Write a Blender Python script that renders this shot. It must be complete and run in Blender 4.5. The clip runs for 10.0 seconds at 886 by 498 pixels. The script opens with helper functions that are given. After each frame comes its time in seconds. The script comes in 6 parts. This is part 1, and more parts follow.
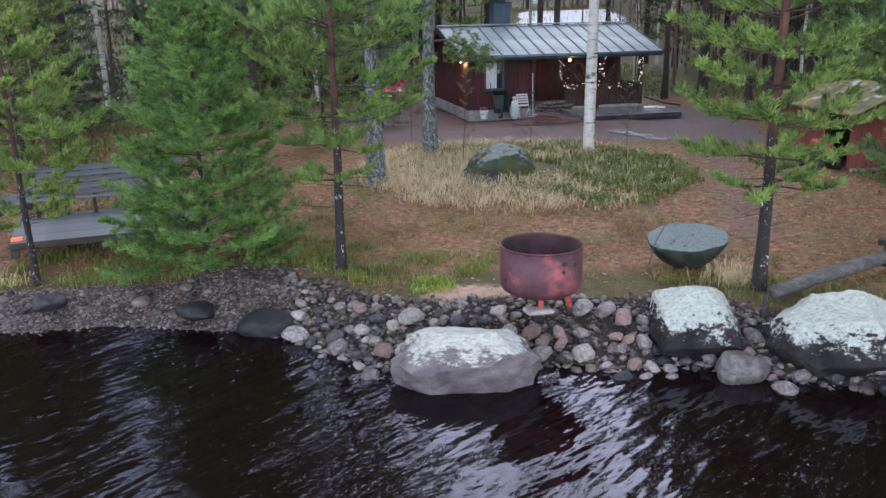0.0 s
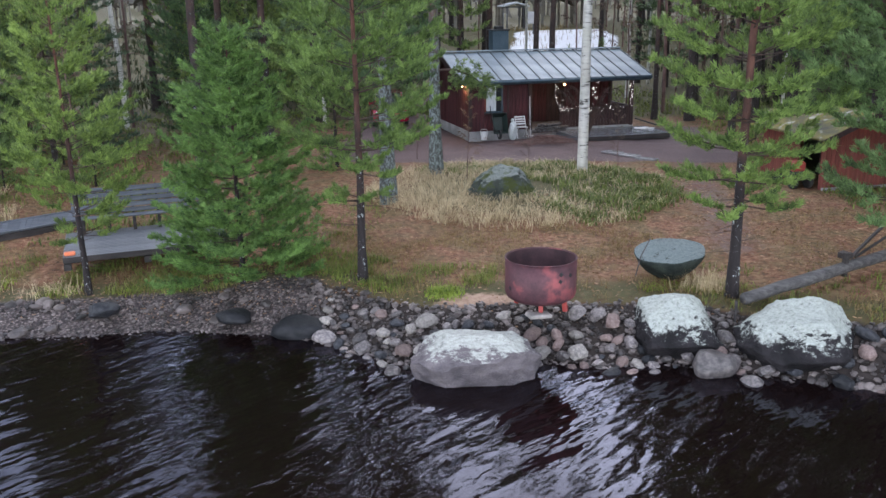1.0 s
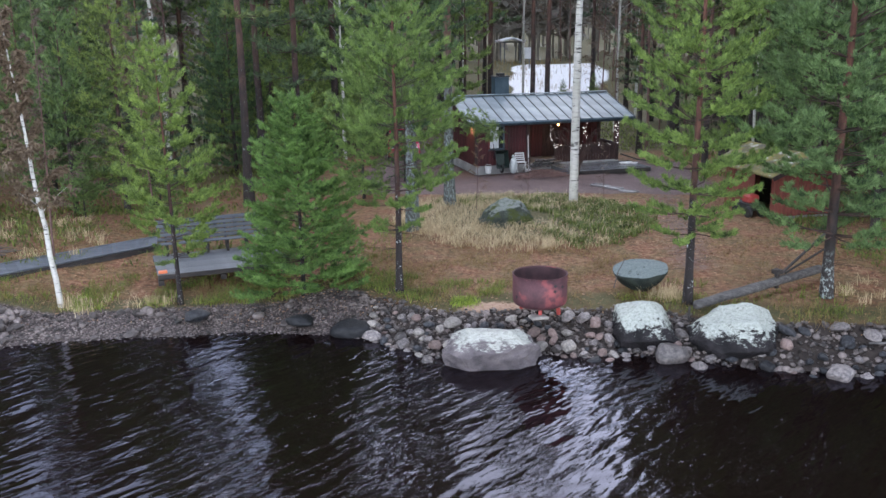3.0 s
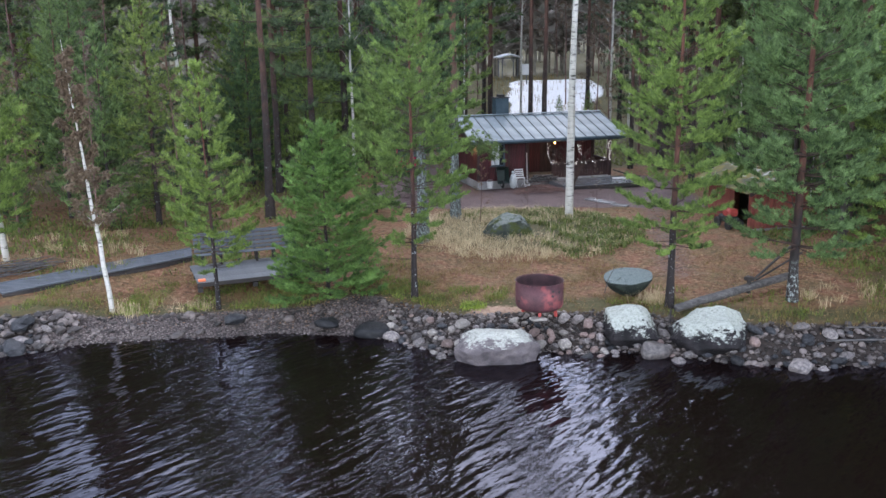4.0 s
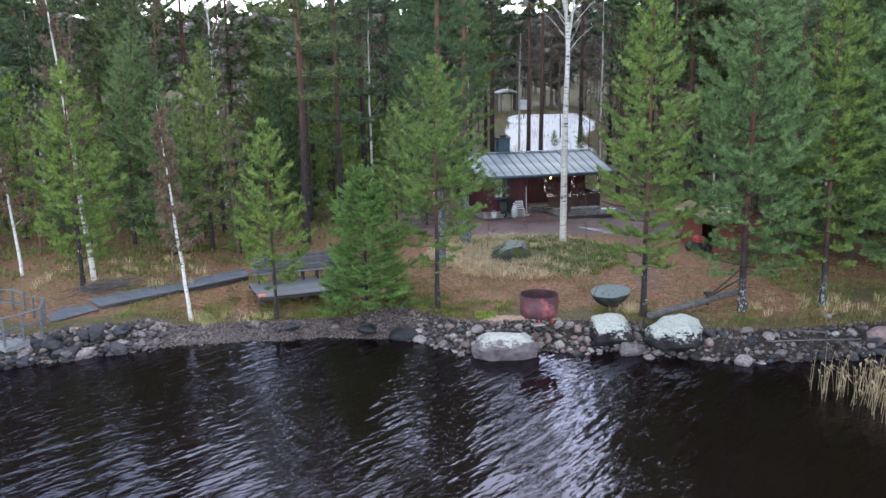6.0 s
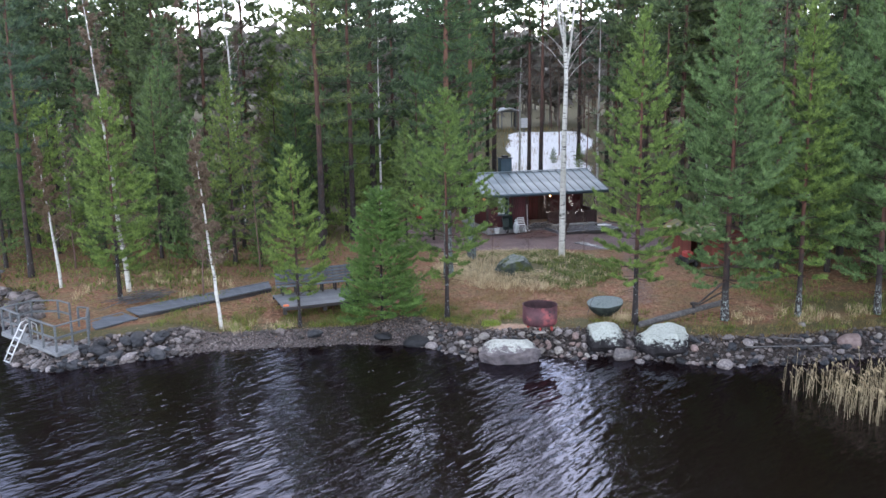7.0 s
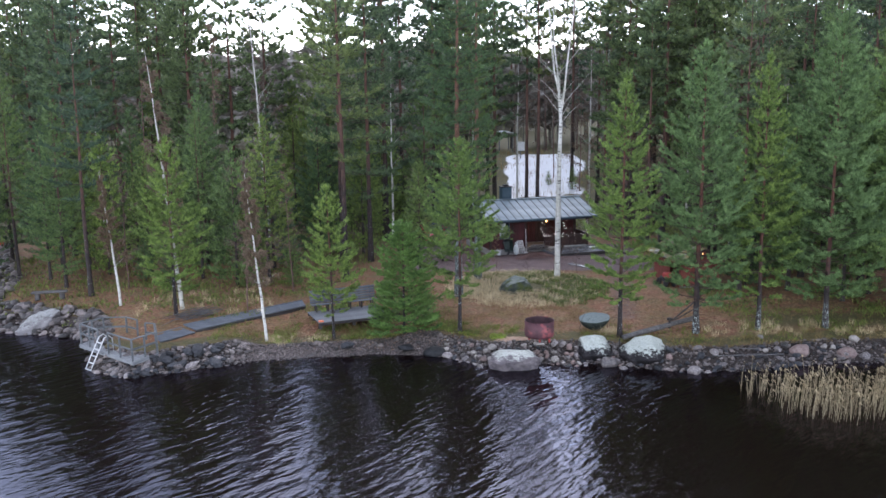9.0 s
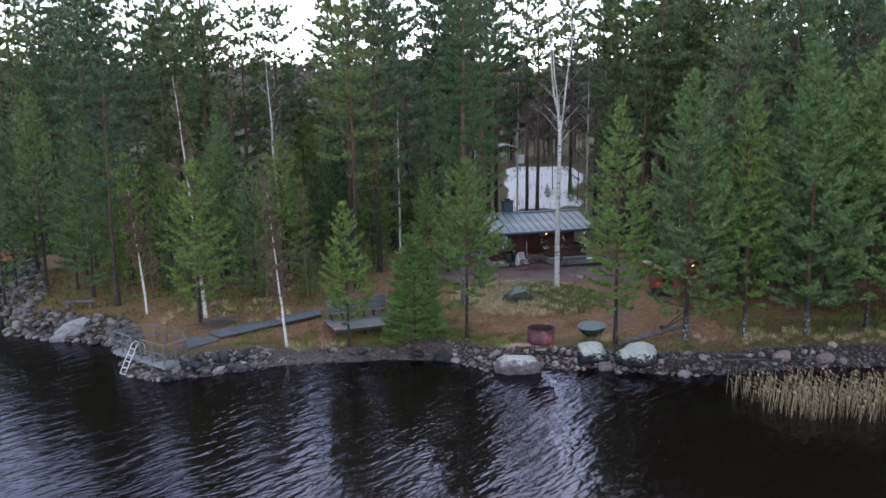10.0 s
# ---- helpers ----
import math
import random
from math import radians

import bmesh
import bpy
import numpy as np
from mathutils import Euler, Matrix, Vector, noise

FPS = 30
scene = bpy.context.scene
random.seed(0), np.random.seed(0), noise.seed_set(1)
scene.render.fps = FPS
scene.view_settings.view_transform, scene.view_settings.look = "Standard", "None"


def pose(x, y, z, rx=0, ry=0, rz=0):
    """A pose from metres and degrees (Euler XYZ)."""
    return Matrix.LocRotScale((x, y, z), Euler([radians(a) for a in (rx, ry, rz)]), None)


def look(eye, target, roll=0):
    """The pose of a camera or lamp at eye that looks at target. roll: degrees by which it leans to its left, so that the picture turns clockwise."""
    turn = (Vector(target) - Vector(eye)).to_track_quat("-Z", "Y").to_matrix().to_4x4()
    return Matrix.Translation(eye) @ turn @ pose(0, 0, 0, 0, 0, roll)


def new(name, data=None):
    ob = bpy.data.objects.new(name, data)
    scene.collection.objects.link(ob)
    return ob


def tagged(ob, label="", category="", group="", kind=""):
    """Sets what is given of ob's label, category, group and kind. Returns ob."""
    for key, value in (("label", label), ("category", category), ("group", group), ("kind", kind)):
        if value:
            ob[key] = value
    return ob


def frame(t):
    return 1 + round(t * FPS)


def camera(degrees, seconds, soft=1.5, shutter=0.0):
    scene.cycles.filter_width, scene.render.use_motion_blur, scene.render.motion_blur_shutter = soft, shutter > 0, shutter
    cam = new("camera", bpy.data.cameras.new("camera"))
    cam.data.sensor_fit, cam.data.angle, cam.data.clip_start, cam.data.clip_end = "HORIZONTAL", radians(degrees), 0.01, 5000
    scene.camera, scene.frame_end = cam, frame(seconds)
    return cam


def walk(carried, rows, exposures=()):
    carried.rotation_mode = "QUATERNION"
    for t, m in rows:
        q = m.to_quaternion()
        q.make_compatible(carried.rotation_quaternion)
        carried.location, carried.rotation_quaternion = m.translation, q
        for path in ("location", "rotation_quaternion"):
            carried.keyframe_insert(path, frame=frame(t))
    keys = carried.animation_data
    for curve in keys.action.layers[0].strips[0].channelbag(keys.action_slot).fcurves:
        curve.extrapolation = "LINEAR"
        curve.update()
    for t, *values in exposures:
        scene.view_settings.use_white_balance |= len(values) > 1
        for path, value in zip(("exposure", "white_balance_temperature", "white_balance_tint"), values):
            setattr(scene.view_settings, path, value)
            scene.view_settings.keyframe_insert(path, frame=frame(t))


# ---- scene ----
cam = camera(54.0, 10.0)
PATH = [
    (0, (-0.431, 1.357, 5.686), (-0.548, 3.273, 5.125), -0.8),
    (0.5, (-0.511, 0.398, 5.952), (-0.627, 2.32, 5.412), -0.9),
    (1, (-0.624, -0.621, 6.254), (-0.73, 1.304, 5.722), -0.8),
    (1.5, (-0.686, -1.735, 6.538), (-0.79, 0.194, 6.019), -0.9),
    (2, (-0.797, -2.9, 6.826), (-0.897, -0.969, 6.316), -0.8),
    (2.5, (-0.903, -4.134, 7.148), (-1.002, -2.199, 6.652), -0.8),
    (4, (-1.253, -8.307, 8.227), (-1.342, -6.363, 7.765), -0.9),
    (4.5, (-1.423, -9.781, 8.592), (-1.51, -7.835, 8.142), -0.9),
    (5, (-1.517, -11.267, 8.908), (-1.602, -9.317, 8.471), -0.9),
    (5.5, (-1.632, -12.792, 9.2), (-1.713, -10.839, 8.777), -0.9),
    (7, (-2.069, -17.351, 10.197), (-2.146, -15.389, 9.819), -0.8),
    (7.5, (-2.197, -18.815, 10.598), (-2.272, -16.851, 10.228), -0.8),
    (8, (-2.416, -20.313, 11.055), (-2.488, -18.348, 10.691), -0.8),
    (8.5, (-2.614, -21.745, 11.567), (-2.68, -19.779, 11.207), -0.8),
    (9, (-2.75, -23.27, 11.955), (-2.813, -21.302, 11.602), -0.8),
    (9.5, (-2.894, -24.806, 12.312), (-2.957, -22.836, 11.968), -0.8),
    (10, (-3.166, -26.3, 12.742), (-3.224, -24.329, 12.407), -0.8),
]
walk(cam, [(t, look(eye, target, roll)) for t, eye, target, roll in PATH], [(0, 2.34, 6340, 15), (2, 2.36, 6400, 14), (4, 2.42, 6340, 14), (7.5, 2.36, 6260, 15), (9, 2.16, 6200, 16), (10, 1.68, 6150, 16)])

# ---------------------------------------------------------------- light
world = bpy.data.worlds.new("overcast_sky")
scene.world = world
world.use_nodes = True
wt = world.node_tree
sky = wt.nodes.new("ShaderNodeTexSky")
sky.sky_type, sky.sun_disc = "NISHITA", False
sky.sun_elevation, sky.sun_rotation = radians(42), radians(8)
sky.dust_density = 0.1
grey = wt.nodes.new("ShaderNodeHueSaturation")
grey.inputs["Saturation"].default_value = 0.42
wt.links.new(sky.outputs[0], grey.inputs["Color"])
wt.links.new(grey.outputs[0], wt.nodes["Background"].inputs["Color"])
wt.nodes["Background"].inputs["Strength"].default_value = 0.15
sun = bpy.data.lights.new("sun", "SUN")
sun.energy, sun.angle, sun.color = 0.33, radians(45), (1.0, 0.96, 0.92)
new("sun", sun).matrix_world = look((4.2, 30, 27.3), (0, 0, 0))


# ---------------------------------------------------------------- materials
def node(tree, kind, links=(), **values):
    n = tree.nodes.new(kind)
    for key, value in values.items():
        n.inputs[int(key[1:]) if key[0] == "i" and key[1:].isdigit() else key.replace("_", " ")].default_value = value
    for socket, source in links:
        tree.links.new(source, n.inputs[socket])
    return n


def ramp(tree, source, stops):
    n = tree.nodes.new("ShaderNodeValToRGB")
    n.color_ramp.elements[0].position, n.color_ramp.elements[1].position = stops[0][0], stops[-1][0]
    for place, _ in stops[1:-1]:
        n.color_ramp.elements.new(place)
    for e, (_, c) in zip(n.color_ramp.elements, stops):
        e.color = (*c, 1) if len(c) == 3 else c
    tree.links.new(source, n.inputs[0])
    return n.outputs[0]


def mixed(tree, factor, a, b, how="MIX"):
    n = tree.nodes.new("ShaderNodeMix")
    n.data_type, n.blend_type = "RGBA", how
    for socket, value in ((0, factor), (6, a), (7, b)):
        if isinstance(value, (int, float)):
            n.inputs[socket].default_value = value
        elif isinstance(value, tuple):
            n.inputs[socket].default_value = (*value, 1)
        else:
            tree.links.new(value, n.inputs[socket])
    return n.outputs[2]


def calc(tree, how, a, b=0.0, clamp=False):
    n = tree.nodes.new("ShaderNodeMath")
    n.operation, n.use_clamp = how, clamp
    for socket, value in ((0, a), (1, b)):
        if isinstance(value, (int, float)):
            n.inputs[socket].default_value = value
        else:
            tree.links.new(value, n.inputs[socket])
    return n.outputs[0]


def fuzz(tree, scale, detail=4.0, stretch=(1, 1, 1), where="Object", rough=0.55):
    c = tree.nodes.new("ShaderNodeTexCoord").outputs[where]
    m = node(tree, "ShaderNodeMapping", [("Vector", c)], Scale=stretch)
    return node(tree, "ShaderNodeTexNoise", [("Vector", m.outputs[0])], Scale=scale, Detail=detail, Roughness=rough).outputs[0]


TONE = 0.92


def toned(c):
    return tuple(v * TONE for v in c)


def surface(name, a, b, scale=3.0, fine=40.0, rough=0.8, metal=0.0, bump=0.3, depth=0.01, stretch=(1, 1, 1), vary="", amount=0.35, spot=None, contrast=(0.35, 0.65), gloss=0.4):
    """A material of two colours blotched at one scale and grained at another; vary: a tone for each object or island."""
    m = bpy.data.materials.new(name)
    m.use_nodes = True
    t = m.node_tree
    p = t.nodes["Principled BSDF"]
    big = fuzz(t, scale, stretch=stretch)
    small = fuzz(t, fine, stretch=stretch)
    colour = ramp(t, big, [(contrast[0], toned(a)), (contrast[1], toned(b))])
    colour = mixed(t, 0.55, colour, ramp(t, small, [(0.25, (0.45,) * 3), (0.75, (1.0,) * 3)]), "MULTIPLY")
    if vary:
        r = t.nodes.new("ShaderNodeObjectInfo").outputs["Random"] if vary == "object" else t.nodes.new("ShaderNodeNewGeometry").outputs["Random Per Island"]
        tone = ramp(t, r, [(0, (1 - amount,) * 3), (1, (1 + amount,) * 3)])
        colour = mixed(t, 1.0, colour, tone, "MULTIPLY")
    if spot:
        c, s, lo = toned(spot[0]), spot[1], spot[2]
        colour = mixed(t, ramp(t, fuzz(t, s), [(lo, (0,) * 3), (lo + 0.12, (1,) * 3)]), colour, c)
    t.links.new(colour, p.inputs["Base Color"])
    p.inputs["Roughness"].default_value, p.inputs["Metallic"].default_value = rough, metal
    p.inputs["Specular IOR Level"].default_value = gloss
    if bump:
        h = node(t, "ShaderNodeBump", [("Height", calc(t, "ADD", small, calc(t, "MULTIPLY", big, 2.0)))], Strength=bump, Distance=depth)
        t.links.new(h.outputs[0], p.inputs["Normal"])
    return m


def needles(name, dark, light, amount=0.45, through_light=0.25, soft=0.0):
    """Foliage: a slight tone for each leaf, broad patches over the crown, some light let through; soft: needle tufts shade as round clumps."""
    m = bpy.data.materials.new(name)
    m.use_nodes = True
    t = m.node_tree
    p = t.nodes["Principled BSDF"]
    r = t.nodes.new("ShaderNodeNewGeometry").outputs["Random Per Island"]
    o = t.nodes.new("ShaderNodeObjectInfo").outputs["Random"]
    share = 0.2 if soft else 0.34
    colour = ramp(t, calc(t, "ADD", calc(t, "MULTIPLY", r, share), calc(t, "MULTIPLY", fuzz(t, 2.4 if soft else 1.6, 3), 1 - share)), [(0.30 if soft else 0.25, toned(dark)), (0.66, toned(light))])
    colour = mixed(t, 1.0, colour, ramp(t, o, [(0, (1 - amount, 1 - amount * 0.8, 1 - amount * 0.55)), (0.5, (1, 1, 1)), (1, (1 + amount, 1 + amount * 0.6, 1 - amount * 0.2))]), "MULTIPLY")
    t.links.new(colour, p.inputs["Base Color"])
    p.inputs["Roughness"].default_value, p.inputs["Specular IOR Level"].default_value = 0.6, 0.3
    tr = node(t, "ShaderNodeBsdfTranslucent", [("Color", colour)])
    if soft:
        face = t.nodes.new("ShaderNodeNewGeometry").outputs["Normal"]
        away = t.nodes.new("ShaderNodeTexCoord").outputs["Object"]
        out = node(t, "ShaderNodeVectorMath", [(0, away)], i1=(soft * 0.4, soft * 0.4, 0.0))
        out.operation = "MULTIPLY"
        world_out = node(t, "ShaderNodeVectorTransform", [("Vector", out.outputs[0])])
        world_out.vector_type, world_out.convert_from, world_out.convert_to = "VECTOR", "OBJECT", "WORLD"
        up = node(t, "ShaderNodeVectorMath", [(0, world_out.outputs[0])], i1=(0, 0, soft))
        both = node(t, "ShaderNodeVectorMath", [(0, up.outputs[0]), (1, face)])
        unit = node(t, "ShaderNodeVectorMath", [(0, both.outputs[0])])
        unit.operation = "NORMALIZE"
        t.links.new(unit.outputs[0], p.inputs["Normal"])
        t.links.new(unit.outputs[0], tr.inputs["Normal"])
    mix = node(t, "ShaderNodeMixShader", [(1, p.outputs[0]), (2, tr.outputs[0])], Fac=through_light)
    t.links.new(mix.outputs[0], t.nodes["Material Output"].inputs[0])
    return m


def plain(name, colour, rough=0.5, metal=0.0, glow=None, power=0.0):
    m = bpy.data.materials.new(name)
    m.use_nodes = True
    p = m.node_tree.nodes["Principled BSDF"]
    p.inputs["Base Color"].default_value, p.inputs["Roughness"].default_value, p.inputs["Metallic"].default_value = (*colour, 1), rough, metal
    if glow:
        p.inputs["Emission Color"].default_value, p.inputs["Emission Strength"].default_value = (*glow, 1), power
    return m


def ground_material():
    m = bpy.data.materials.new("ground")
    m.use_nodes = True
    t = m.node_tree
    p = t.nodes["Principled BSDF"]
    zone = t.nodes.new("ShaderNodeVertexColor")
    zone.layer_name = "zone"
    z = node(t, "ShaderNodeSeparateColor", [("Color", zone.outputs[0])])
    zone2 = t.nodes.new("ShaderNodeVertexColor")
    zone2.layer_name = "zone_more"
    z2 = node(t, "ShaderNodeSeparateColor", [("Color", zone2.outputs[0])])
    big, mid, tiny = fuzz(t, 0.6), fuzz(t, 7.0, 7, rough=0.65), fuzz(t, 38.0, 5)
    litter = mixed(t, big, ramp(t, mid, [(0.30, (0.05, 0.02, 0.008)), (0.5, (0.185, 0.08, 0.031)), (0.70, (0.37, 0.21, 0.10))]), ramp(t, mid, [(0.30, (0.065, 0.027, 0.018)), (0.5, (0.205, 0.092, 0.06)), (0.70, (0.37, 0.22, 0.155))]))
    thin = fuzz(t, 1.1, 6, rough=0.7)
    litter = mixed(t, ramp(t, thin, [(0.40, (0,) * 3), (0.6, (0.75,) * 3)]), litter, ramp(t, mid, [(0.3, (0.06, 0.052, 0.02)), (0.7, (0.21, 0.155, 0.07))]))
    moss = ramp(t, mid, [(0.3, (0.03, 0.034, 0.012)), (0.5, (0.075, 0.072, 0.026)), (0.66, (0.13, 0.085, 0.04)), (0.8, (0.16, 0.12, 0.06))])
    gravel = ramp(t, tiny, [(0.25, (0.075, 0.054, 0.054)), (0.5, (0.145, 0.105, 0.104)), (0.75, (0.24, 0.185, 0.182))])
    gravel = mixed(t, 0.5, gravel, ramp(t, big, [(0.3, (0.55, 0.5, 0.5)), (0.7, (1.1, 1.0, 0.95))]), "MULTIPLY")
    sand = ramp(t, mid, [(0.3, (0.27, 0.17, 0.115)), (0.7, (0.45, 0.31, 0.23))])
    mud = ramp(t, mid, [(0.3, (0.018, 0.014, 0.012)), (0.7, (0.055, 0.042, 0.036))])
    snow = ramp(t, mid, [(0.35, (0.60, 0.61, 0.63)), (0.6, (0.80, 0.81, 0.82))])
    colour = mixed(t, ramp(t, calc(t, "ADD", z.outputs[1], calc(t, "MULTIPLY", calc(t, "SUBTRACT", mid, 0.5), 1.4)), [(0.35, (0,) * 3), (0.65, (1,) * 3)]), litter, moss)
    edge = calc(t, "MULTIPLY", calc(t, "SUBTRACT", mid, 0.5), 0.9)
    for source, c in ((z.outputs[0], gravel), (z.outputs[2], sand), (z2.outputs[0], mud), (z2.outputs[1], snow)):
        colour = mixed(t, ramp(t, calc(t, "ADD", source, edge), [(0.38, (0,) * 3), (0.62, (1,) * 3)]), colour, c)
    cell = node(t, "ShaderNodeTexVoronoi", [("Vector", t.nodes.new("ShaderNodeTexCoord").outputs["Object"])], Scale=19.0)
    tone = node(t, "ShaderNodeSeparateColor", [("Color", cell.outputs["Color"])]).outputs[0]
    shingle = mixed(t, 1.0, ramp(t, tone, [(0, (0.055, 0.043, 0.042)), (0.5, (0.15, 0.118, 0.112)), (0.9, (0.25, 0.20, 0.185)), (1.0, (0.37, 0.32, 0.29))]), ramp(t, cell.outputs["Distance"], [(0.25, (1,) * 3), (0.6, (0.35,) * 3)]), "MULTIPLY")
    colour = mixed(t, ramp(t, calc(t, "ADD", z2.outputs[2], edge), [(0.38, (0,) * 3), (0.62, (1,) * 3)]), colour, shingle)
    colour = mixed(t, 0.6, colour, ramp(t, tiny, [(0.25, (0.5,) * 3), (0.7, (1.15,) * 3)]), "MULTIPLY")
    t.links.new(colour, p.inputs["Base Color"])
    p.inputs["Roughness"].default_value, p.inputs["Specular IOR Level"].default_value = 0.85, 0.3
    h = node(t, "ShaderNodeBump", [("Height", calc(t, "ADD", tiny, calc(t, "MULTIPLY", mid, 1.5)))], Strength=0.5, Distance=0.03)
    t.links.new(h.outputs[0], p.inputs["Normal"])
    return m


def water_material():
    """Peaty lake water: clear brown seen from above, a mirror of the sky at a slant, with wind ripples."""
    m = bpy.data.materials.new("lake_water")
    m.use_nodes = True
    t = m.node_tree
    t.nodes.remove(t.nodes["Principled BSDF"])
    c = t.nodes.new("ShaderNodeTexCoord").outputs["Object"]
    turn = node(t, "ShaderNodeMapping", [("Vector", c)], Rotation=(0, 0, radians(56)), Scale=(3.6, 1.0, 1))
    turn2 = node(t, "ShaderNodeMapping", [("Vector", c)], Rotation=(0, 0, radians(40)), Scale=(3.4, 1.0, 1))
    turn.vector_type = turn2.vector_type = "TEXTURE"
    swell = node(t, "ShaderNodeTexNoise", [("Vector", turn.outputs[0])], Scale=2.2, Detail=2.0, Roughness=0.5).outputs[0]
    chop = node(t, "ShaderNodeTexNoise", [("Vector", turn2.outputs[0])], Scale=5.5, Detail=1.5, Roughness=0.5).outputs[0]
    gust = node(t, "ShaderNodeTexNoise", [("Vector", c)], Scale=0.12, Detail=2.0).outputs[0]
    height = calc(t, "ADD", calc(t, "MULTIPLY", swell, 1.0), calc(t, "MULTIPLY", chop, calc(t, "MULTIPLY", gust, 0.6)))
    h = node(t, "ShaderNodeBump", [("Height", height)], Strength=1.0, Distance=0.055).outputs[0]
    fres = node(t, "ShaderNodeFresnel", [("Normal", h)], IOR=1.33)
    shine = node(t, "ShaderNodeBsdfGlossy", [("Normal", h)], Roughness=0.015, Color=(0.64, 0.67, 0.83, 1))
    clear = node(t, "ShaderNodeBsdfTransparent", Color=(0.24, 0.13, 0.06, 1))
    peat = node(t, "ShaderNodeBsdfDiffuse", Color=(0.0095, 0.0050, 0.0045, 1))
    body = node(t, "ShaderNodeMixShader", [(1, clear.outputs[0]), (2, peat.outputs[0])], Fac=0.55)
    mix = node(t, "ShaderNodeMixShader", [(0, fres.outputs[0]), (1, body.outputs[0]), (2, shine.outputs[0])])
    t.links.new(mix.outputs[0], t.nodes["Material Output"].inputs[0])
    return m


def boulder_material(name, rock_a, rock_b, crust, amount, moss=None):
    """Granite with pale crust lichen over its upper faces, in ragged patches."""
    m = surface(name, rock_a, rock_b, 2.5, 34, 0.75, bump=0.8, depth=0.03, gloss=0.2)
    t = m.node_tree
    p = t.nodes["Principled BSDF"]
    crust = toned(crust)
    under = p.inputs["Base Color"].links[0].from_socket
    up = node(t, "ShaderNodeSeparateXYZ", [("Vector", t.nodes.new("ShaderNodeNewGeometry").outputs["Normal"])]).outputs[2]
    high = node(t, "ShaderNodeSeparateXYZ", [("Vector", t.nodes.new("ShaderNodeTexCoord").outputs["Object"])]).outputs[2]
    up = calc(t, "ADD", calc(t, "MULTIPLY", up, 0.7), calc(t, "MULTIPLY", high, 1.35))
    grow = calc(t, "ADD", calc(t, "MULTIPLY", up, 0.55), calc(t, "ADD", calc(t, "MULTIPLY", fuzz(t, 3.2, 6), 0.75), calc(t, "MULTIPLY", fuzz(t, 8.0, 10, rough=0.85), 1.7)))
    mask = ramp(t, calc(t, "MULTIPLY", grow, 0.5), [(0.80 - amount / 2, (0,) * 3), (0.85 - amount / 2, (1,) * 3)])
    pale = ramp(t, fuzz(t, 15.0, 8, rough=0.8), [(0.34, tuple(v * 0.3 for v in crust)), (0.44, tuple(v * 0.72 for v in crust)), (0.6, crust)])
    colour = mixed(t, mask, under, pale)
    if moss:
        colour = mixed(t, ramp(t, fuzz(t, 2.2, 6, rough=0.7), [(0.5, (0,) * 3), (0.56, (1,) * 3)]), colour, moss)
    t.links.new(colour, p.inputs["Base Color"])
    return m


def bark_material(name, low, high, height, lichen, lichen_at=0.58, lichen_top=0.4):
    """Bark that turns from a dark lower trunk to a lighter upper one, with lichen spots."""
    m = bpy.data.materials.new(name)
    m.use_nodes = True
    t = m.node_tree
    p = t.nodes["Principled BSDF"]
    z = node(t, "ShaderNodeSeparateXYZ", [("Vector", t.nodes.new("ShaderNodeTexCoord").outputs["Object"])]).outputs[2]
    rise = calc(t, "ADD", calc(t, "DIVIDE", z, height), calc(t, "MULTIPLY", calc(t, "SUBTRACT", fuzz(t, 3.0), 0.5), 0.5))
    colour = ramp(t, rise, [(0.18, toned(low)), (0.55, toned(high))])
    grain = fuzz(t, 14.0, 5, (1, 1, 0.25))
    colour = mixed(t, 0.7, colour, ramp(t, grain, [(0.3, (0.35,) * 3), (0.7, (1.2,) * 3)]), "MULTIPLY")
    spots = ramp(t, fuzz(t, 15.0, 5, (1, 1, 0.55), rough=0.75), [(lichen_at, (0,) * 3), (lichen_at + 0.06, (1,) * 3)])
    fade = ramp(t, calc(t, "DIVIDE", z, height), [(lichen_top * 0.6, (1,) * 3), (lichen_top, (0,) * 3)])
    colour = mixed(t, mixed(t, 1.0, spots, fade, "MULTIPLY"), colour, toned(lichen))
    t.links.new(colour, p.inputs["Base Color"])
    p.inputs["Roughness"].default_value = 0.9
    h = node(t, "ShaderNodeBump", [("Height", grain)], Strength=0.7, Distance=0.03)
    t.links.new(h.outputs[0], p.inputs["Normal"])
    return m


def birch_material():
    m = bpy.data.materials.new("birch_bark")
    m.use_nodes = True
    t = m.node_tree
    p = t.nodes["Principled BSDF"]
    band = ramp(t, fuzz(t, 5.0, 4, (0.6, 0.6, 3.0), rough=0.65), [(0.36, (0.06, 0.055, 0.05)), (0.43, (0.62, 0.60, 0.565)), (0.7, (0.78, 0.76, 0.72))])
    stain = ramp(t, fuzz(t, 1.6, 4, (1, 1, 0.5)), [(0.4, (0.82,) * 3), (0.7, (0.6, 0.61, 0.55))])
    t.links.new(mixed(t, 1.0, band, stain, "MULTIPLY"), p.inputs["Base Color"])
    p.inputs["Roughness"].default_value = 0.7
    return m


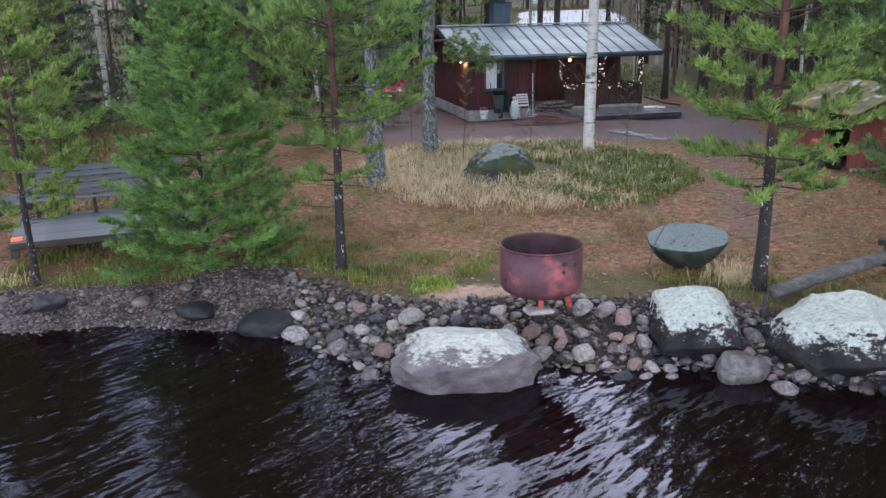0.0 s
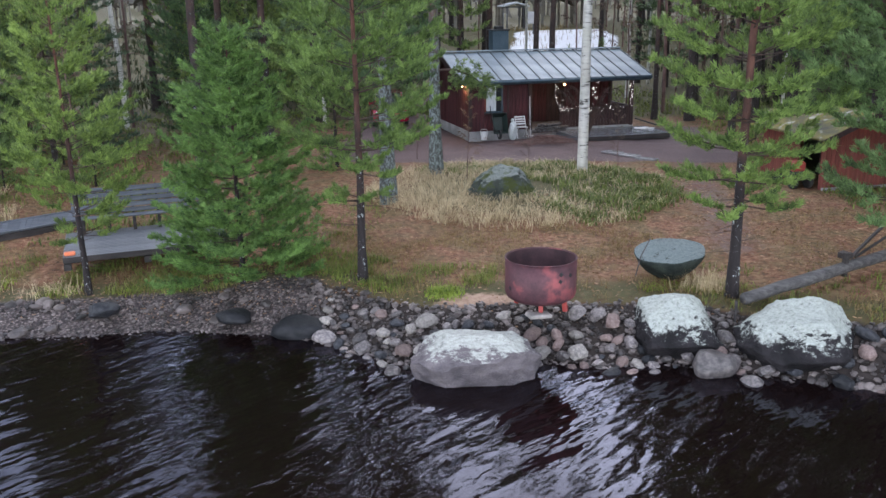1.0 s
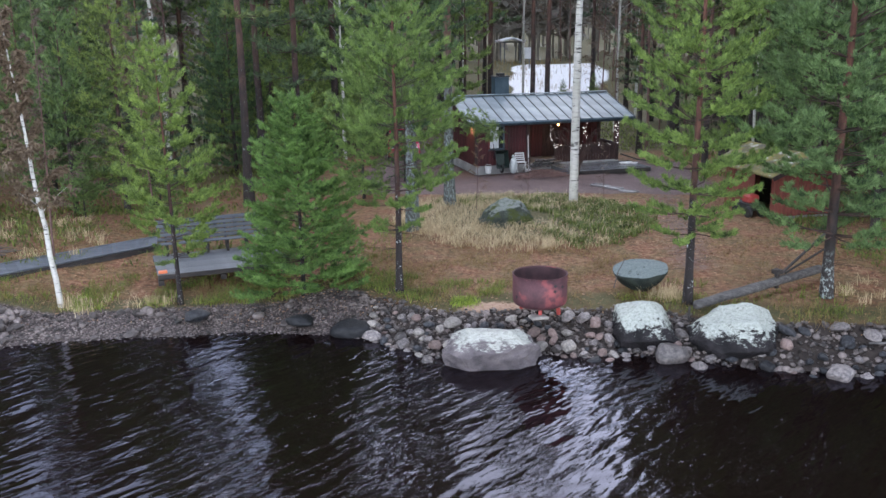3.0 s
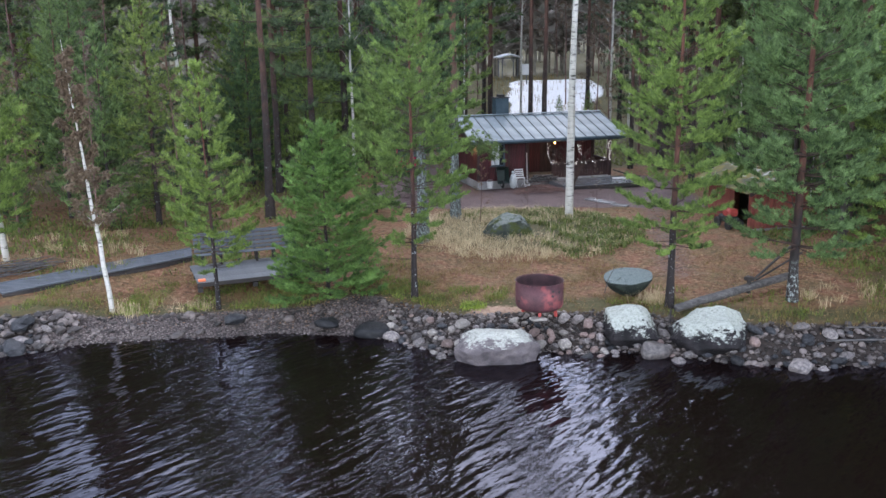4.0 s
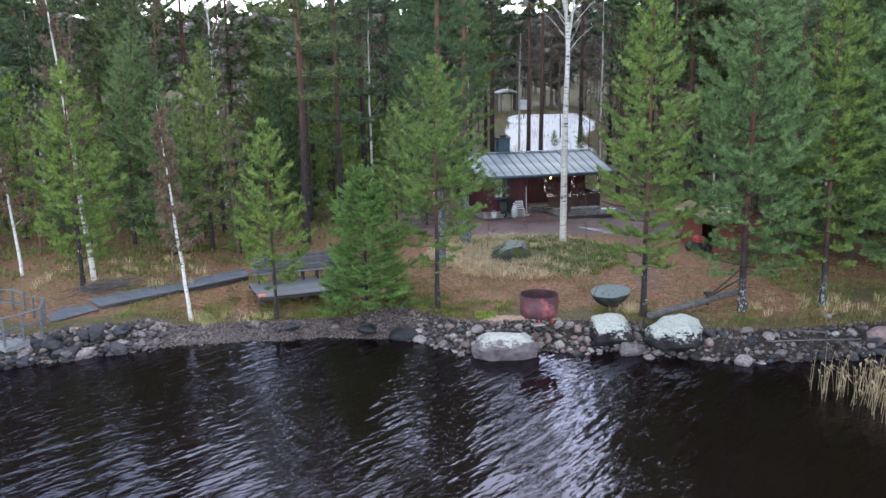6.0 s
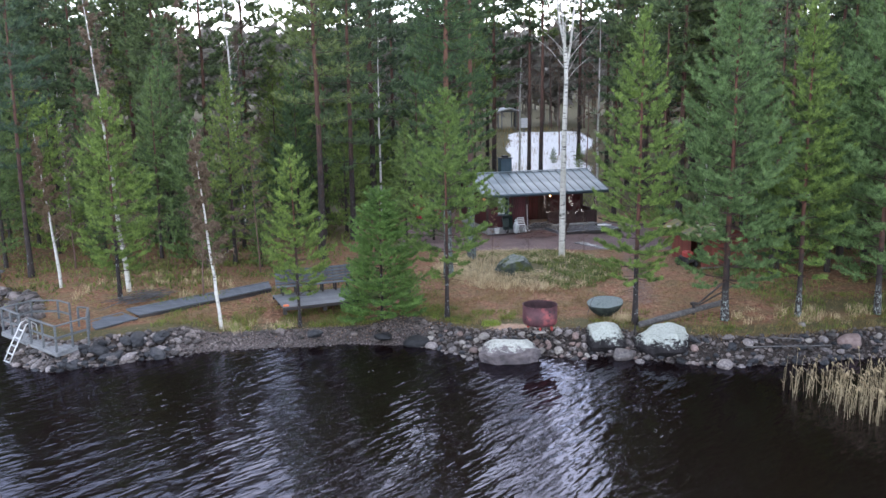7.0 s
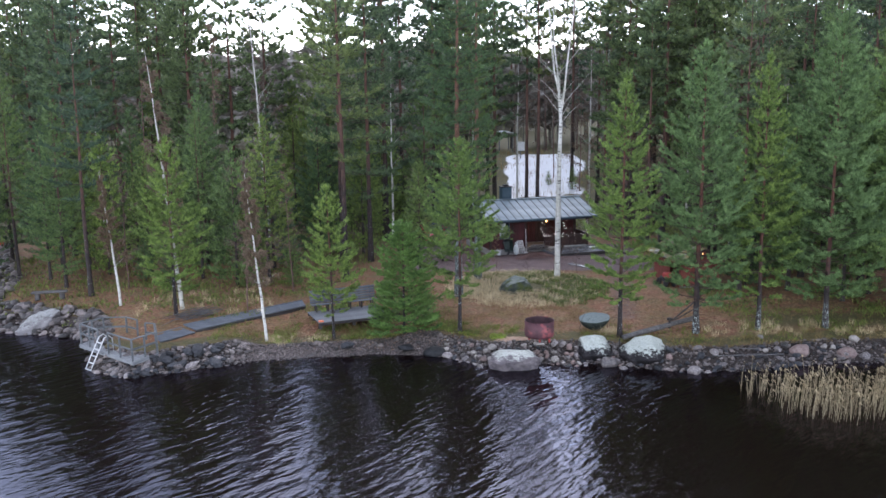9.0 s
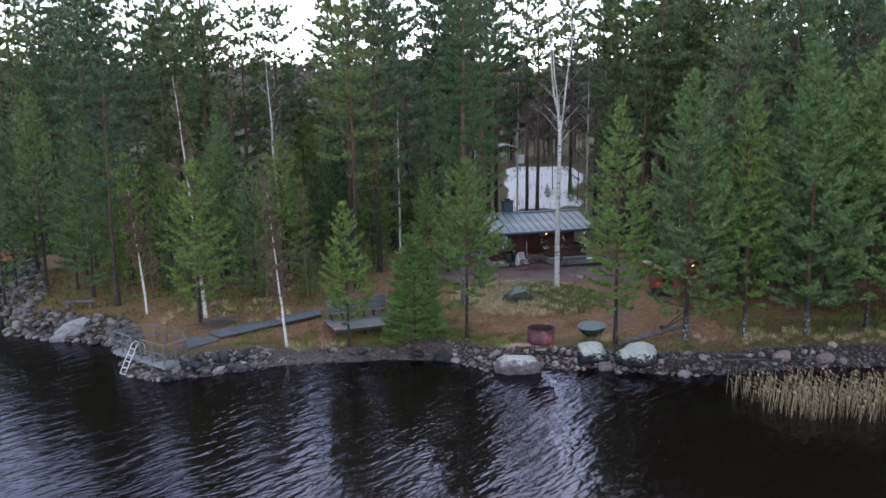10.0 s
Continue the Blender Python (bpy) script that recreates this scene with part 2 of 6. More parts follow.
GROUND, WATER = ground_material(), water_material()
STONE = surface("shore_stone", (0.08, 0.072, 0.073), (0.22, 0.193, 0.185), 4, 50, 0.45, vary="object", amount=0.8, bump=0.3)
STONE_MANY = surface("shore_stone_small", (0.05, 0.042, 0.04), (0.18, 0.149, 0.138), 2, 50, 0.5, vary="island", amount=0.85, bump=0.2)
STONE_PALE = surface("pale_stone", (0.20, 0.185, 0.17), (0.36, 0.325, 0.295), 4, 50, 0.7, vary="object", amount=0.3, bump=0.3)
STONE_PINK = surface("pink_stone", (0.16, 0.11, 0.10), (0.25, 0.185, 0.165), 4, 50, 0.7, vary="object", amount=0.35, bump=0.3)
STONE_DARK = surface("dark_stone", (0.02, 0.022, 0.026), (0.055, 0.056, 0.062), 3, 50, 0.55, vary="object", amount=0.5, bump=0.4, gloss=0.25)
CRUSTED = boulder_material("white_crusted_granite", (0.012, 0.011, 0.012), (0.034, 0.03, 0.033), (0.46, 0.49, 0.445), -0.03)
CRUSTED_HALF = boulder_material("half_crusted_granite", (0.10, 0.088, 0.095), (0.21, 0.182, 0.188), (0.48, 0.49, 0.445), -0.26)
# sides darker than the top: moss, plus weaker light painted in
GREENSTONE = boulder_material("green_lichened_stone", (0.022, 0.03, 0.027), (0.06, 0.075, 0.065), (0.19, 0.235, 0.235), 0.16)
ISLANDSTONE = boulder_material("mossy_boulder", (0.034, 0.044, 0.037), (0.085, 0.10, 0.086), (0.21, 0.235, 0.215), -0.30, (0.05, 0.062, 0.018))
PALE_BOULDER = boulder_material("pale_boulder", (0.17, 0.16, 0.16), (0.30, 0.28, 0.28), (0.36, 0.36, 0.35), -0.15)
PINE_BARK = bark_material("young_pine_bark", (0.022, 0.016, 0.016), (0.155, 0.066, 0.045), 10.0, (0.55, 0.6, 0.6), 0.60)
LOW_LICHEN_BARK = bark_material("pine_bark_with_lichened_foot", (0.03, 0.024, 0.023), (0.155, 0.066, 0.045), 9.0, (0.29, 0.33, 0.32), 0.52, 0.15)
TALL_BARK = bark_material("tall_pine_bark", (0.038, 0.029, 0.027), (0.125, 0.062, 0.044), 15.0, (0.32, 0.38, 0.36), 0.62)
LICHEN_BARK = bark_material("lichened_pine_bark", (0.075, 0.08, 0.075), (0.18, 0.09, 0.06), 14.0, (0.21, 0.25, 0.245), 0.49)
BIRCH = birch_material()
TWIG = surface("twig", (0.04, 0.026, 0.022), (0.10, 0.062, 0.05), 3, 30, 0.9, bump=0.0)
TWIG_BROWN = surface("bare_twig", (0.11, 0.062, 0.055), (0.22, 0.135, 0.118), 3, 30, 0.9, bump=0.0, vary="object", amount=0.3)
NEEDLE_YOUNG = needles("young_pine_needles", (0.028, 0.056, 0.013), (0.265, 0.385, 0.09), 0.15, 0.22, 0.5)
NEEDLE_SHORE = needles("shore_pine_needles", (0.024, 0.053, 0.018), (0.245, 0.375, 0.13), 0.15, 0.22, 0.5)
NEEDLE_SPRUCE = needles("soft_green_needles", (0.022, 0.056, 0.013), (0.20, 0.345, 0.082), 0.15, 0.22, 0.5)
NEEDLE_MID = needles("pine_needles", (0.022, 0.045, 0.016), (0.175, 0.268, 0.083), 0.45, 0.2, 0.6)
NEEDLE_TALL = needles("tall_pine_needles", (0.016, 0.035, 0.017), (0.165, 0.235, 0.10), 0.5, 0.2, 0.6)
# grey-brown of bare far trees, paled further: distance haze is in the colour
NEEDLE_FAR = needles("hazy_far_foliage", (0.10, 0.098, 0.09), (0.25, 0.24, 0.222), 0.2)
GRASS_DRY = needles("dry_grass", (0.34, 0.25, 0.13), (0.80, 0.66, 0.42), 0.1, 0.3)
GRASS_THIN = needles("thin_grass", (0.12, 0.08, 0.03), (0.34, 0.25, 0.11), 0.1, 0.3)
GRASS_BRIGHT = needles("bright_grass", (0.09, 0.14, 0.02), (0.32, 0.42, 0.07), 0.1, 0.3)
GRASS_GREEN = needles("green_grass", (0.05, 0.075, 0.015), (0.25, 0.30, 0.065), 0.1, 0.3)
SHRUB = needles("low_shrub_leaves", (0.04, 0.06, 0.016), (0.20, 0.245, 0.06), 0.1, 0.2)
BROWN_LEAF = needles("dead_brown_leaves", (0.09, 0.062, 0.042), (0.18, 0.14, 0.10), 0.3, 0.2)
# darker copy of the shrub leaves: the wood's shade is put into the colour
SHRUB_SHADED = needles("shaded_undergrowth", (0.016, 0.026, 0.012), (0.06, 0.075, 0.03), 0.1, 0.15)
REED = needles("dry_reed", (0.15, 0.105, 0.055), (0.52, 0.42, 0.255), 0.1, 0.2)
LITTER = needles("fallen_leaves", (0.15, 0.075, 0.04), (0.42, 0.26, 0.15), 0.1, 0.1)
RUST = surface("rusty_steel", (0.055, 0.022, 0.028), (0.14, 0.052, 0.062), 2.6, 22, 0.6, metal=0.1, bump=0.4, depth=0.006, contrast=(0.3, 0.7), spot=((0.28, 0.068, 0.07), 2.0, 0.55))
SOOT = surface("sooty_steel", (0.04, 0.02, 0.023), (0.095, 0.045, 0.05), 3, 30, 0.8, bump=0.2, depth=0.003)
RED_PAINT = surface("red_paint", (0.34, 0.04, 0.035), (0.44, 0.07, 0.06), 6, 60, 0.5)
GREY_WOOD = surface("weathered_grey_wood", (0.11, 0.12, 0.135), (0.20, 0.21, 0.225), 1.5, 30, 0.6, stretch=(1, 9, 9), vary="object", amount=0.18, depth=0.004)
BENCH_WOOD = surface("dark_grey_wood", (0.08, 0.092, 0.11), (0.15, 0.165, 0.19), 1.5, 30, 0.7, stretch=(1, 9, 9), vary="object", amount=0.12, depth=0.004)
GREY_DECK = surface("pale_grey_deck", (0.16, 0.17, 0.18), (0.26, 0.268, 0.275), 2, 30, 0.6, stretch=(1, 6, 6), vary="object", amount=0.15)
GREY_RAIL = surface("weathered_grey_rail", (0.085, 0.095, 0.102), (0.15, 0.16, 0.168), 2, 30, 0.55, stretch=(1, 6, 6), vary="object", amount=0.12)
WET_DECK = surface("wet_grey_deck", (0.11, 0.12, 0.135), (0.20, 0.21, 0.225), 1.5, 30, 0.22, stretch=(1, 9, 9), vary="object", amount=0.18, depth=0.004, gloss=0.6)
DARK_WOOD = surface("tarred_wood", (0.025, 0.022, 0.022), (0.06, 0.05, 0.048), 2, 30, 0.7, stretch=(1, 6, 6))
LOG_WOOD = surface("old_log", (0.07, 0.066, 0.066), (0.17, 0.16, 0.158), 2, 25, 0.85, stretch=(1, 7, 7), bump=0.6, depth=0.02)
RED_BOARD = surface("dark_red_board", (0.04, 0.010, 0.013), (0.085, 0.02, 0.024), 1.2, 30, 0.75, stretch=(7, 7, 1), vary="object", amount=0.25)
RED_SHED = surface("red_ochre_board", (0.15, 0.04, 0.03), (0.23, 0.065, 0.05), 1.2, 30, 0.8, stretch=(7, 7, 1), vary="object", amount=0.15)
BROWN_WOOD = surface("dark_brown_wood", (0.025, 0.013, 0.013), (0.06, 0.03, 0.028), 1.5, 30, 0.7, stretch=(5, 5, 1), vary="object", amount=0.2)
ROOF_METAL = surface("grey_roof_sheet", (0.17, 0.215, 0.245), (0.30, 0.355, 0.38), 1.1, 20, 0.5, metal=0.0, bump=0.05, vary="object", amount=0.06, gloss=0.5)
ROOF_SEAM = surface("roof_seam_metal", (0.10, 0.12, 0.13), (0.17, 0.19, 0.20), 2, 20, 0.5, metal=0.4, bump=0.0)
SHEET_BLUE = surface("blue_grey_sheet", (0.05, 0.085, 0.11), (0.08, 0.12, 0.15), 2, 20, 0.45, metal=0.3)
CONCRETE = surface("concrete", (0.26, 0.26, 0.265), (0.40, 0.40, 0.40), 2, 40, 0.8)
WET_SLAB = surface("wet_pale_slab", (0.24, 0.23, 0.235), (0.36, 0.345, 0.345), 3, 40, 0.2, bump=0.1, gloss=0.6)
WHITE = surface("white_paint", (0.68, 0.69, 0.70), (0.80, 0.80, 0.80), 2, 40, 0.5, bump=0.05)
WHITE_SNOW = surface("wet_snow", (0.74, 0.76, 0.79), (0.86, 0.87, 0.9), 2, 30, 0.7, bump=0.4, depth=0.04)
ALU = surface("pale_aluminium", (0.62, 0.63, 0.63), (0.74, 0.74, 0.73), 4, 40, 0.35, metal=0.3, bump=0.0)
CURTAIN = surface("pale_curtain", (0.55, 0.60, 0.62), (0.74, 0.78, 0.79), 3, 20, 0.8, stretch=(8, 8, 1))
MOSS_ROOF = surface("mossy_roofing", (0.10, 0.10, 0.075), (0.26, 0.22, 0.06), 1.6, 20, 0.95, spot=((0.42, 0.42, 0.37), 2.3, 0.55))
CAR_RED = plain("red_car_paint", (0.36, 0.008, 0.05), 0.25)
BOAT_RED = surface("red_boat_paint", (0.50, 0.035, 0.02), (0.62, 0.06, 0.04), 2, 30, 0.45)
BLACK = surface("black_rubber", (0.014, 0.014, 0.015), (0.03, 0.03, 0.032), 6, 40, 0.6)
GLASS = plain("dark_window_glass", (0.02, 0.025, 0.03), 0.05)
GREEN_PLASTIC = surface("dark_green_plastic", (0.015, 0.03, 0.028), (0.03, 0.05, 0.045), 3, 30, 0.45)
ORANGE = plain("orange_plastic", (0.80, 0.22, 0.10), 0.4)
BULB_WARM = plain("warm_bulb", (1.0, 0.8, 0.5), 0.3, glow=(1.0, 0.45, 0.12), power=1.3)
BULB_COLD = plain("string_bulb", (1.0, 1.0, 1.0), 0.3, glow=(1.0, 0.95, 0.85), power=0.9)
HEADLIGHT = plain("headlight_glass", (0.75, 0.78, 0.8), 0.1)


# ---------------------------------------------------------------- mesh helpers
def fast_mesh(name, verts, faces, material, smooth=False):
    """A mesh from an array of vertices and an array of equal-sided faces."""
    verts, faces = np.asarray(verts, np.float32), np.asarray(faces, np.int32)
    me = bpy.data.meshes.new(name)
    sides = faces.shape[1]
    me.vertices.add(len(verts)), me.loops.add(faces.size), me.polygons.add(len(faces))
    me.vertices.foreach_set("co", verts.ravel())
    me.loops.foreach_set("vertex_index", faces.ravel())
    me.polygons.foreach_set("loop_start", np.arange(0, faces.size, sides, dtype=np.int32))
    me.polygons.foreach_set("use_smooth", np.full(len(faces), smooth))
    me.update(calc_edges=True)
    me.materials.append(material)
    return me


def from_bm(name, bm, material, smooth=False):
    me = bpy.data.meshes.new(name)
    bm.to_mesh(me)
    bm.free()
    me.polygons.foreach_set("use_smooth", np.full(len(me.polygons), smooth))
    me.materials.append(material)
    return me


def thing(name, label, category, place=(0, 0, 0), yaw=0.0, group="", kind=""):
    ob = new(name)
    ob.matrix_world = pose(*place, 0, 0, yaw)
    return tagged(ob, label, category, group, kind)


def part(name, mesh, parent, m=None, label=""):
    ob = new(name, mesh)
    ob.parent = parent
    if m is not None:
        ob.matrix_basis = m
    return tagged(ob, label)


BOXES = {}


def box_mesh(name, size, material, bevel=0.012):
    key = (tuple(round(v, 3) for v in size), material.name, bevel)
    if key not in BOXES:
        bm = bmesh.new()
        bmesh.ops.create_cube(bm, size=1.0)
        bmesh.ops.scale(bm, vec=size, verts=bm.verts)
        if bevel:
            bmesh.ops.bevel(bm, geom=bm.edges, offset=min(bevel, min(size) * 0.3), segments=1, affect="EDGES", profile=0.5)
        BOXES[key] = from_bm(name, bm, material)
    return BOXES[key]


def box(name, parent, place, size, material, turn=(0, 0, 0), bevel=0.012, label=""):
    return part(name, box_mesh(name, size, material, bevel), parent, pose(*place, *turn), label)


def beam(name, parent, a, b, wide, thick, material, label="", bevel=0.008):
    """A squared bar from a to b."""
    a, b = Vector(a), Vector(b)
    d = b - a
    q = d.to_track_quat("X", "Z").to_matrix().to_4x4()
    return part(name, box_mesh(name, (d.length, wide, thick), material, bevel), parent, Matrix.Translation((a + b) / 2) @ q, label)


def tube_arrays(pts, radii, n=7, start=0):
    """Rings of n points along a line, closed by cones; quads."""
    pts = np.asarray(pts, float)
    k = len(pts)
    way = np.gradient(pts, axis=0)
    way /= np.linalg.norm(way, axis=1)[:, None] + 1e-9
    side = np.cross(way, np.array([0.31, 0.95, 0.07]))
    bad = np.linalg.norm(side, axis=1) < 0.1
    side[bad] = np.cross(way[bad], np.array([1.0, 0, 0]))
    side /= np.linalg.norm(side, axis=1)[:, None]
    up = np.cross(side, way)
    ang = np.arange(n) * 2 * math.pi / n
    ring = np.cos(ang)[None, :, None] * side[:, None] + np.sin(ang)[None, :, None] * up[:, None]
    v = (pts[:, None] + ring * np.asarray(radii, float)[:, None, None]).reshape(-1, 3)
    i, j = np.meshgrid(np.arange(k - 1), np.arange(n), indexing="ij")
    a, b = i * n + j, i * n + (j + 1) % n
    f = np.stack([a, b, b + n, a + n], -1).reshape(-1, 4) + start
    return v, f


def tubes_mesh(name, lines, material, n=7, smooth=True):
    vs, fs, start = [], [], 0
    for pts, radii in lines:
        v, f = tube_arrays(pts, radii, n, start)
        vs.append(v), fs.append(f)
        start += len(v)
    return fast_mesh(name, np.concatenate(vs), np.concatenate(fs), material, smooth)


def pipe(name, parent, pts, radius, material, n=8, label=""):
    ends = [(np.array(pts[0]), 0.001)] + [(np.array(p), radius) for p in pts] + [(np.array(pts[-1]), 0.001)]
    ends[0] = (ends[0][0] - (ends[2][0] - ends[1][0]) * 0.002, 0.001)
    ends[-1] = (ends[-1][0] + (ends[-2][0] - ends[-3][0]) * 0.002, 0.001)
    return part(name, tubes_mesh(name, [([e[0] for e in ends], [e[1] for e in ends])], material, n), parent, None, label)


# ---------------------------------------------------------------- the lie of the land
SHORE_X = [-90, -60, -40, -35.2, -33.3, -31.3, -29.7, -28, -26.6, -25.3, -23.9, -22.4, -21.3, -19.6, -17.8, -16, -14.4, -12.5, -10.5, -8.8, -7.2, -4.4, -3.4, -2.5, -1.5, 0.3, 1.5, 2.6, 4.2, 6.4, 8.9, 11.3, 13.2, 16, 22, 40, 90]
SHORE_Y = [62, 50, 40, 32, 27.7, 24.8, 21.2, 20.4, 19.9, 19.5, 19.2, 18.4, 17.0, 13.3, 12.4, 13.1, 14.0, 14.5, 14.9, 15.1, 15.45, 15.4, 14.8, 14.1, 13.8, 14.2, 14.0, 14.2, 13.6, 13.0, 13.0, 13.6, 14.0, 14.1, 14.6, 17, 26]


def shore(x):
    return np.interp(x, SHORE_X, SHORE_Y)


def slant(x):
    """How much the shore's slant stretches a distance taken along y."""
    return np.interp(x, [-60, -40, -31, -29.7, -29], [1.6, 2.0, 2.2, 1.6, 1.0])


def inland(x, y):
    return (y - shore(x)) / slant(x)


def smooth(a, b, v):
    s = np.clip((v - a) / (b - a), 0, 1)
    return s * s * (3 - 2 * s)


def lumps(x, y):
    return (np.sin(x * 1.7 + 0.6 * y) + np.sin(1.3 * y - 0.8 * x + 2) + 0.6 * np.sin(3.1 * x + 1.9) * np.sin(2.7 * y + 0.4)) / 2.6


def land(x, y):
    x, y = np.asarray(x, float), np.asarray(y, float)
    d = inland(x, y)
    beach = smooth(-14, -12.5, x) * (1 - smooth(-7, -5, x))
    z = np.where(d < 0, np.maximum(-2.6, d * 0.42 - 0.04), 0.0)
    rise = (1 - beach) * (0.80 * smooth(-0.15, 1.9, d)) + beach * (0.40 * smooth(-0.1, 2.0, d) + 0.30 * smooth(2.0, 6.0, d))
    z = z + np.where(d >= -0.15, rise - 0.04 * (d >= 0), 0) + 0.32 * smooth(1.5, 9, d)
    z += 0.035 * lumps(x, y) * smooth(0.5, 3, d) + 0.10 * lumps(x * 0.3, y * 0.3) * smooth(6, 14, d)
    mound = np.clip(1 - ((x - 0.4) / 4.6) ** 2 - ((y - 24.6) / 4.5) ** 2, 0, 1)
    z += 0.14 * mound ** 0.7
    z += 3.2 * smooth(64, 90, y) + 9 * smooth(95, 320, y) + 22 * smooth(320, 900, y)
    z -= 0.12 * smooth(28, 40, y) * (1 - smooth(5, 12, np.abs(x)))
    return z


def height(x, y):
    return float(land(x, y))


def grid_lines(centre_lo, centre_hi, step, out_lo, out_hi):
    inner = np.arange(centre_lo, centre_hi + step / 2, step)
    def outward(start, end):
        vals, s, v = [], step, start
        while abs(v - start) < abs(end - start):
            s *= 1.16
            v += math.copysign(s, end - start)
            vals.append(v)
        return vals
    return np.array(sorted(outward(centre_lo, out_lo)) + list(inner) + outward(centre_hi, out_hi))


def build_ground():
    xs, ys = grid_lines(-37, 20, 0.2, -1500, 1500), np.unique(np.concatenate([grid_lines(11.5, 38, 0.19, -900, 2200), np.arange(62, 94, 0.55)]))
    gx, gy = np.meshgrid(xs, ys)
    gz = land(gx, gy)
    fine = np.array([[noise.noise((float(x) * 1.9, float(y) * 1.9, 0.3)) for x in xs] for y in ys])
    near = smooth(0.3, 1.5, inland(gx, gy))
    gz = gz + fine * 0.035 * near
    n = len(xs)
    i, j = np.meshgrid(np.arange(len(ys) - 1), np.arange(n - 1), indexing="ij")
    a = (i * n + j).ravel()
    me = fast_mesh("ground", np.stack([gx, gy, gz], -1).reshape(-1, 3), np.stack([a, a + 1, a + n + 1, a + n], -1), GROUND, True)
    x, y = gx.ravel(), gy.ravel()
    d = inland(x, y)
    # gravel: the yard by the cabin, the drive to the car, the track past the mound, the beach
    yard = smooth(28.8, 30.0, y) * (1 - smooth(38, 41, y)) * smooth(-7, -5.5, x) * (1 - smooth(7.5, 10, x))
    drive = np.exp(-(((x + 5.2) / 1.9) ** 2)) * smooth(29, 31, y) * (1 - smooth(52, 56, y))
    path = np.exp(-(((x - 5.6 - 0.12 * (y - 24)) / 1.3) ** 2)) * smooth(16.5, 19, y) * (1 - smooth(31, 33, y)) * 0.5
    beach = smooth(-15, -13.5, x) * (1 - smooth(-4.6, -3.6, x)) * (1 - smooth(1.4, 2.1, d)) * (d > -0.6)
    gravel = np.clip(np.maximum.reduce([yard, drive, path]), 0, 1)
    # moss and grass
    moss = np.clip(smooth(1, 0.2, ((x - 0.4) / 4.6) ** 2 + ((y - 24.6) / 4.5) ** 2), 0, 1) * 0.8
    strip = np.exp(-(((d - 2.0) / 0.9) ** 2)) * 0.75
    woods = smooth(6, 10, d) * smooth(-7, -10, x) * (0.22 + 0.4 * smooth(29, 36, y)) + 0.75 * smooth(9, 12, x) * np.exp(-(((y - 18.3) / 1.6) ** 2)) + 0.95 * smooth(40, 46, y) + 0.5 * smooth(10, 13, x) * smooth(27, 30, y)
    moss = np.clip(np.maximum.reduce([moss, strip, woods]), 0, 1)
    sand = np.exp(-(((x + 0.75) / 1.0) ** 2 + ((y - 15.45) / 0.55) ** 2) ** 1.5) * 0.95
    sand = np.maximum(sand, 0.4 * np.exp(-(((x + 10.95 - 0.12 * (y - 16.5) - 0.12 * np.sin(2.4 * y)) / 0.36) ** 2)) * smooth(15.6, 16.4, y) * (1 - smooth(18.6, 19.6, y)))
    mud = np.maximum(smooth(0.35, -0.1, d), 0.9 * smooth(1.75, 1.25, d) * np.maximum(smooth(-6, -4.5, x), smooth(-13, -14.5, x)))
    snow = smooth(66, 69, y + 1.5 * lumps(x * 0.8, y * 0.3)) * (1 - smooth(86, 89, y + 1.6 * lumps(x * 0.45, y * 0.15))) * smooth(0.6, 2.0, x - 0.03 * (y - 70) + 0.45 * lumps(x * 0.5, y * 0.8)) * (1 - smooth(8.0, 10.5, x - 0.1 * (y - 70) + 1.2 * lumps(x * 0.7, y * 0.5)))
    one = np.ones_like(x)
    for layer, rgb in (("zone", (gravel, moss, sand)), ("zone_more", (mud, snow, beach))):
        att = me.color_attributes.new(layer, "FLOAT_COLOR", "POINT")
        att.data.foreach_set("color", np.stack([*rgb, one], -1).astype(np.float32).ravel())
    tagged(new("ground", me), "forest shore ground of leaf litter, moss and gravel", "ground", kind="structure")
    w = 1600.0
    water = fast_mesh("water", [(-w, -w, 0), (w, -w, 0), (w, 60, 0), (-w, 60, 0)], [(0, 1, 2, 3)], WATER)
    tagged(new("water", water), "dark peaty lake water with wind ripples", "water", kind="structure")


build_ground()


# ---------------------------------------------------------------- trees
def needle_mesh(name, places, ways, rng, per, length, width, spread, lift, material, flat=0.0):
    """Tufts of thin pointed needles: one triangle each."""
    p, w = np.repeat(np.asarray(places), per, 0), np.repeat(np.asarray(ways), per, 0)
    n = len(p)
    d = w + rng.normal(0, spread, (n, 3)) + np.array([0, 0, lift])
    d /= np.linalg.norm(d, axis=1)[:, None]
    side = np.cross(d, rng.normal(0, 1 - 0.6 * flat, (n, 3)) + np.array([0, 0, 1.6 * flat]))
    side /= np.linalg.norm(side, axis=1)[:, None]
    size = length * rng.uniform(0.65, 1.25, n)[:, None]
    base = p + rng.normal(0, length * 0.18, (n, 3))
    v = np.stack([base - side * width / 2, base + side * width / 2, base + d * size], 1).reshape(-1, 3)
    return fast_mesh(name, v, np.arange(3 * n).reshape(-1, 3), material)


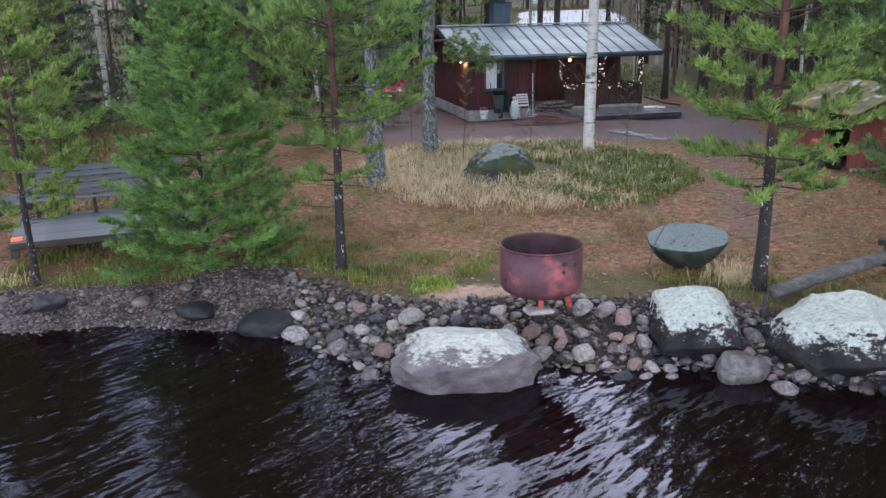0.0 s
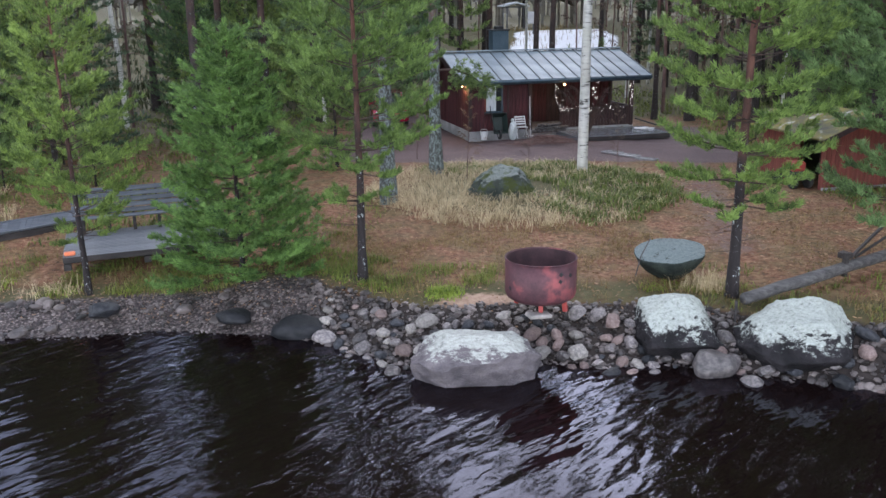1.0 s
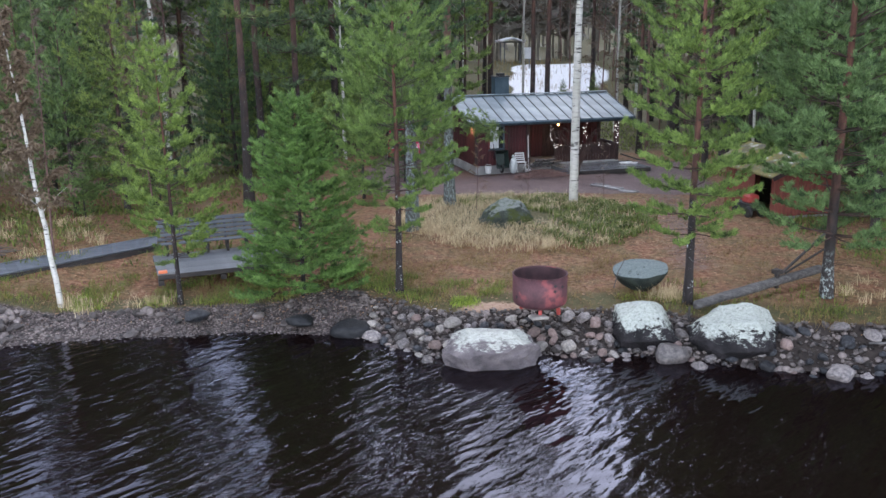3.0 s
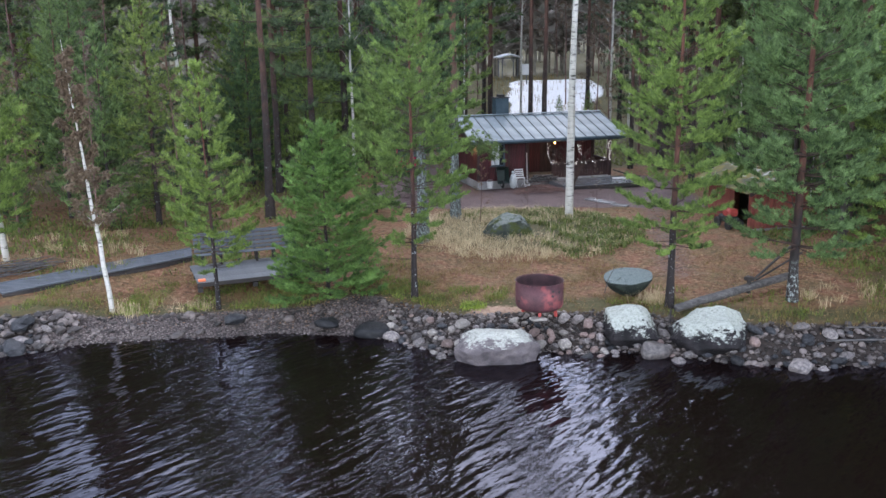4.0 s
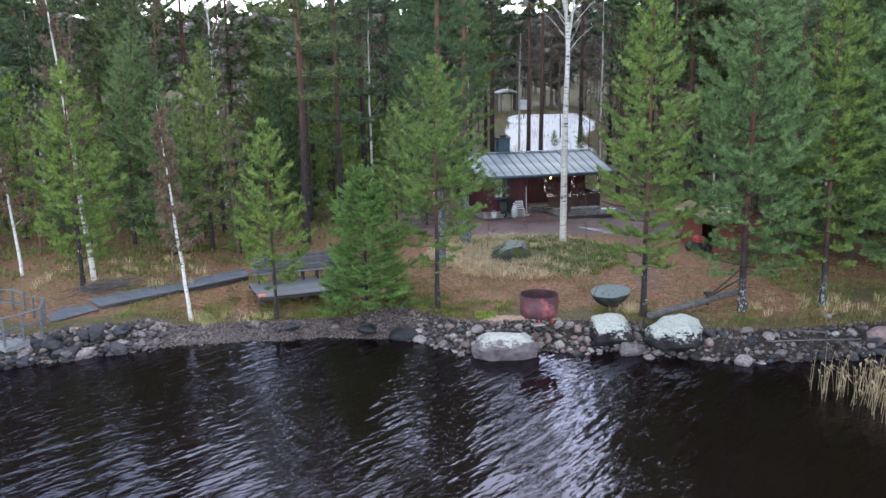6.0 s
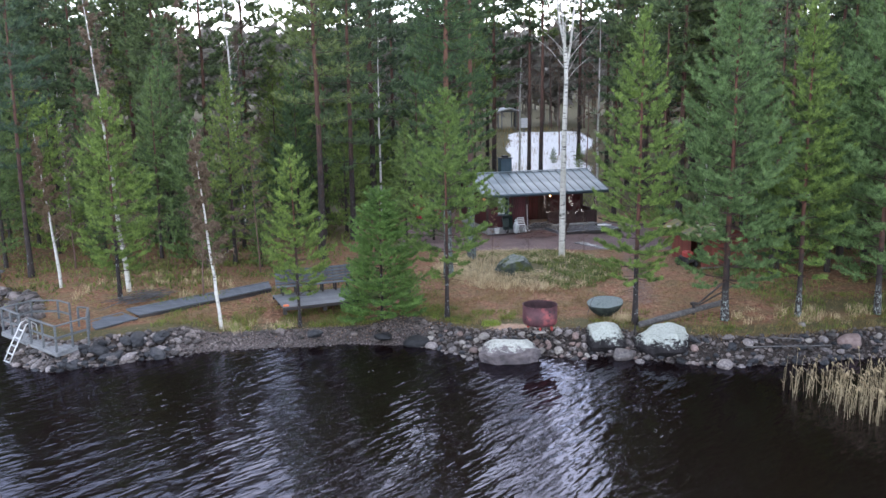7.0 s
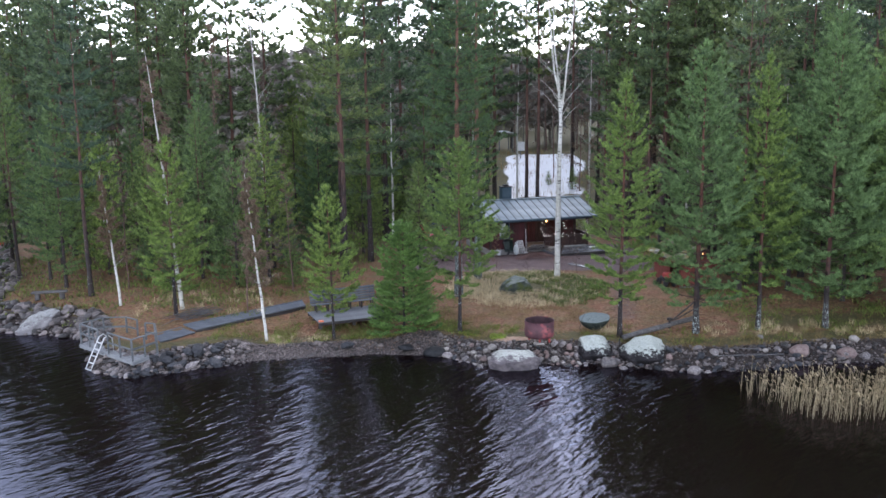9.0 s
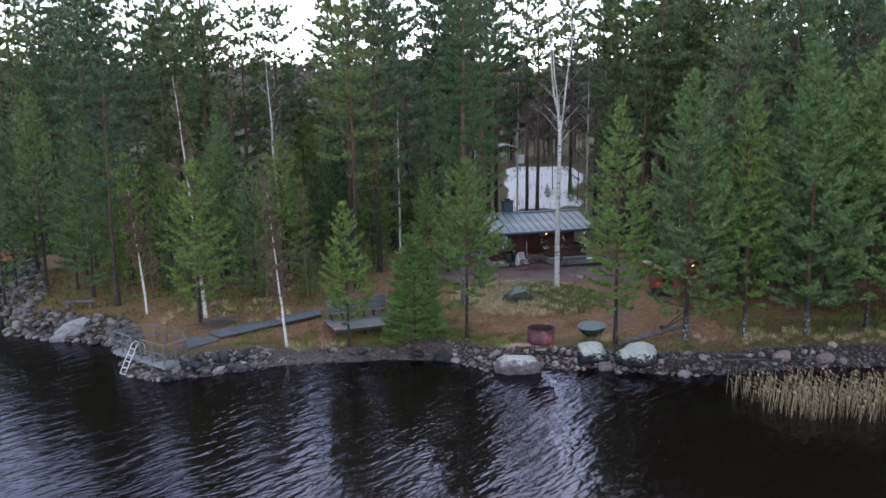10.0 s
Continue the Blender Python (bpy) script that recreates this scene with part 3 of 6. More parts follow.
def conifer(seed, tall, bare, reach, shape, rise, droop, whorl, count, twig_step, tuft_step, per, length, width, trunk, bark, foliage, skip=0.0, lean=0.0, spread=0.5, twig_long=0.45, dead=0, flat=0.0, inner=0.22, lift=0.25, brush=0.4, joints=6, sides=4, thin_low=0.25):
    """Trunk, limbs and crown meshes of one conifer: whorls of limbs with side twigs that carry upturned needle tufts."""
    rng = np.random.default_rng(seed)
    zs = np.linspace(0, tall, 14)
    bend = np.cumsum(rng.normal(0, 0.012 * tall / 14, (14, 2)), 0)
    bend -= bend[0]
    axis = np.column_stack([bend[:, 0] + lean * zs, bend[:, 1], zs])
    radii = trunk * (1 - 0.93 * (zs / tall) ** 0.9)
    radii[0] *= 1.35
    axis[0, 2] = -0.25
    stem = tubes_mesh("trunk", [(axis, radii)], bark, 9)
    at = lambda z: np.array([np.interp(z, zs, axis[:, 0]), np.interp(z, zs, axis[:, 1]), z])
    limbs, places, ways = [], [], []
    for _ in range(dead):
        z, a = rng.uniform(0.45 * bare, bare + 0.1), rng.uniform(0, 2 * math.pi)
        l = rng.uniform(0.2, 0.45) * reach
        s = np.linspace(0, 1, 4)
        limbs.append((at(z) + np.column_stack([np.cos(a) * l * s, np.sin(a) * l * s, rng.uniform(-0.2, 0.15) * l * s ** 1.5]), 0.009 * (1 - 0.8 * s)))
    z, s = bare, np.linspace(0, 1, joints)
    while z < tall - 0.12:
        t = (z - bare) / (tall - bare)
        start = rng.uniform(0, 2 * math.pi)
        for k in range(count):
            if rng.random() < skip + thin_low * max(0.0, 1 - t / 0.22):
                continue
            a = start + 2 * math.pi * k / count + rng.normal(0, 0.25)
            l = reach * shape(t) * rng.uniform(0.72, 1.12)
            if l < 0.12:
                continue
            el = rise(t) + rng.normal(0, 0.1)
            root = at(z + rng.uniform(-0.15, 0.15) * whorl)
            wob = np.cumsum(rng.normal(0, 0.035 * l, joints))
            pts = root + np.column_stack([np.cos(a) * l * s - np.sin(a) * wob, np.sin(a) * l * s + np.cos(a) * wob, l * s * math.tan(el) + droop * l * s ** 2 + 0.26 * l * s ** 3])
            limbs.append((pts, max(0.006, trunk * 0.16 * (1 - t * 0.6)) * (1 - 0.85 * s)))
            u, hand = inner * (1 - 0.7 * t), 1
            while u < 0.97:
                b = np.array([np.interp(u, s, pts[:, c]) for c in range(3)])
                tl = max(0.12, twig_long * l * (1 - 0.72 * u) * rng.uniform(0.6, 1.25))
                ta = a + hand * rng.uniform(0.55, 1.2)
                way = np.array([math.cos(ta), math.sin(ta), 0.12 + 0.25 * t + rng.normal(0, 0.18)])
                for q in np.arange(0.25 * tl, tl + 1e-6, tuft_step):
                    places.append(b + way * q + np.array([0, 0, 0.3 * q * q]))
                    ways.append(way * (1 - brush) + np.array([rng.normal(0, 0.2), rng.normal(0, 0.2), brush]))
                hand = -hand
                u += twig_step / max(l, 0.2)
            ahead = np.array([math.cos(a), math.sin(a), math.tan(el) * 0.5 + 0.2]) * (1 - brush) + np.array([0, 0, brush])
            for u in np.arange(0.5, 1.01, tuft_step / max(l, 0.2)):
                places.append(np.array([np.interp(u, s, pts[:, c]) for c in range(3)])), ways.append(ahead)
        z += whorl * rng.uniform(0.8, 1.2)
    for q in np.arange(0, min(0.9, tall * 0.06), tuft_step * 0.6):
        places.append(at(tall - q)), ways.append(np.array([0, 0, 1.0]))
    wood = tubes_mesh("branchwork", limbs, TWIG, sides)
    crown = needle_mesh("crown", places, ways, rng, per, length, width, spread, lift, foliage, flat)
    return stem, wood, crown


def stand(name, label, meshes, place, turn=0.0, size=1.0, group="", category="tree", sink=0.0):
    ob = thing(name, label, category, (place[0], place[1], height(place[0], place[1]) - sink), turn, group)
    ob.scale = (size, size, size)
    for part_name, me in zip(("trunk", "branchwork", "crown", "dead_leaves"), meshes):
        tagged(part(part_name, me, ob), kind="" if part_name == "trunk" else "stuff")
    return ob


cone = lambda t: min(1.0, 1.22 * (1 - t) ** 0.78) * (0.66 + 0.34 * min(1, t / 0.25)) + 0.02
young_rise = lambda t: 0.0 + 0.8 * t
tall_shape = lambda t: (1.01 - t) ** 0.5 * (0.55 + 0.45 * min(1, t / 0.25))
tall_rise = lambda t: -0.10 + 0.6 * t
spruce_shape = lambda t: (1 - t) ** 0.9 + 0.03


def near_pine(seed, tall, bare, reach, trunk=0.085, foliage=None, lean=0.0, bark=None, inner=0.42, fine=1.0, thin_low=0.4, shape=None):
    return conifer(seed, tall, bare, reach, shape or cone, young_rise, -0.05, 0.47 + 0.004 * tall, 8, 0.15 * fine, 0.115 * fine, 27, 0.12 * fine, 0.0225 * fine, trunk, bark or PINE_BARK, foliage or NEEDLE_YOUNG, 0.06, lean, 0.42, 0.42, dead=9, flat=0.2, inner=inner, lift=0.25, thin_low=thin_low)


def build_shore_trees():
    g = "young pines along the shore"
    yg = "young pine with a dark spotted trunk on the shore edge"
    lg = "young pine with a pale lichened trunk foot on the bank"
    stand("young_pine", yg, near_pine(11, 7.4, 1.35, 1.62, 0.075, lean=-0.02), (-9.35, 17.0), 20, group=g)
    stand("young_pine", yg, near_pine(12, 9.1, 1.75, 2.42, 0.10, lean=-0.025, thin_low=0.4, shape=lambda t: cone(t) * (0.55 + 0.45 * min(1, t / 0.35))), (-3.27, 16.75), 100, group=g)
    stand("young_pine", yg, near_pine(13, 12.0, 1.9, 1.95, 0.115, fine=1.1, lean=-0.012, thin_low=0.1), (4.1, 15.75), 200, group=g)
    stand("young_pine", lg, near_pine(14, 13.3, 1.7, 2.75, 0.15, NEEDLE_SHORE, bark=LOW_LICHEN_BARK, fine=1.15, thin_low=0.1), (7.72, 16.25), 300, group=g)
    stand("young_pine", lg, near_pine(15, 12.8, 1.7, 1.95, 0.115, bark=LOW_LICHEN_BARK, fine=1.15), (10.7, 16.65), 50, group=g)
    stand("young_pine", lg, near_pine(16, 14.6, 1.6, 3.1, 0.13, NEEDLE_SHORE, bark=LOW_LICHEN_BARK, fine=1.4), (13.95, 17.0), 130, group=g)
    stand("young_pine", yg, near_pine(17, 14.5, 1.6, 3.1, 0.12, NEEDLE_SHORE, fine=1.5), (17.5, 18.2), 40, group=g)
    stand("young_pine", yg, near_pine(18, 9.0, 1.2, 2.0, 0.10, fine=1.25), (-17.75, 19.3), 250, group=g)
    bush = conifer(21, 5.5, 0.25, 2.1, lambda t: 0.94 * (1 - t) ** 0.6 + 0.03, lambda t: 0.02 + 0.5 * t, -0.12, 0.27, 8, 0.16, 0.11, 24, 0.11, 0.021, 0.07, PINE_BARK, NEEDLE_SPRUCE, 0.04, 0.0, 0.45, 0.55, brush=0.15, inner=0.3, thin_low=0.0)
    stand("young_spruce", "low dense bright green young spruce beside the bench", bush, (-5.95, 17.2), 0)


def birch(seed, tall, trunk, lean, fork=0.45, limbs_from=0.4, count=26, reach=0.28, twigs=0.009, leafy=0, split=0.0):
    """A bare birch: white trunk that may fork, upswept limbs and fine hanging twigs."""
    rng = np.random.default_rng(seed)
    k = 12
    zs = np.linspace(0, tall, k)
    bend = np.cumsum(rng.normal(0, 0.009 * tall / k * 3, (k, 2)), 0)
    bend -= bend[0]
    axis = np.column_stack([bend[:, 0] + lean * zs, bend[:, 1], zs])
    axis[0, 2] = -0.25
    white = [(axis, trunk * (1 - 0.94 * (zs / tall) ** 1.1))]
    fine = []
    if split:
        # the stem parts into three steep leaders
        zf, rf = split * tall, trunk * (1 - 0.94 * split ** 1.1)
        foot = np.array([np.interp(zf, zs, axis[:, c]) for c in range(3)])
        for a, out, rise in ((0.4, 0.13, 0.97), (3.3, 0.10, 0.92), (1.8, 0.20, 0.8)):
            s = np.linspace(0, 1, 8)
            l = (tall - zf) * rise
            pts = foot + np.column_stack([np.cos(a) * l * out * s ** 0.7, np.sin(a) * l * out * s ** 0.7, l * s]) + np.cumsum(rng.normal(0, 0.012 * l, (8, 3)), 0) * (s[:, None] > 0)
            pts[0] = foot - (0, 0, 0.3)
            white.append((pts, rf * 0.72 * (1 - 0.88 * s)))
        white[0] = (axis[: int(split * k) + 2], trunk * (1 - 0.94 * (zs[: int(split * k) + 2] / tall) ** 1.1))
    for n in range(count):
        z = tall * (limbs_from + (0.96 - limbs_from) * (n / count) ** 0.9)
        a, l = rng.uniform(0, 2 * math.pi), tall * reach * (1.1 - z / tall) * rng.uniform(0.6, 1.2)
        s = np.linspace(0, 1, 6)
        root = np.array([np.interp(z, zs, axis[:, c]) for c in range(3)])
        pts = root + np.column_stack([np.cos(a) * l * s, np.sin(a) * l * s, l * (1.15 * s - 0.25 * s ** 2)]) + np.cumsum(rng.normal(0, 0.02 * l, (6, 3)), 0)
        pts[0] = root
        (white if n < count * fork else fine).append((pts, trunk * 0.20 * (1.1 - z / tall) * (1 - 0.85 * s)))
        if twigs:
            for _ in range(9):
                u = rng.uniform(0.25, 1)
                b = np.array([np.interp(u, s, pts[:, c]) for c in range(3)])
                ta, tl = a + rng.normal(0, 0.9), l * rng.uniform(0.15, 0.4)
                q = np.linspace(0, 1, 4)
                fine.append((b + np.column_stack([np.cos(ta) * tl * q, np.sin(ta) * tl * q, tl * (0.45 * q - 0.55 * q ** 2)]), twigs * (1 - 0.7 * q)))
    stem, rest = white[:1], white[1:]
    tips = np.array([pts[k] for pts, _ in fine for k in (1, 2, 3)])
    leaves = (needle_mesh("dead_leaves", tips, np.tile((0, 0, -0.6), (len(tips), 1)), rng, leafy, 0.15, 0.06, 0.7, 0.0, BROWN_LEAF),) if leafy else ()
    wood = tubes_mesh("branchwork", rest, BIRCH, 5) if rest else tubes_mesh("branchwork", fine[:3], TWIG_BROWN, 3)
    return tubes_mesh("trunk", stem, BIRCH if fork else TWIG_BROWN, 8), wood, tubes_mesh("crown", fine, TWIG_BROWN, 3), *leaves


def build_birches():
    g = "bare white birches"
    lab = "bare white-barked birch without leaves"
    stand("birch", "tall bare birch with white bark on the grassy mound", birch(31, 19.5, 0.175, -0.012, 0.3, 0.46, 46, 0.17, split=0.49), (2.36, 27.2), 0, group=g)
    stand("birch", "slender leaning white birch by the walkway", birch(32, 8.1, 0.08, -0.08, 0.06, 0.3, 40, 0.13, 0.010, 5), (-12.5, 16.6), 0, group=g)
    stand("birch", lab, birch(33, 13.2, 0.115, -0.075, 0.08, 0.4, 36, 0.11, 0.010, 3), (-17.78, 20.4), 0, group=g)
    stand("birch", lab, birch(34, 7.3, 0.08, -0.09, 0.06, 0.3, 36, 0.13, 0.010, 5), (-21.68, 21.95), 0, group=g)
    stand("birch", lab, birch(35, 18, 0.13, -0.05, 0.4, 0.5, 22, 0.2), (-17.4, 39.0), 0, group=g)
    stand("birch", lab, birch(36, 16, 0.12, 0.0, 0.4, 0.4, 22, 0.22), (2.1, 66.0), 60, group=g)
    far = birch(37, 15, 0.11, 0.02, 0.4, 0.4, 20, 0.22)
    for x, y, s in ((-8.5, 41, 0.95), (7.5, 52, 1.05), (14, 44, 0.8), (10.5, 62, 1.0), (-2.5, 58, 1.0), (-33, 47, 1.0), (19, 38, 0.8), (24, 57, 1.1), (13.0, 29.5, 0.35)):
        stand("birch", lab, far, (x, y), x * 37, s, group=g)


def build_woods():
    g = "tall pines of the wood"
    lab_t = "tall straight pine with a bare reddish trunk and high crown"
    lab_m = "dark green full-crowned pine in the wood behind the yard"
    lab_s = "dark spruce with branches down to the ground"
    lab_b = "leafless brown young tree with fine twigs"
    tall_args = lambda n: (50 + n, 17.5 + n, (6.0, 9.0, 4.0, 10.5)[n], (2.7, 2.5, 3.0, 2.4)[n], tall_shape, tall_rise, -0.05)
    mid_args = lambda n: (60 + n, 11.5 + n, (1.6, 2.2, 1.2, 2.6)[n], (2.6, 2.3, 2.7, 2.4)[n], cone, young_rise, -0.06)
    low_args = lambda n: (70 + n, 14 + 3 * n, 0.8 + n, 2.5, spruce_shape, lambda t: -0.25 + 0.5 * t, -0.10)
    near = dict(sides=3, joints=5)
    far = dict(sides=3, joints=4)
    tall_kinds = [conifer(*tall_args(n), 0.95, 6, 0.34, 0.25, 12, 0.24, 0.052, 0.16, TALL_BARK, NEEDLE_TALL, 0.12, 0.0, 0.42, 0.5, 14, 0.3, brush=0.18, **near) for n in range(4)]
    mid_kinds = [conifer(*mid_args(n), 0.58, 6, 0.32, 0.23, 12, 0.21, 0.045, 0.13, TALL_BARK, NEEDLE_MID, 0.08, 0.0, 0.45, 0.5, 8, 0.3, **near) for n in range(4)]
    spruce_kinds = [conifer(*low_args(n), 0.55, 6, 0.36, 0.24, 10, 0.24, 0.05, 0.15, TALL_BARK, NEEDLE_TALL, 0.08, 0.0, 0.42, 0.5, 0, 0.5, brush=0.1, thin_low=0.0, **near) for n in range(2)]
    tall_far = [conifer(*tall_args(n), 1.1, 6, 0.46, 0.36, 12, 0.33, 0.105, 0.16, TALL_BARK, NEEDLE_TALL, 0.12, 0.0, 0.42, 0.5, 6, 0.4, brush=0.15, **far) for n in range(4)]
    mid_far = [conifer(*mid_args(n), 0.85, 6, 0.44, 0.34, 9, 0.30, 0.08, 0.13, TALL_BARK, NEEDLE_MID, 0.1, 0.0, 0.45, 0.5, 2, 0.3, **far) for n in range(4)]
    spruce_far = [conifer(*low_args(n), 0.75, 6, 0.52, 0.38, 8, 0.34, 0.085, 0.15, TALL_BARK, NEEDLE_TALL, 0.1, 0.0, 0.42, 0.5, 0, 0.6, brush=0.1, thin_low=0.0, **far) for n in range(2)]
    big_kinds = [conifer(95 + n, 22.0 + 1.2 * n, (7.0, 9.5, 5.0)[n], 3.5, tall_shape, tall_rise, -0.05, 1.15, 7, 0.52, 0.40, 16, 0.31, 0.105, 0.22, TALL_BARK, NEEDLE_TALL, 0.1, 0.0, 0.42, 0.5, 8, 0.3, brush=0.15, **far) for n in range(3)]
    full_kinds = [conifer(65 + n, 7.6 + 1.3 * n, 0.4, 2.1, cone, young_rise, -0.06, 0.5, 6, 0.32, 0.22, 9, 0.22, 0.058, 0.09, TALL_BARK, (NEEDLE_MID, NEEDLE_YOUNG, NEEDLE_MID)[n], 0.06, 0.0, 0.45, 0.5, 0, 0.3, thin_low=0.0, **near) for n in range(3)]
    brown_kinds = [birch(80 + n, 9 + 2 * n, 0.05, 0.02, 0.0, 0.15, 16, 0.2, 0.015, 2) for n in range(2)]
    lichen = conifer(90, 21.0, 3.4, 2.7, tall_shape, tall_rise, -0.05, 0.60, 6, 0.30, 0.20, 15, 0.18, 0.036, 0.21, LICHEN_BARK, NEEDLE_MID, 0.1, 0.0, 0.5, 0.5, 16, **near)
    high = conifer(91, 21.5, 9.5, 2.2, tall_shape, tall_rise, -0.05, 0.65, 5, 0.30, 0.20, 14, 0.18, 0.036, 0.20, LICHEN_BARK, NEEDLE_MID, 0.1, 0.0, 0.5, 0.5, 16, **near)
    stand("tall_pine", "old pine with lichen-covered grey-green trunk at the mound", lichen, (-3.4, 22.8), 40, 1.0, g)
    old = stand("tall_pine", "old pine with lichen-covered grey-green trunk at the mound", high, (-2.32, 26.9), 0, 1.0, g)
    rl = np.random.default_rng(3)
    limb = np.array([(0, 0, 3.25), (0.6, -0.1, 3.3), (1.15, -0.15, 3.1), (1.6, -0.2, 2.75)])
    spots = limb[1] + (limb[3] - limb[1]) * rl.random((130, 1)) + rl.normal(0, 1, (130, 3)) * (0.25, 0.25, 0.22) + (0, 0, -0.1)
    tagged(part("low_limb", tubes_mesh("low_limb", [(limb, [0.04, 0.03, 0.02, 0.006])], TWIG, 5), old))
    tagged(part("low_needles", needle_mesh("low_needles", spots, np.tile((0.6, -0.2, -0.1), (130, 1)), rl, 20, 0.16, 0.024, 0.5, 0.1, NEEDLE_MID), old), kind="stuff")
    rng = np.random.default_rng(7)
    chosen = [("t", -10.3, 28.0, 1.18), ("t", -11.4, 34.8, 1.2), ("t", -9.4, 33.7, 1.15), ("h", 1.95, 48.7, 1.15), ("h", 2.75, 47.5, 1.2), ("h", 8.6, 74, 1.3), ("t", 10.6, 90, 1.25), ("t", 3.2, 100, 1.25), ("t", -11.9, 39.4, 1.0), ("t", 7.4, 42.4, 0.9),
              ("m", -26.5, 26.0, 0.8), ("m", -31.4, 30.0, 0.9), ("t", -24.3, 24.3, 0.9), ("m", -28.5, 28.2, 0.75), ("m", -34, 31, 0.8), ("m", -30, 33, 0.8), ("m", -22.5, 29, 0.7), ("m", -33, 27.5, 0.75), ("m", -36.5, 29.5, 0.8), ("m", -38, 33, 0.85), ("m", -27.5, 31.5, 0.85), ("m", -25, 33.5, 0.8), ("m", -35, 36, 0.95), ("m", -19, 28, 0.7),
              ("m", -14.6, 26.5, 0.85), ("s", -20, 33, 0.8), ("s", -15.3, 31, 0.75), ("t", 11.6, 22.6, 0.8), ("m", 14.5, 23.5, 1.0), ("m", 18.5, 22.8, 1.1), ("m", 21.5, 19.5, 1.05), ("t", 16.5, 27, 1.0),
              ("m", 12.8, 33, 1.0), ("t", 9.4, 36, 0.9), ("m", 23, 25, 1.2), ("m", 26, 21.5, 1.1), ("m", 20.5, 22, 1.2), ("m", 24.5, 19, 1.1), ("t", 19.5, 26, 1.1), ("m", 29, 24, 1.3), ("t", 22, 29, 1.15), ("t", 13.5, 26.5, 1.05), ("m", 16.8, 24.8, 1.2), ("m", 28, 28, 1.3), ("t", 25.5, 31, 1.15), ("t", 17.5, 31, 1.15), ("m", 12, 28.8, 1.0), ("b", -14.2, 19.8, 0.75), ("b", -22.6, 25.5, 0.8), ("b", -12.8, 24.5, 0.7), ("b", -3.2, 30.2, 0.3), ("b", -1.3, 25.6, 0.27), ("b", 0.7, 28.3, 0.2), ("b", 3.6, 27.9, 0.22), ("y", 5.9, 72.5, 0.22), ("y", 8.3, 70.5, 0.28), ("b", 15, 36, 1.0), ("b", 6.6, 46, 0.9), ("b", 19, 45, 1.1), ("b", 6.8, 76, 1.4), ("b", 9.0, 70, 1.3), ("b", 11.0, 78, 1.5), ("b", 3.2, 92, 1.5), ("b", 7.5, 94, 1.6), ("b", 11.5, 93, 1.5), ("b", -31, 41, 1.4), ("b", 18, 38, 1.4), ("b", 21, 48, 1.5), ("b", -19.5, 24.5, 0.9), ("b", -25, 36, 1.3), ("b", 15.5, 34, 2.0), ("b", 17.3, 36.5, 1.9), ("b", 8.3, 45, 1.9), ("b", 24.3, 34, 1.9), ("b", -17.5, 40, 1.6), ("b", -20.4, 36, 1.5),
              ("s", -4.6, 33.5, 0.42), ("y", -5.8, 28.5, 0.68), ("m", -6.3, 45.5, 1.0), ("m", -2.2, 47, 0.95)]
    chosen += [("g", -34.5, 44, 0.85), ("g", -27.6, 38, 0.88), ("g", -27.2, 46, 0.92), ("g", -22.9, 40, 0.95), ("g", -33, 40, 0.88), ("g", -30.5, 36, 0.84), ("g", -24.2, 44, 0.98), ("g", -20.5, 42, 0.95), ("g", -36.5, 52, 0.93), ("g", -41, 50, 0.9),
               ("g", 8.9, 41.5, 1.0), ("g", 10.8, 38, 1.0), ("g", 13.8, 42, 1.05), ("g", 15.6, 37, 1.0), ("g", 19.5, 41, 1.05), ("g", -38.5, 47, 0.86), ("g", -19.0, 47, 0.98)]
    for n in range(88):
        x, y = (rng.uniform(-42, -15.5), rng.uniform(23.5, 35)) if n < 34 else (rng.uniform(12, 31), rng.uniform(21, 30)) if n < 48 else (rng.uniform(-34, -8.5), rng.uniform(36, 75))
        if y - shore(x) > 5 and not (y > 36 and -0.30 < (x + 3.2) / (y + 26) < -0.20) and all((x - a) ** 2 + (y - b) ** 2 > 3.2 for _, a, b, _ in chosen):
            chosen.append(("y", x, y, rng.uniform(0.75, 1.2)))
    for n in range(34):
        x, y = rng.uniform(-27, -9.5), rng.uniform(23.5, 31)
        if all((x - a) ** 2 + (y - b) ** 2 > 1.2 for _, a, b, _ in chosen):
            chosen.append(("y", x, y, rng.uniform(0.18, 0.42)))
    for n in range(62):
        y = rng.uniform(44, 74)
        ray = -0.56 + 1.12 * ((n * 0.618034) % 1)
        x = -3.2 + ray * (y + 26)
        if not (-0.315 < ray < -0.185 or 0.0 < ray < 0.18) and all((x - a) ** 2 + (y - b) ** 2 > 8 for _, a, b, _ in chosen) and not (-7.4 < x < -3 and y < 58):
            chosen.append(("g", x, y, rng.uniform(1.02, 1.3) * (0.9 if ray < -0.3 else 1.0)))
    spots = [(x, y) for _, x, y, _ in chosen]
    tries = 0
    while len(chosen) < 300 and tries < 20000:
        tries += 1
        y = 27 + 71 * rng.random() ** 1.25
        half = 0.56 * (y + 26) + 7
        x = rng.uniform(-half, half)
        if y < 31 and x > -9 and x < 12 or y - shore(x) < 9:
            continue
        if -8.0 < x < 8.8 and y < 46 or -7.4 < x < -3 and y < 58:
            continue
        ray = (x + 3.2) / (y + 26)
        if 0.025 < ray < 0.155 and y > 44 and rng.random() < 0.95 or -0.30 < ray < -0.20 and y > 36:
            continue
        if 7 < x < 13 and y < 32 or -0.57 < (x + 0.4) / (y - 1.4) < -0.42 and y < 50:
            continue
        gap = 2.0 + 0.012 * y
        if any((x - a) ** 2 + (y - b) ** 2 < gap * gap for a, b in spots):
            continue
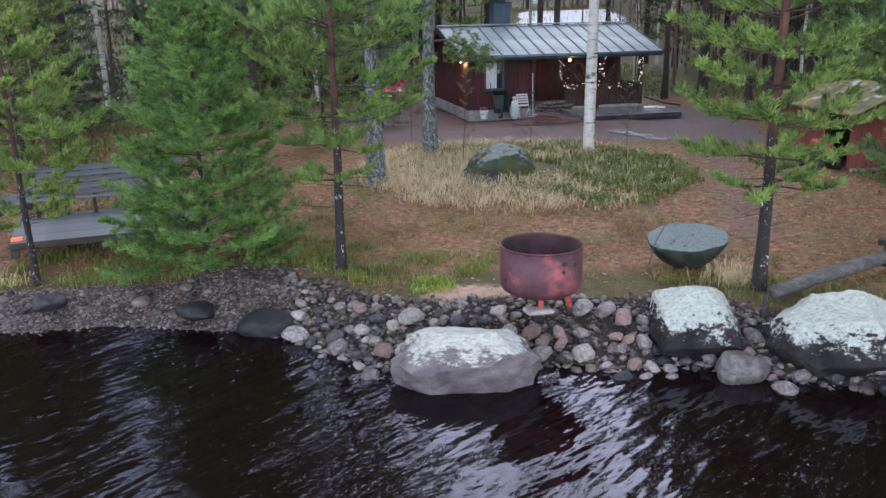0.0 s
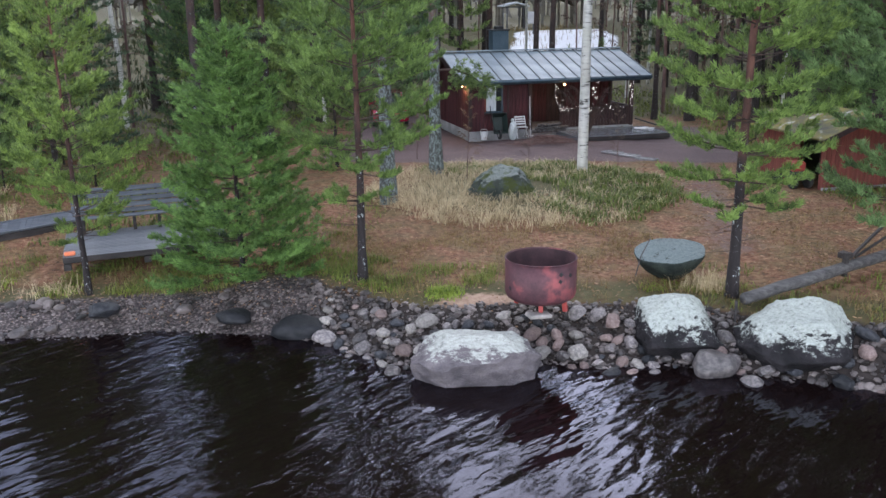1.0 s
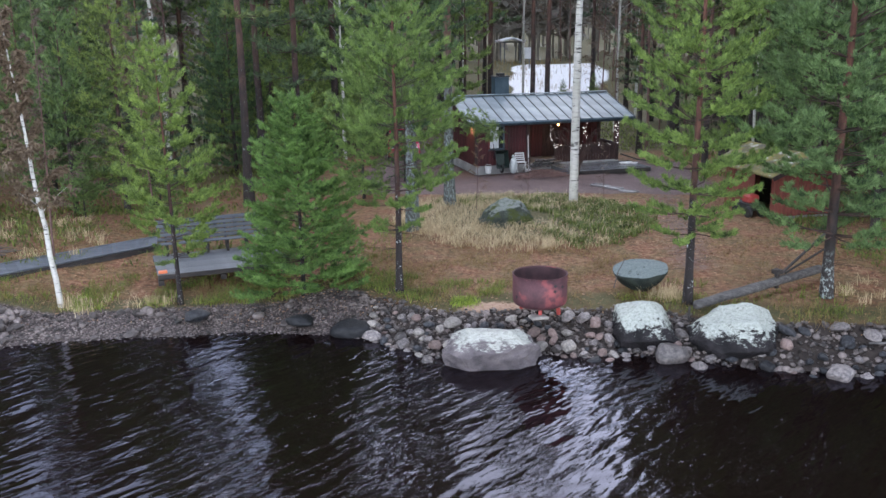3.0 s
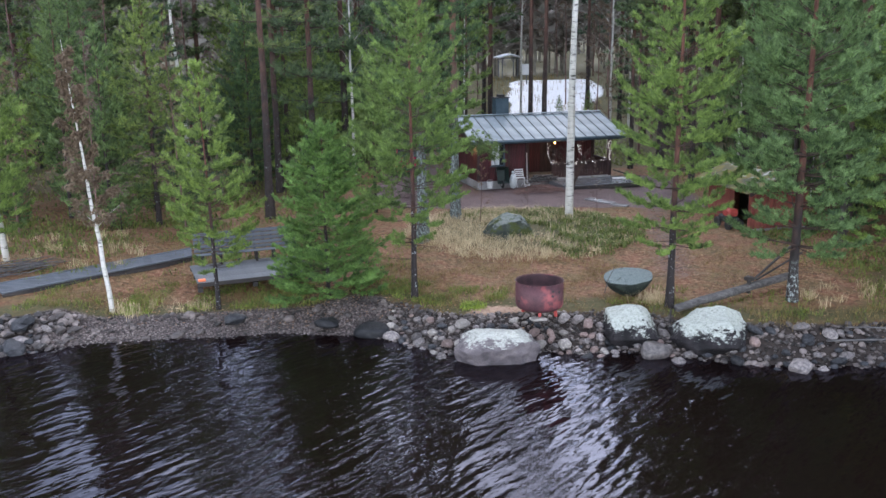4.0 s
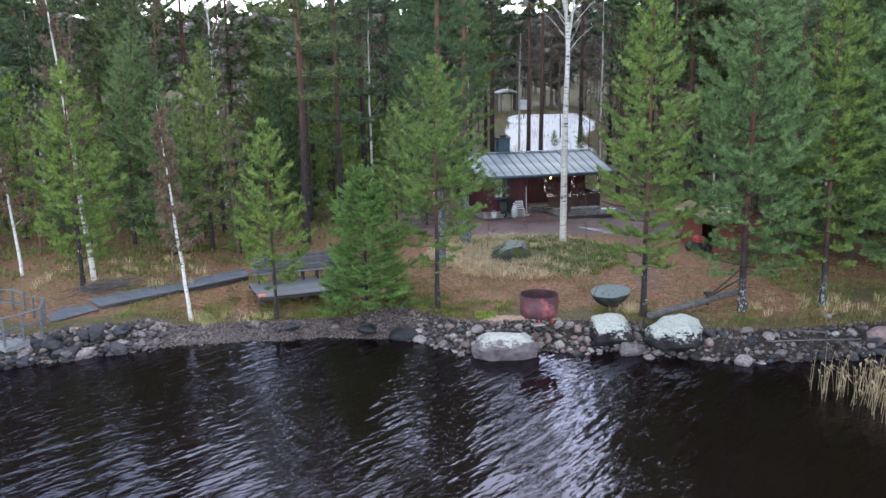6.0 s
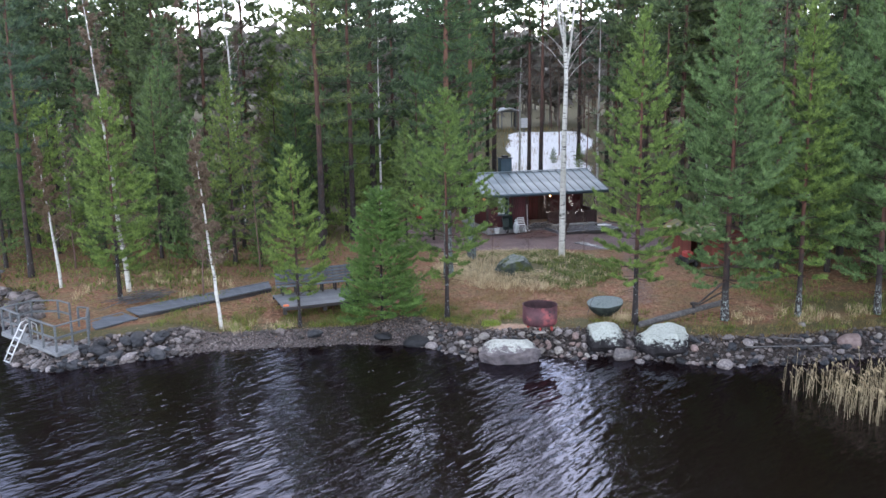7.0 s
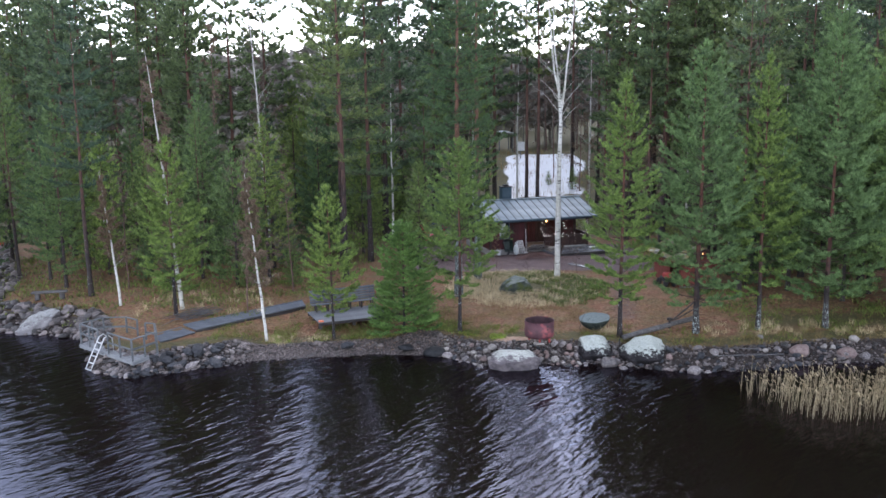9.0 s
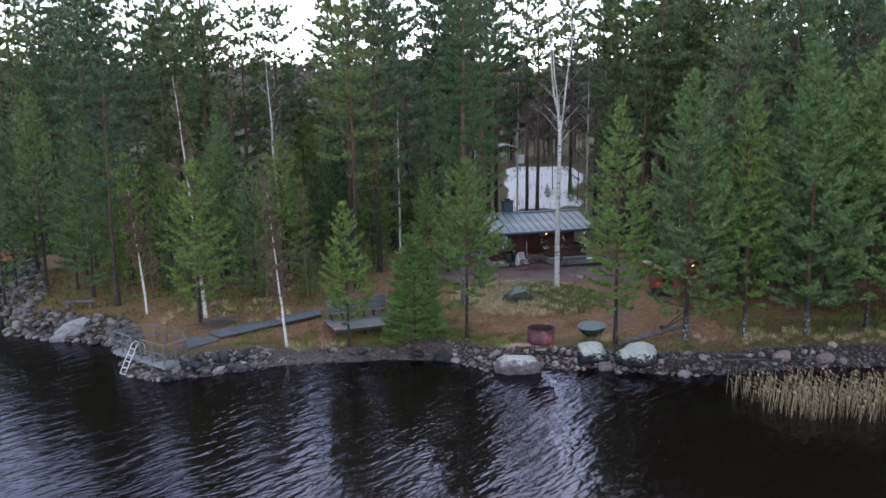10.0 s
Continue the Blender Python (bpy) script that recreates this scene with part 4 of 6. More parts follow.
        kind = rng.choice(["t", "m", "s", "b"], p=[0.47, 0.22, 0.12, 0.19])
        chosen.append((kind, x, y, rng.uniform(1.15, 1.42) * (0.9 if ray < -0.3 else 1.0)))
        spots.append((x, y))
    # old pines closing the skyline beside the clearing
    chosen += [("g", -0.6, 52, 1.05), ("g", -2.6, 61, 1.12), ("g", -14.5, 49, 1.0), ("g", -6.2, 61, 1.1)]
    for n, (kind, x, y, s) in enumerate(chosen):
        if kind == "y" and s < 0.45 and x < -9 and n % 3:
            continue
        kinds, name, lab = {"t": (tall_kinds, "tall_pine", lab_t), "m": (mid_kinds, "pine", lab_m), "s": (spruce_kinds, "spruce", lab_s), "b": (brown_kinds, "bare_tree", lab_b), "g": (big_kinds, "tall_pine", "big old pine with a broad dense dark crown"), "h": (tall_far[3:], "tall_pine", lab_t), "y": (full_kinds, "young_pine", "bushy young pine with branches down to the ground")}[kind]
        if y > 34:
            kinds = {"h": tall_far[3:], "t": tall_far, "m": mid_far, "s": spruce_far, "b": brown_kinds, "y": full_kinds, "g": big_kinds}[kind]
        stand(name, lab, kinds[n % len(kinds)], (x, y), (n * 77) % 360, s, g)


def build_far_woods():
    """The wood beyond: crowns of loose clumps on stems, past counting."""
    rng = np.random.default_rng(5)
    vs = []
    for _ in range(1200):
        y = 98 + 330 * rng.random() ** 1.5
        x = rng.uniform(-1, 1) * (0.56 * (y + 26) + 30)
        tall, wide = rng.uniform(9, 15), rng.uniform(1.6, 2.7)
        if 0.03 < (x + 3.2) / (y + 26) < 0.15:
            tall *= 0.95
        z0 = height(x, y)
        k = 46
        t = rng.random(k) ** 0.8
        a = rng.uniform(0, 6.283, k)
        r = wide * (1.02 - t) * rng.uniform(0.3, 1.1, k)
        c = np.column_stack([x + r * np.cos(a), y + r * np.sin(a), z0 + tall * (0.25 + 0.75 * t)])
        for _ in range(2):
            d1, d2 = rng.normal(0, 0.75, (k, 3)), rng.normal(0, 0.75, (k, 3))
            d1[:, 2] *= 0.5
            vs.append(np.stack([c - d1, c + d1, c + d2], 1).reshape(-1, 3))
        vs.append(np.array([[x - 0.15, y, z0], [x + 0.15, y, z0], [x, y, z0 + tall]]))
    v = np.concatenate(vs)
    tagged(new("far_forest", fast_mesh("far_forest", v, np.arange(len(v)).reshape(-1, 3), NEEDLE_FAR)), "distant mixed forest on rising ground, haze in its colour", "forest", kind="stuff")


build_shore_trees()
build_birches()
build_woods()
build_far_woods()


# ---------------------------------------------------------------- stones
def rock_mesh(name, seed, material, detail=2, rough=0.35, squash=1.0, freq=1.2, faces=(), chips=0):
    """A worn stone of unit radius: a ball pushed in and out by noise, with some cut planes."""
    bm = bmesh.new()
    bmesh.ops.create_icosphere(bm, subdivisions=detail, radius=1.0)
    rng = random.Random(seed)
    cuts = [(Vector((rng.gauss(0, 1), rng.gauss(0, 1), rng.gauss(0, 1))).normalized(), rng.uniform(0.62, 0.9)) for _ in range(7)]
    if faces:
        cuts = [(Vector(f[:3]).normalized(), f[3]) for f in faces]
    cuts += [(Vector((rng.gauss(0, 1), rng.gauss(0, 1), rng.gauss(0, 0.8))).normalized(), rng.uniform(0.77, 0.95)) for _ in range(chips)]
    for v in bm.verts:
        p = v.co.copy()
        for n, d in cuts:
            over = p.dot(n) - d
            if over > 0:
                p -= n * over * (0.97 if chips else 0.85)
        p *= 1 + rough * noise.noise(p * freq + Vector((seed * 3.1, 0, 0))) + 0.35 * rough * noise.noise(p * freq * 3 + Vector((0, seed * 1.7, 0)))
        if chips:
            q = p * 5.5 + Vector((seed, 0, 0))
            p *= 1 + 0.034 * noise.noise(q) + 0.02 * noise.noise(q * 2.6) + 0.012 * noise.noise(q * 6.1) + 0.035 * min(0.0, noise.noise(p * 2.7) + 0.1)
        p.z *= squash
        v.co = p
    return from_bm(name, bm, material, detail > 2)


STONE_SHAPES = {m.name: [rock_mesh("stone", s, m, 2, 0.22, squash=0.75) for s in range(5)] for m in (STONE, STONE_PALE, STONE_PINK, STONE_DARK)}


def boulder(name, label, place, size, turn, seed, material, rough=0.3, tilt=(0, 0), freq=1.1, squash=1.0, detail=6, faces=()):
    ob = new(name, rock_mesh(name, seed, material, detail, rough, squash=squash, freq=freq, faces=faces, chips=12 if detail > 4 else 7))
    ob.matrix_world = pose(*place, tilt[0], tilt[1], turn) @ Matrix.Diagonal((*size, 1))
    return tagged(ob, label, "boulder")


def build_boulders():
    boulder("boulder", "low grey boulder with white crusted top in the water", (-0.87, 13.68, 0.20), (1.27, 0.76, 0.70), 3, 3, CRUSTED_HALF, 0.14, (0, 0), faces=((-0.75, -0.15, 0.62, 0.80), (0.72, -0.2, 0.62, 0.84), (0.0, -0.62, 0.78, 0.80), (0.1, -0.95, -0.3, 0.70), (0.75, -0.65, 0.0, 0.76), (-0.7, -0.6, -0.3, 0.78), (0, 0.8, 0.6, 0.8)))
    boulder("boulder", "dark boulder with white crusted top at the waterline", (2.92, 14.85, 0.34), (1.02, 0.82, 0.84), -4, 8, CRUSTED, 0.14, (0, 0), faces=((0.83, -0.1, 0.55, 0.60), (-0.97, -0.1, 0.25, 0.76), (0.0, -0.8, 0.6, 0.66), (-0.1, 0, 1, 0.93), (0.05, -0.85, -0.5, 0.72), (0, 0.7, 0.7, 0.7), (0.9, 0.1, -0.3, 0.85)))
    boulder("boulder", "large white crusted boulder with dark wet foot", (4.9, 14.38, 0.34), (1.18, 0.92, 0.86), -6, 6, CRUSTED, 0.14, (0, 0), faces=((-0.1, -0.3, 0.95, 0.84), (0.8, -0.2, 0.55, 0.80), (-0.98, -0.15, 0.15, 0.86), (-0.75, -0.5, -0.45, 0.74), (0.0, -0.9, 0.35, 0.84), (0.1, -0.8, -0.6, 0.76), (0, 0.7, 0.7, 0.75)))
    boulder("boulder", "lichened grey boulder on the grassy mound", (-0.32, 23.3, 1.22), (1.12, 0.78, 0.86), 6, 14, ISLANDSTONE, 0.2, faces=((-0.2, -0.3, 0.93, 0.74), (0.1, -0.95, 0.25, 0.68), (-0.8, -0.5, 0.3, 0.74), (0.85, -0.3, 0.4, 0.8)))
    boulder("boulder", "large pale slanted boulder on the far shore", (-25.3, 20.2, 0.3), (1.3, 0.7, 0.62), 35, 23, PALE_BOULDER, 0.35, (0, -18))
    boulder("boulder", "smooth grey boulder half in the water", (3.35, 13.85, 0.12), (0.42, 0.36, 0.34), 20, 31, STONE, 0.15, detail=3)
    boulder("boulder", "flat dark slab of rock at the waterline", (-4.35, 15.6, 0.12), (0.62, 0.42, 0.30), 10, 33, STONE_DARK, 0.16, detail=3, faces=((0.05, -0.35, 0.93, 0.6), (0, -0.95, 0.2, 0.7), (0.8, -0.4, 0.4, 0.75)))
    boulder("boulder", "grey boulder standing in the shallow water", (6.83, 12.82, 0.05), (0.38, 0.3, 0.24), 40, 35, STONE, 0.25, detail=3)
    boulder("boulder", "rounded pinkish boulder on the stony shore", (11.95, 14.58, 0.30), (0.54, 0.42, 0.42), 20, 37, STONE_PINK, 0.2, detail=3)
    boulder("boulder", "pale pinkish angular boulder at the waterline", (14.03, 14.66, 0.22), (0.50, 0.36, 0.34), 10, 39, STONE_PINK, 0.2, detail=3)
    boulder("boulder", "grey boulder at the waterline", (14.75, 14.48, 0.15), (0.28, 0.24, 0.22), 30, 43, STONE, 0.25, detail=3)
    boulder("boulder", "low grey slab of rock at the waterline", (10.8, 14.2, 0.12), (0.38, 0.28, 0.2), -10, 44, STONE, 0.2, detail=3)
    for k, (x, y, r) in enumerate(((10.3, 14.35, 0.15), (13.12, 14.95, 0.19), (13.52, 14.95, 0.16), (10.4, 15.35, 0.16), (14.65, 15.4, 0.24))):
        boulder("boulder", "small pale stone on the shore stones", (x, y, height(x, y) + 0.5 * r), (r, r * 0.8, r * 0.7), 40 * k, 50 + k, STONE_PALE, 0.2, detail=3)
    boulder("boulder", "dark flat boulder on the gravel beach", (-8.55, 15.85, 0.38), (0.36, 0.28, 0.2), 10, 41, STONE_DARK, 0.25, detail=3)
    boulder("boulder", "dark flat boulder on the gravel beach", (-5.8, 15.75, 0.3), (0.42, 0.3, 0.2), -20, 42, STONE_DARK, 0.25, detail=3)
    # the stone with a sawn, slanting top
    bm = bmesh.new()
    bmesh.ops.create_icosphere(bm, subdivisions=5, radius=1.0)
    for v in bm.verts:
        p = v.co.copy()
        p *= 1 + 0.10 * noise.noise(p * 1.3 + Vector((4, 0, 0)))
        if p.z < 0:
            p.x *= 1 + 0.38 * p.z
            p.y *= 1 + 0.32 * p.z
        p.z = min(p.z, 0.10 + 0.02 * noise.noise(p * 2.5) + 0.12 * p.x * 0.2)
        v.co = p
    ob = new("boulder", from_bm("boulder", bm, GREENSTONE, True))
    ob.matrix_world = pose(3.08, 16.85, 1.34, 9, -2, 4) @ Matrix.Diagonal((0.72, 0.62, 0.60, 1))
    tagged(ob, "grey-green boulder with a flat slanted top", "boulder")
    ob = thing("stick", "thin dry stick leaning on the flat-topped boulder", "stick", (2.35, 16.45, 0.98))
    pipe("stem", ob, [(0, 0, 0), (0.1, 0.05, 0.4), (0.28, 0.1, 0.75)], 0.013, LOG_WOOD, 5)


def build_shore_stones():
    rng = random.Random(3)
    bank = thing("shore_stones", "band of rounded stones piled along the waterline", "stones", kind="structure")
    dark_names = [STONE.name] * 3 + [STONE_DARK.name] * 5
    names = ([STONE.name] * 9 + [STONE_DARK.name] * 4 + [STONE_PALE.name] * 4 + [STONE_PINK.name] * 4)
    shapes = lambda x: STONE_SHAPES[rng.choice(dark_names if x < -13 or x > 6 else names)][rng.randrange(5)]
    taken = []

    def lay(x, y, r, lift=0.5):
        if any((x - a) ** 2 + (y - b) ** 2 < (0.72 * (r + c)) ** 2 for a, b, c in taken):
            return False
        taken.append((x, y, r))
        m = pose(x, y, height(x, y) + r * lift, rng.uniform(-25, 25), rng.uniform(-25, 25), rng.uniform(0, 360))
        part("stone", shapes(x), bank, m @ Matrix.Diagonal((r * rng.uniform(0.85, 1.3), r * rng.uniform(0.75, 1.0), r * rng.uniform(0.7, 1.0), 1)))
        return True

    made = tries = 0
    while made < 300 and tries < 9000:
        tries += 1
        pick = rng.random()
        if pick < 0.62:
            x, d, r = rng.uniform(-3.9, 3.9), rng.uniform(-0.35, 1.15), rng.choice((0.09, 0.11, 0.13, 0.15, 0.18, 0.22))
        elif pick < 0.82:
            x, d, r = rng.uniform(-18.8, -13.6), rng.uniform(-0.25, 1.1), rng.choice((0.08, 0.1, 0.14, 0.2))
        else:
            x, d, r = rng.uniform(4.2, 14), rng.uniform(-0.2, 1.3), rng.choice((0.09, 0.12, 0.15, 0.2))
        made += lay(x, shore(x) + d, r)
    angular = [rock_mesh("slab", 200 + s, m, 2, 0.18, squash=0.8, chips=9) for s, m in enumerate((STONE_DARK, STONE_DARK, STONE_DARK, STONE))]
    for _ in range(34):
        x, d = rng.uniform(-18.6, -14.2), rng.uniform(-0.1, 1.3)
        r = rng.uniform(0.2, 0.4) if x > -16.6 else rng.uniform(0.14, 0.24)
        m = pose(x, shore(x) + d, height(x, shore(x) + d) + 0.35 * r, rng.uniform(-30, 30), rng.uniform(-30, 30), rng.uniform(0, 360))
        part("slab", angular[rng.randrange(4)], bank, m @ Matrix.Diagonal((r * 1.3, r * 0.9, r * 0.75, 1)))
    # smaller and farther ones, past counting
    base = [rock_mesh("stone_form", 100 + s, STONE_MANY, 2, 0.22, squash=0.75) for s in range(6)] + [rock_mesh("stone_form", 120 + s, STONE_MANY, 1, 0.25, squash=0.75) for s in range(4)]
    forms = []
    for me in base:
        co = np.empty(len(me.vertices) * 3, np.float32)
        me.vertices.foreach_get("co", co)
        ix = np.empty(len(me.loops), np.int32)
        me.loops.foreach_get("vertex_index", ix)
        forms.append((co.reshape(-1, 3), ix.reshape(-1, 3)))
    r = np.random.default_rng(9)
    vs, fs, start = [], [], 0
    wanted = [(2400, -4.6, 4.0, -0.3, 1.5, 0.03, 0.10), (2400, 4.0, 20, -0.25, 1.5, 0.025, 0.11), (2200, -14.5, -4.5, -0.25, 1.6, 0.018, 0.05), (700, -19.6, -13, -0.2, 1.5, 0.05, 0.16), (1000, -42, -19.8, -0.25, 2.4, 0.08, 0.34), (160, 20, 40, -0.2, 1.4, 0.10, 0.3), (260, -14, -4, 0.2, 1.6, 0.03, 0.09), (42, -14, -4, 0.3, 1.5, 0.09, 0.2), (1500, -4.6, 4.0, -0.2, 1.6, 0.018, 0.045)]
    for count, x0, x1, d0, d1, s0, s1 in wanted:
        for _ in range(count):
            x = r.uniform(x0, x1)
            y = shore(x) + r.uniform(d0, d1) * slant(x)
            s = s0 + (s1 - s0) * r.random() ** 1.8
            co, f = forms[r.integers(6) if s > 0.1 else 6 + r.integers(4)]
            turn = np.array(Euler((r.uniform(-0.4, 0.4), r.uniform(-0.4, 0.4), r.uniform(0, 6.28))).to_matrix())
            v = (co * (s * r.uniform(0.8, 1.3), s * r.uniform(0.75, 1.1), s * r.uniform(0.6, 1.0))) @ turn.T + (x, y, height(x, y) + 0.3 * s)
            vs.append(v), fs.append(f + start)
            start += len(v)
    tagged(part("small_stones", fast_mesh("small_stones", np.concatenate(vs), np.concatenate(fs), STONE_MANY), bank), "small dark and grey shore stones", kind="stuff")


build_boulders()


# ---------------------------------------------------------------- grass, shrubs, reeds, litter
def blades(name, label, category, spots, rng, per, tall, width, spread, droop, material, clump=0.06):
    """Tufts of bent blades: two triangles and a tip each, as one object."""
    p = np.repeat(np.array([(x, y, land(x, y)) for x, y in spots]), per, 0)
    n = len(p)
    p[:, :2] += rng.normal(0, clump, (n, 2))
    a = rng.uniform(0, 2 * math.pi, n)
    out = np.column_stack([np.cos(a), np.sin(a), np.zeros(n)])
    side = np.column_stack([-np.sin(a), np.cos(a), np.zeros(n)]) * width / 2
    l = (tall * rng.uniform(0.45, 1.2, n))[:, None]
    tip_out = (spread * rng.uniform(0.2, 1.3, n))[:, None]
    mid = p + out * l * tip_out * 0.35 + np.array([0, 0, 0.62]) * l
    tip = p + out * l * tip_out + np.array([0, 0, 1.0]) * l * (1 - droop * rng.random(n)[:, None])
    v = np.stack([p - side, p + side, mid + side * 0.8, mid - side * 0.8, tip], 1).reshape(-1, 3)
    i = np.arange(n)[:, None] * 5
    f = np.concatenate([i + [0, 1, 2], i + [0, 2, 3], i + [3, 2, 4]])
    return tagged(new(name, fast_mesh(name, v, f, material)), label, category, kind="stuff")


def build_growth():
    rng = np.random.default_rng(17)
    pick = lambda n, x0, x1, y0, y1: np.column_stack([rng.uniform(x0, x1, n), rng.uniform(y0, y1, n)])

    def ring(n, keep):
        s = pick(n, -4.6, 5.2, 19.8, 29.2)
        e = ((s[:, 0] - 0.4) / 4.5) ** 2 + ((s[:, 1] - 24.6) / 4.4) ** 2
        return s[(e < 1) & keep(s[:, 0], s[:, 1], e)]

    def band(n, x0, x1, d0, d1):
        s = pick(n, x0, x1, 0, 1)
        s[:, 1] = shore(s[:, 0]) + d0 + (d1 - d0) * s[:, 1]
        return s

    off_track = lambda s: s[(np.abs(s[:, 0] + 10.95 - 0.12 * (s[:, 1] - 16.5)) > 0.5) | (s[:, 1] > 19)]
    off_sand = lambda s: s[(((s[:, 0] + 0.3) / 1.9) ** 2 + ((s[:, 1] - 15.4) / 1.0) ** 2) > 1]
    dry = np.concatenate([ring(1700, lambda x, y, e: (x + np.sin(3.1 * x + 2.3 * y) + rng.normal(0, 0.8, len(x)) < 1.5) & (e > 0.1)), ring(700, lambda x, y, e: (e > 0.65) & (x < 3.2)), ring(150, lambda x, y, e: x > 1.0)])
    blades("dry_grass", "tufts of straw-coloured dry grass on the mound", "grass", dry, rng, 10, 0.33, 0.011, 1.7, 0.9, GRASS_DRY, 0.13)
    blades("low_shrubs", "low green berry shrubs on the mound", "shrubs", ring(1900, lambda x, y, e: (x + np.sin(2.7 * x + 1.9 * y + 1) + rng.normal(0, 0.7, len(x)) > 1.6) & (e > 0.05) | (y > 26.7)), rng, 10, 0.22, 0.035, 1.1, 0.5, SHRUB, 0.12)
    edge = np.concatenate([off_sand(band(750, -9, 4.0, 1.6, 2.9)), band(800, 3.9, 20, 1.3, 2.6), band(420, -14.5, -9, 1.9, 3.4), pick(70, 1.9, 4.3, 16.1, 16.7)])
    edge = edge[np.sin(2.1 * edge[:, 0]) + np.sin(3.7 * edge[:, 0] + 2.2 * edge[:, 1]) > rng.normal(0, 0.7, len(edge))]
    blades("dry_grass", "straw-coloured grass along the top of the bank", "grass", off_track(edge), rng, 8, 0.22, 0.008, 1.2, 0.7, GRASS_THIN, 0.10)
    green = np.concatenate([off_sand(band(1500, -10, -0.5, 1.8, 3.6)), band(700, 3.5, 20, 1.5, 4.0), band(600, -15, -9, 1.9, 4.2), pick(900, 10, 22, 16.5, 20), pick(330, -22, -9, 18, 27), pick(300, -8, -3.5, 19.5, 24)])
    green = green[np.sin(1.7 * green[:, 0] + 2) + np.sin(2.9 * green[:, 0] - 2.5 * green[:, 1]) > rng.normal(-0.3, 0.6, len(green))]
    blades("green_grass", "short green grass and moss tufts on the bank", "grass", off_track(green), rng, 8, 0.17, 0.014, 0.9, 0.4, GRASS_GREEN, 0.08)
    under = np.concatenate([pick(220, -31, -14, 21, 27.5), pick(800, -34, -9.5, 26, 46), pick(1100, 9, 34, 28, 48), pick(700, -7, 9, 44, 60)])
    blades("low_shrubs", "low bilberry shrubs on the forest floor", "shrubs", under, rng, 10, 0.24, 0.05, 1.2, 0.5, SHRUB, 0.35)
    lawn = pick(1900, -4.5, 3.5, 17.2, 20.6)
    lawn = np.concatenate([lawn, pick(1800, -16, -5, 19, 24.5), pick(900, 6, 17, 17.5, 22)])
    lawn = lawn[np.sin(1.9 * lawn[:, 0] + 1.1 * lawn[:, 1]) + np.sin(2.6 * lawn[:, 1] - 1.2 * lawn[:, 0]) > -0.4]
    blades("dry_grass", "thin straw-coloured grass on the litter before the mound", "grass", lawn, rng, 5, 0.11, 0.010, 1.4, 0.7, GRASS_THIN, 0.12)
    heath = np.concatenate([pick(800, -24, -7.5, 19, 27), pick(700, 9, 22, 19, 25)])
    heath = heath[np.sin(0.9 * heath[:, 0] + 0.5 * heath[:, 1]) + np.sin(1.7 * heath[:, 1] - 0.8 * heath[:, 0] + 1) > rng.normal(0.5, 0.5, len(heath))]
    blades("low_shrubs", "low bilberry patches among the litter", "shrubs", heath, rng, 11, 0.2, 0.04, 1.2, 0.5, SHRUB, 0.22)
    tall = np.concatenate([pick(9, -12.4, -11.2, 16.0, 17.0), pick(9, -10.9, -9.5, 16.1, 17.1), pick(30, -20, -13, 19, 24), pick(14, 3.2, 4.2, 16, 16.5), pick(50, 8, 20, 15.6, 17.5)])
    blades("dry_grass", "long straw-coloured grass clumps on the bank", "grass", off_track(tall), rng, 26, 0.42, 0.009, 1.1, 0.8, GRASS_DRY, 0.10)
    blades("dry_grass", "brown stems and brush sticking out of the snow", "grass", pick(110, -1, 10, 65, 90), rng, 7, 0.8, 0.03, 0.6, 0.3, GRASS_THIN, 0.4)
    blades("low_shrubs", "undergrowth deep in the wood with forest shade in its colour", "shrubs", np.concatenate([pick(1600, -48, -6, 46, 92), pick(700, 12, 45, 46, 90)]), rng, 10, 0.6, 0.08, 0.9, 0.4, SHRUB_SHADED, 0.5)
    tufts = np.concatenate([pick(70, -4.6, -2.4, 15.9, 16.9), pick(60, -8.6, -7.2, 16.2, 17.2), pick(40, 2.4, 4.6, 16.0, 16.5), pick(190, -12.4, -9.6, 16.1, 17.6), pick(40, -1.8, -1.2, 15.6, 16.2)])
    tufts = tufts[tufts[:, 1] - shore(tufts[:, 0]) > 1.75]
    blades("moss_tufts", "bright green grass tufts on the bank", "grass", off_track(tufts), rng, 12, 0.12, 0.016, 1.1, 0.4, GRASS_BRIGHT, 0.10)
    # reeds in the shallows
    s = pick(1250, 8.05, 20, 6.4, 10.8)
    s = s[(s[:, 1] > 9.9 - 1.6 * np.clip(s[:, 0] - 8.05, 0, 1.6) - 0.2 * np.clip(s[:, 0] - 9.65, 0, 3) + rng.normal(0, 0.25, len(s)))]
    n = len(s)
    lines = []
    vs = []
    for x, y in s:
        h, lx, ly = rng.uniform(0.6, 1.08) + 0.35 * (rng.random() < 0.12), rng.normal(0.05, 0.12), rng.normal(0, 0.10)
        q = np.linspace(0, 1, 4)
        base = np.array([x, y, -0.35])
        lines.append((base + np.column_stack([lx * h * q ** 1.5, ly * h * q ** 1.5, (h + 0.35) * q]), 0.011 * (1 - 0.55 * q)))
        top = lines[-1][0][-1]
        for _ in range(2):
            d, e = rng.normal(0, 0.035, 3) + (0.06, 0, -0.09), rng.normal(0, 0.02, 3)
            vs.append([top - e, top + e, top + d * rng.uniform(0.8, 2.2)])
        for _ in range(2):
            u = rng.uniform(0.3, 0.85)
            b = np.array([np.interp(u, q, lines[-1][0][:, c]) for c in range(3)])
            a = rng.uniform(0, 6.28)
            w = np.array([-math.sin(a), math.cos(a), 0]) * 0.009
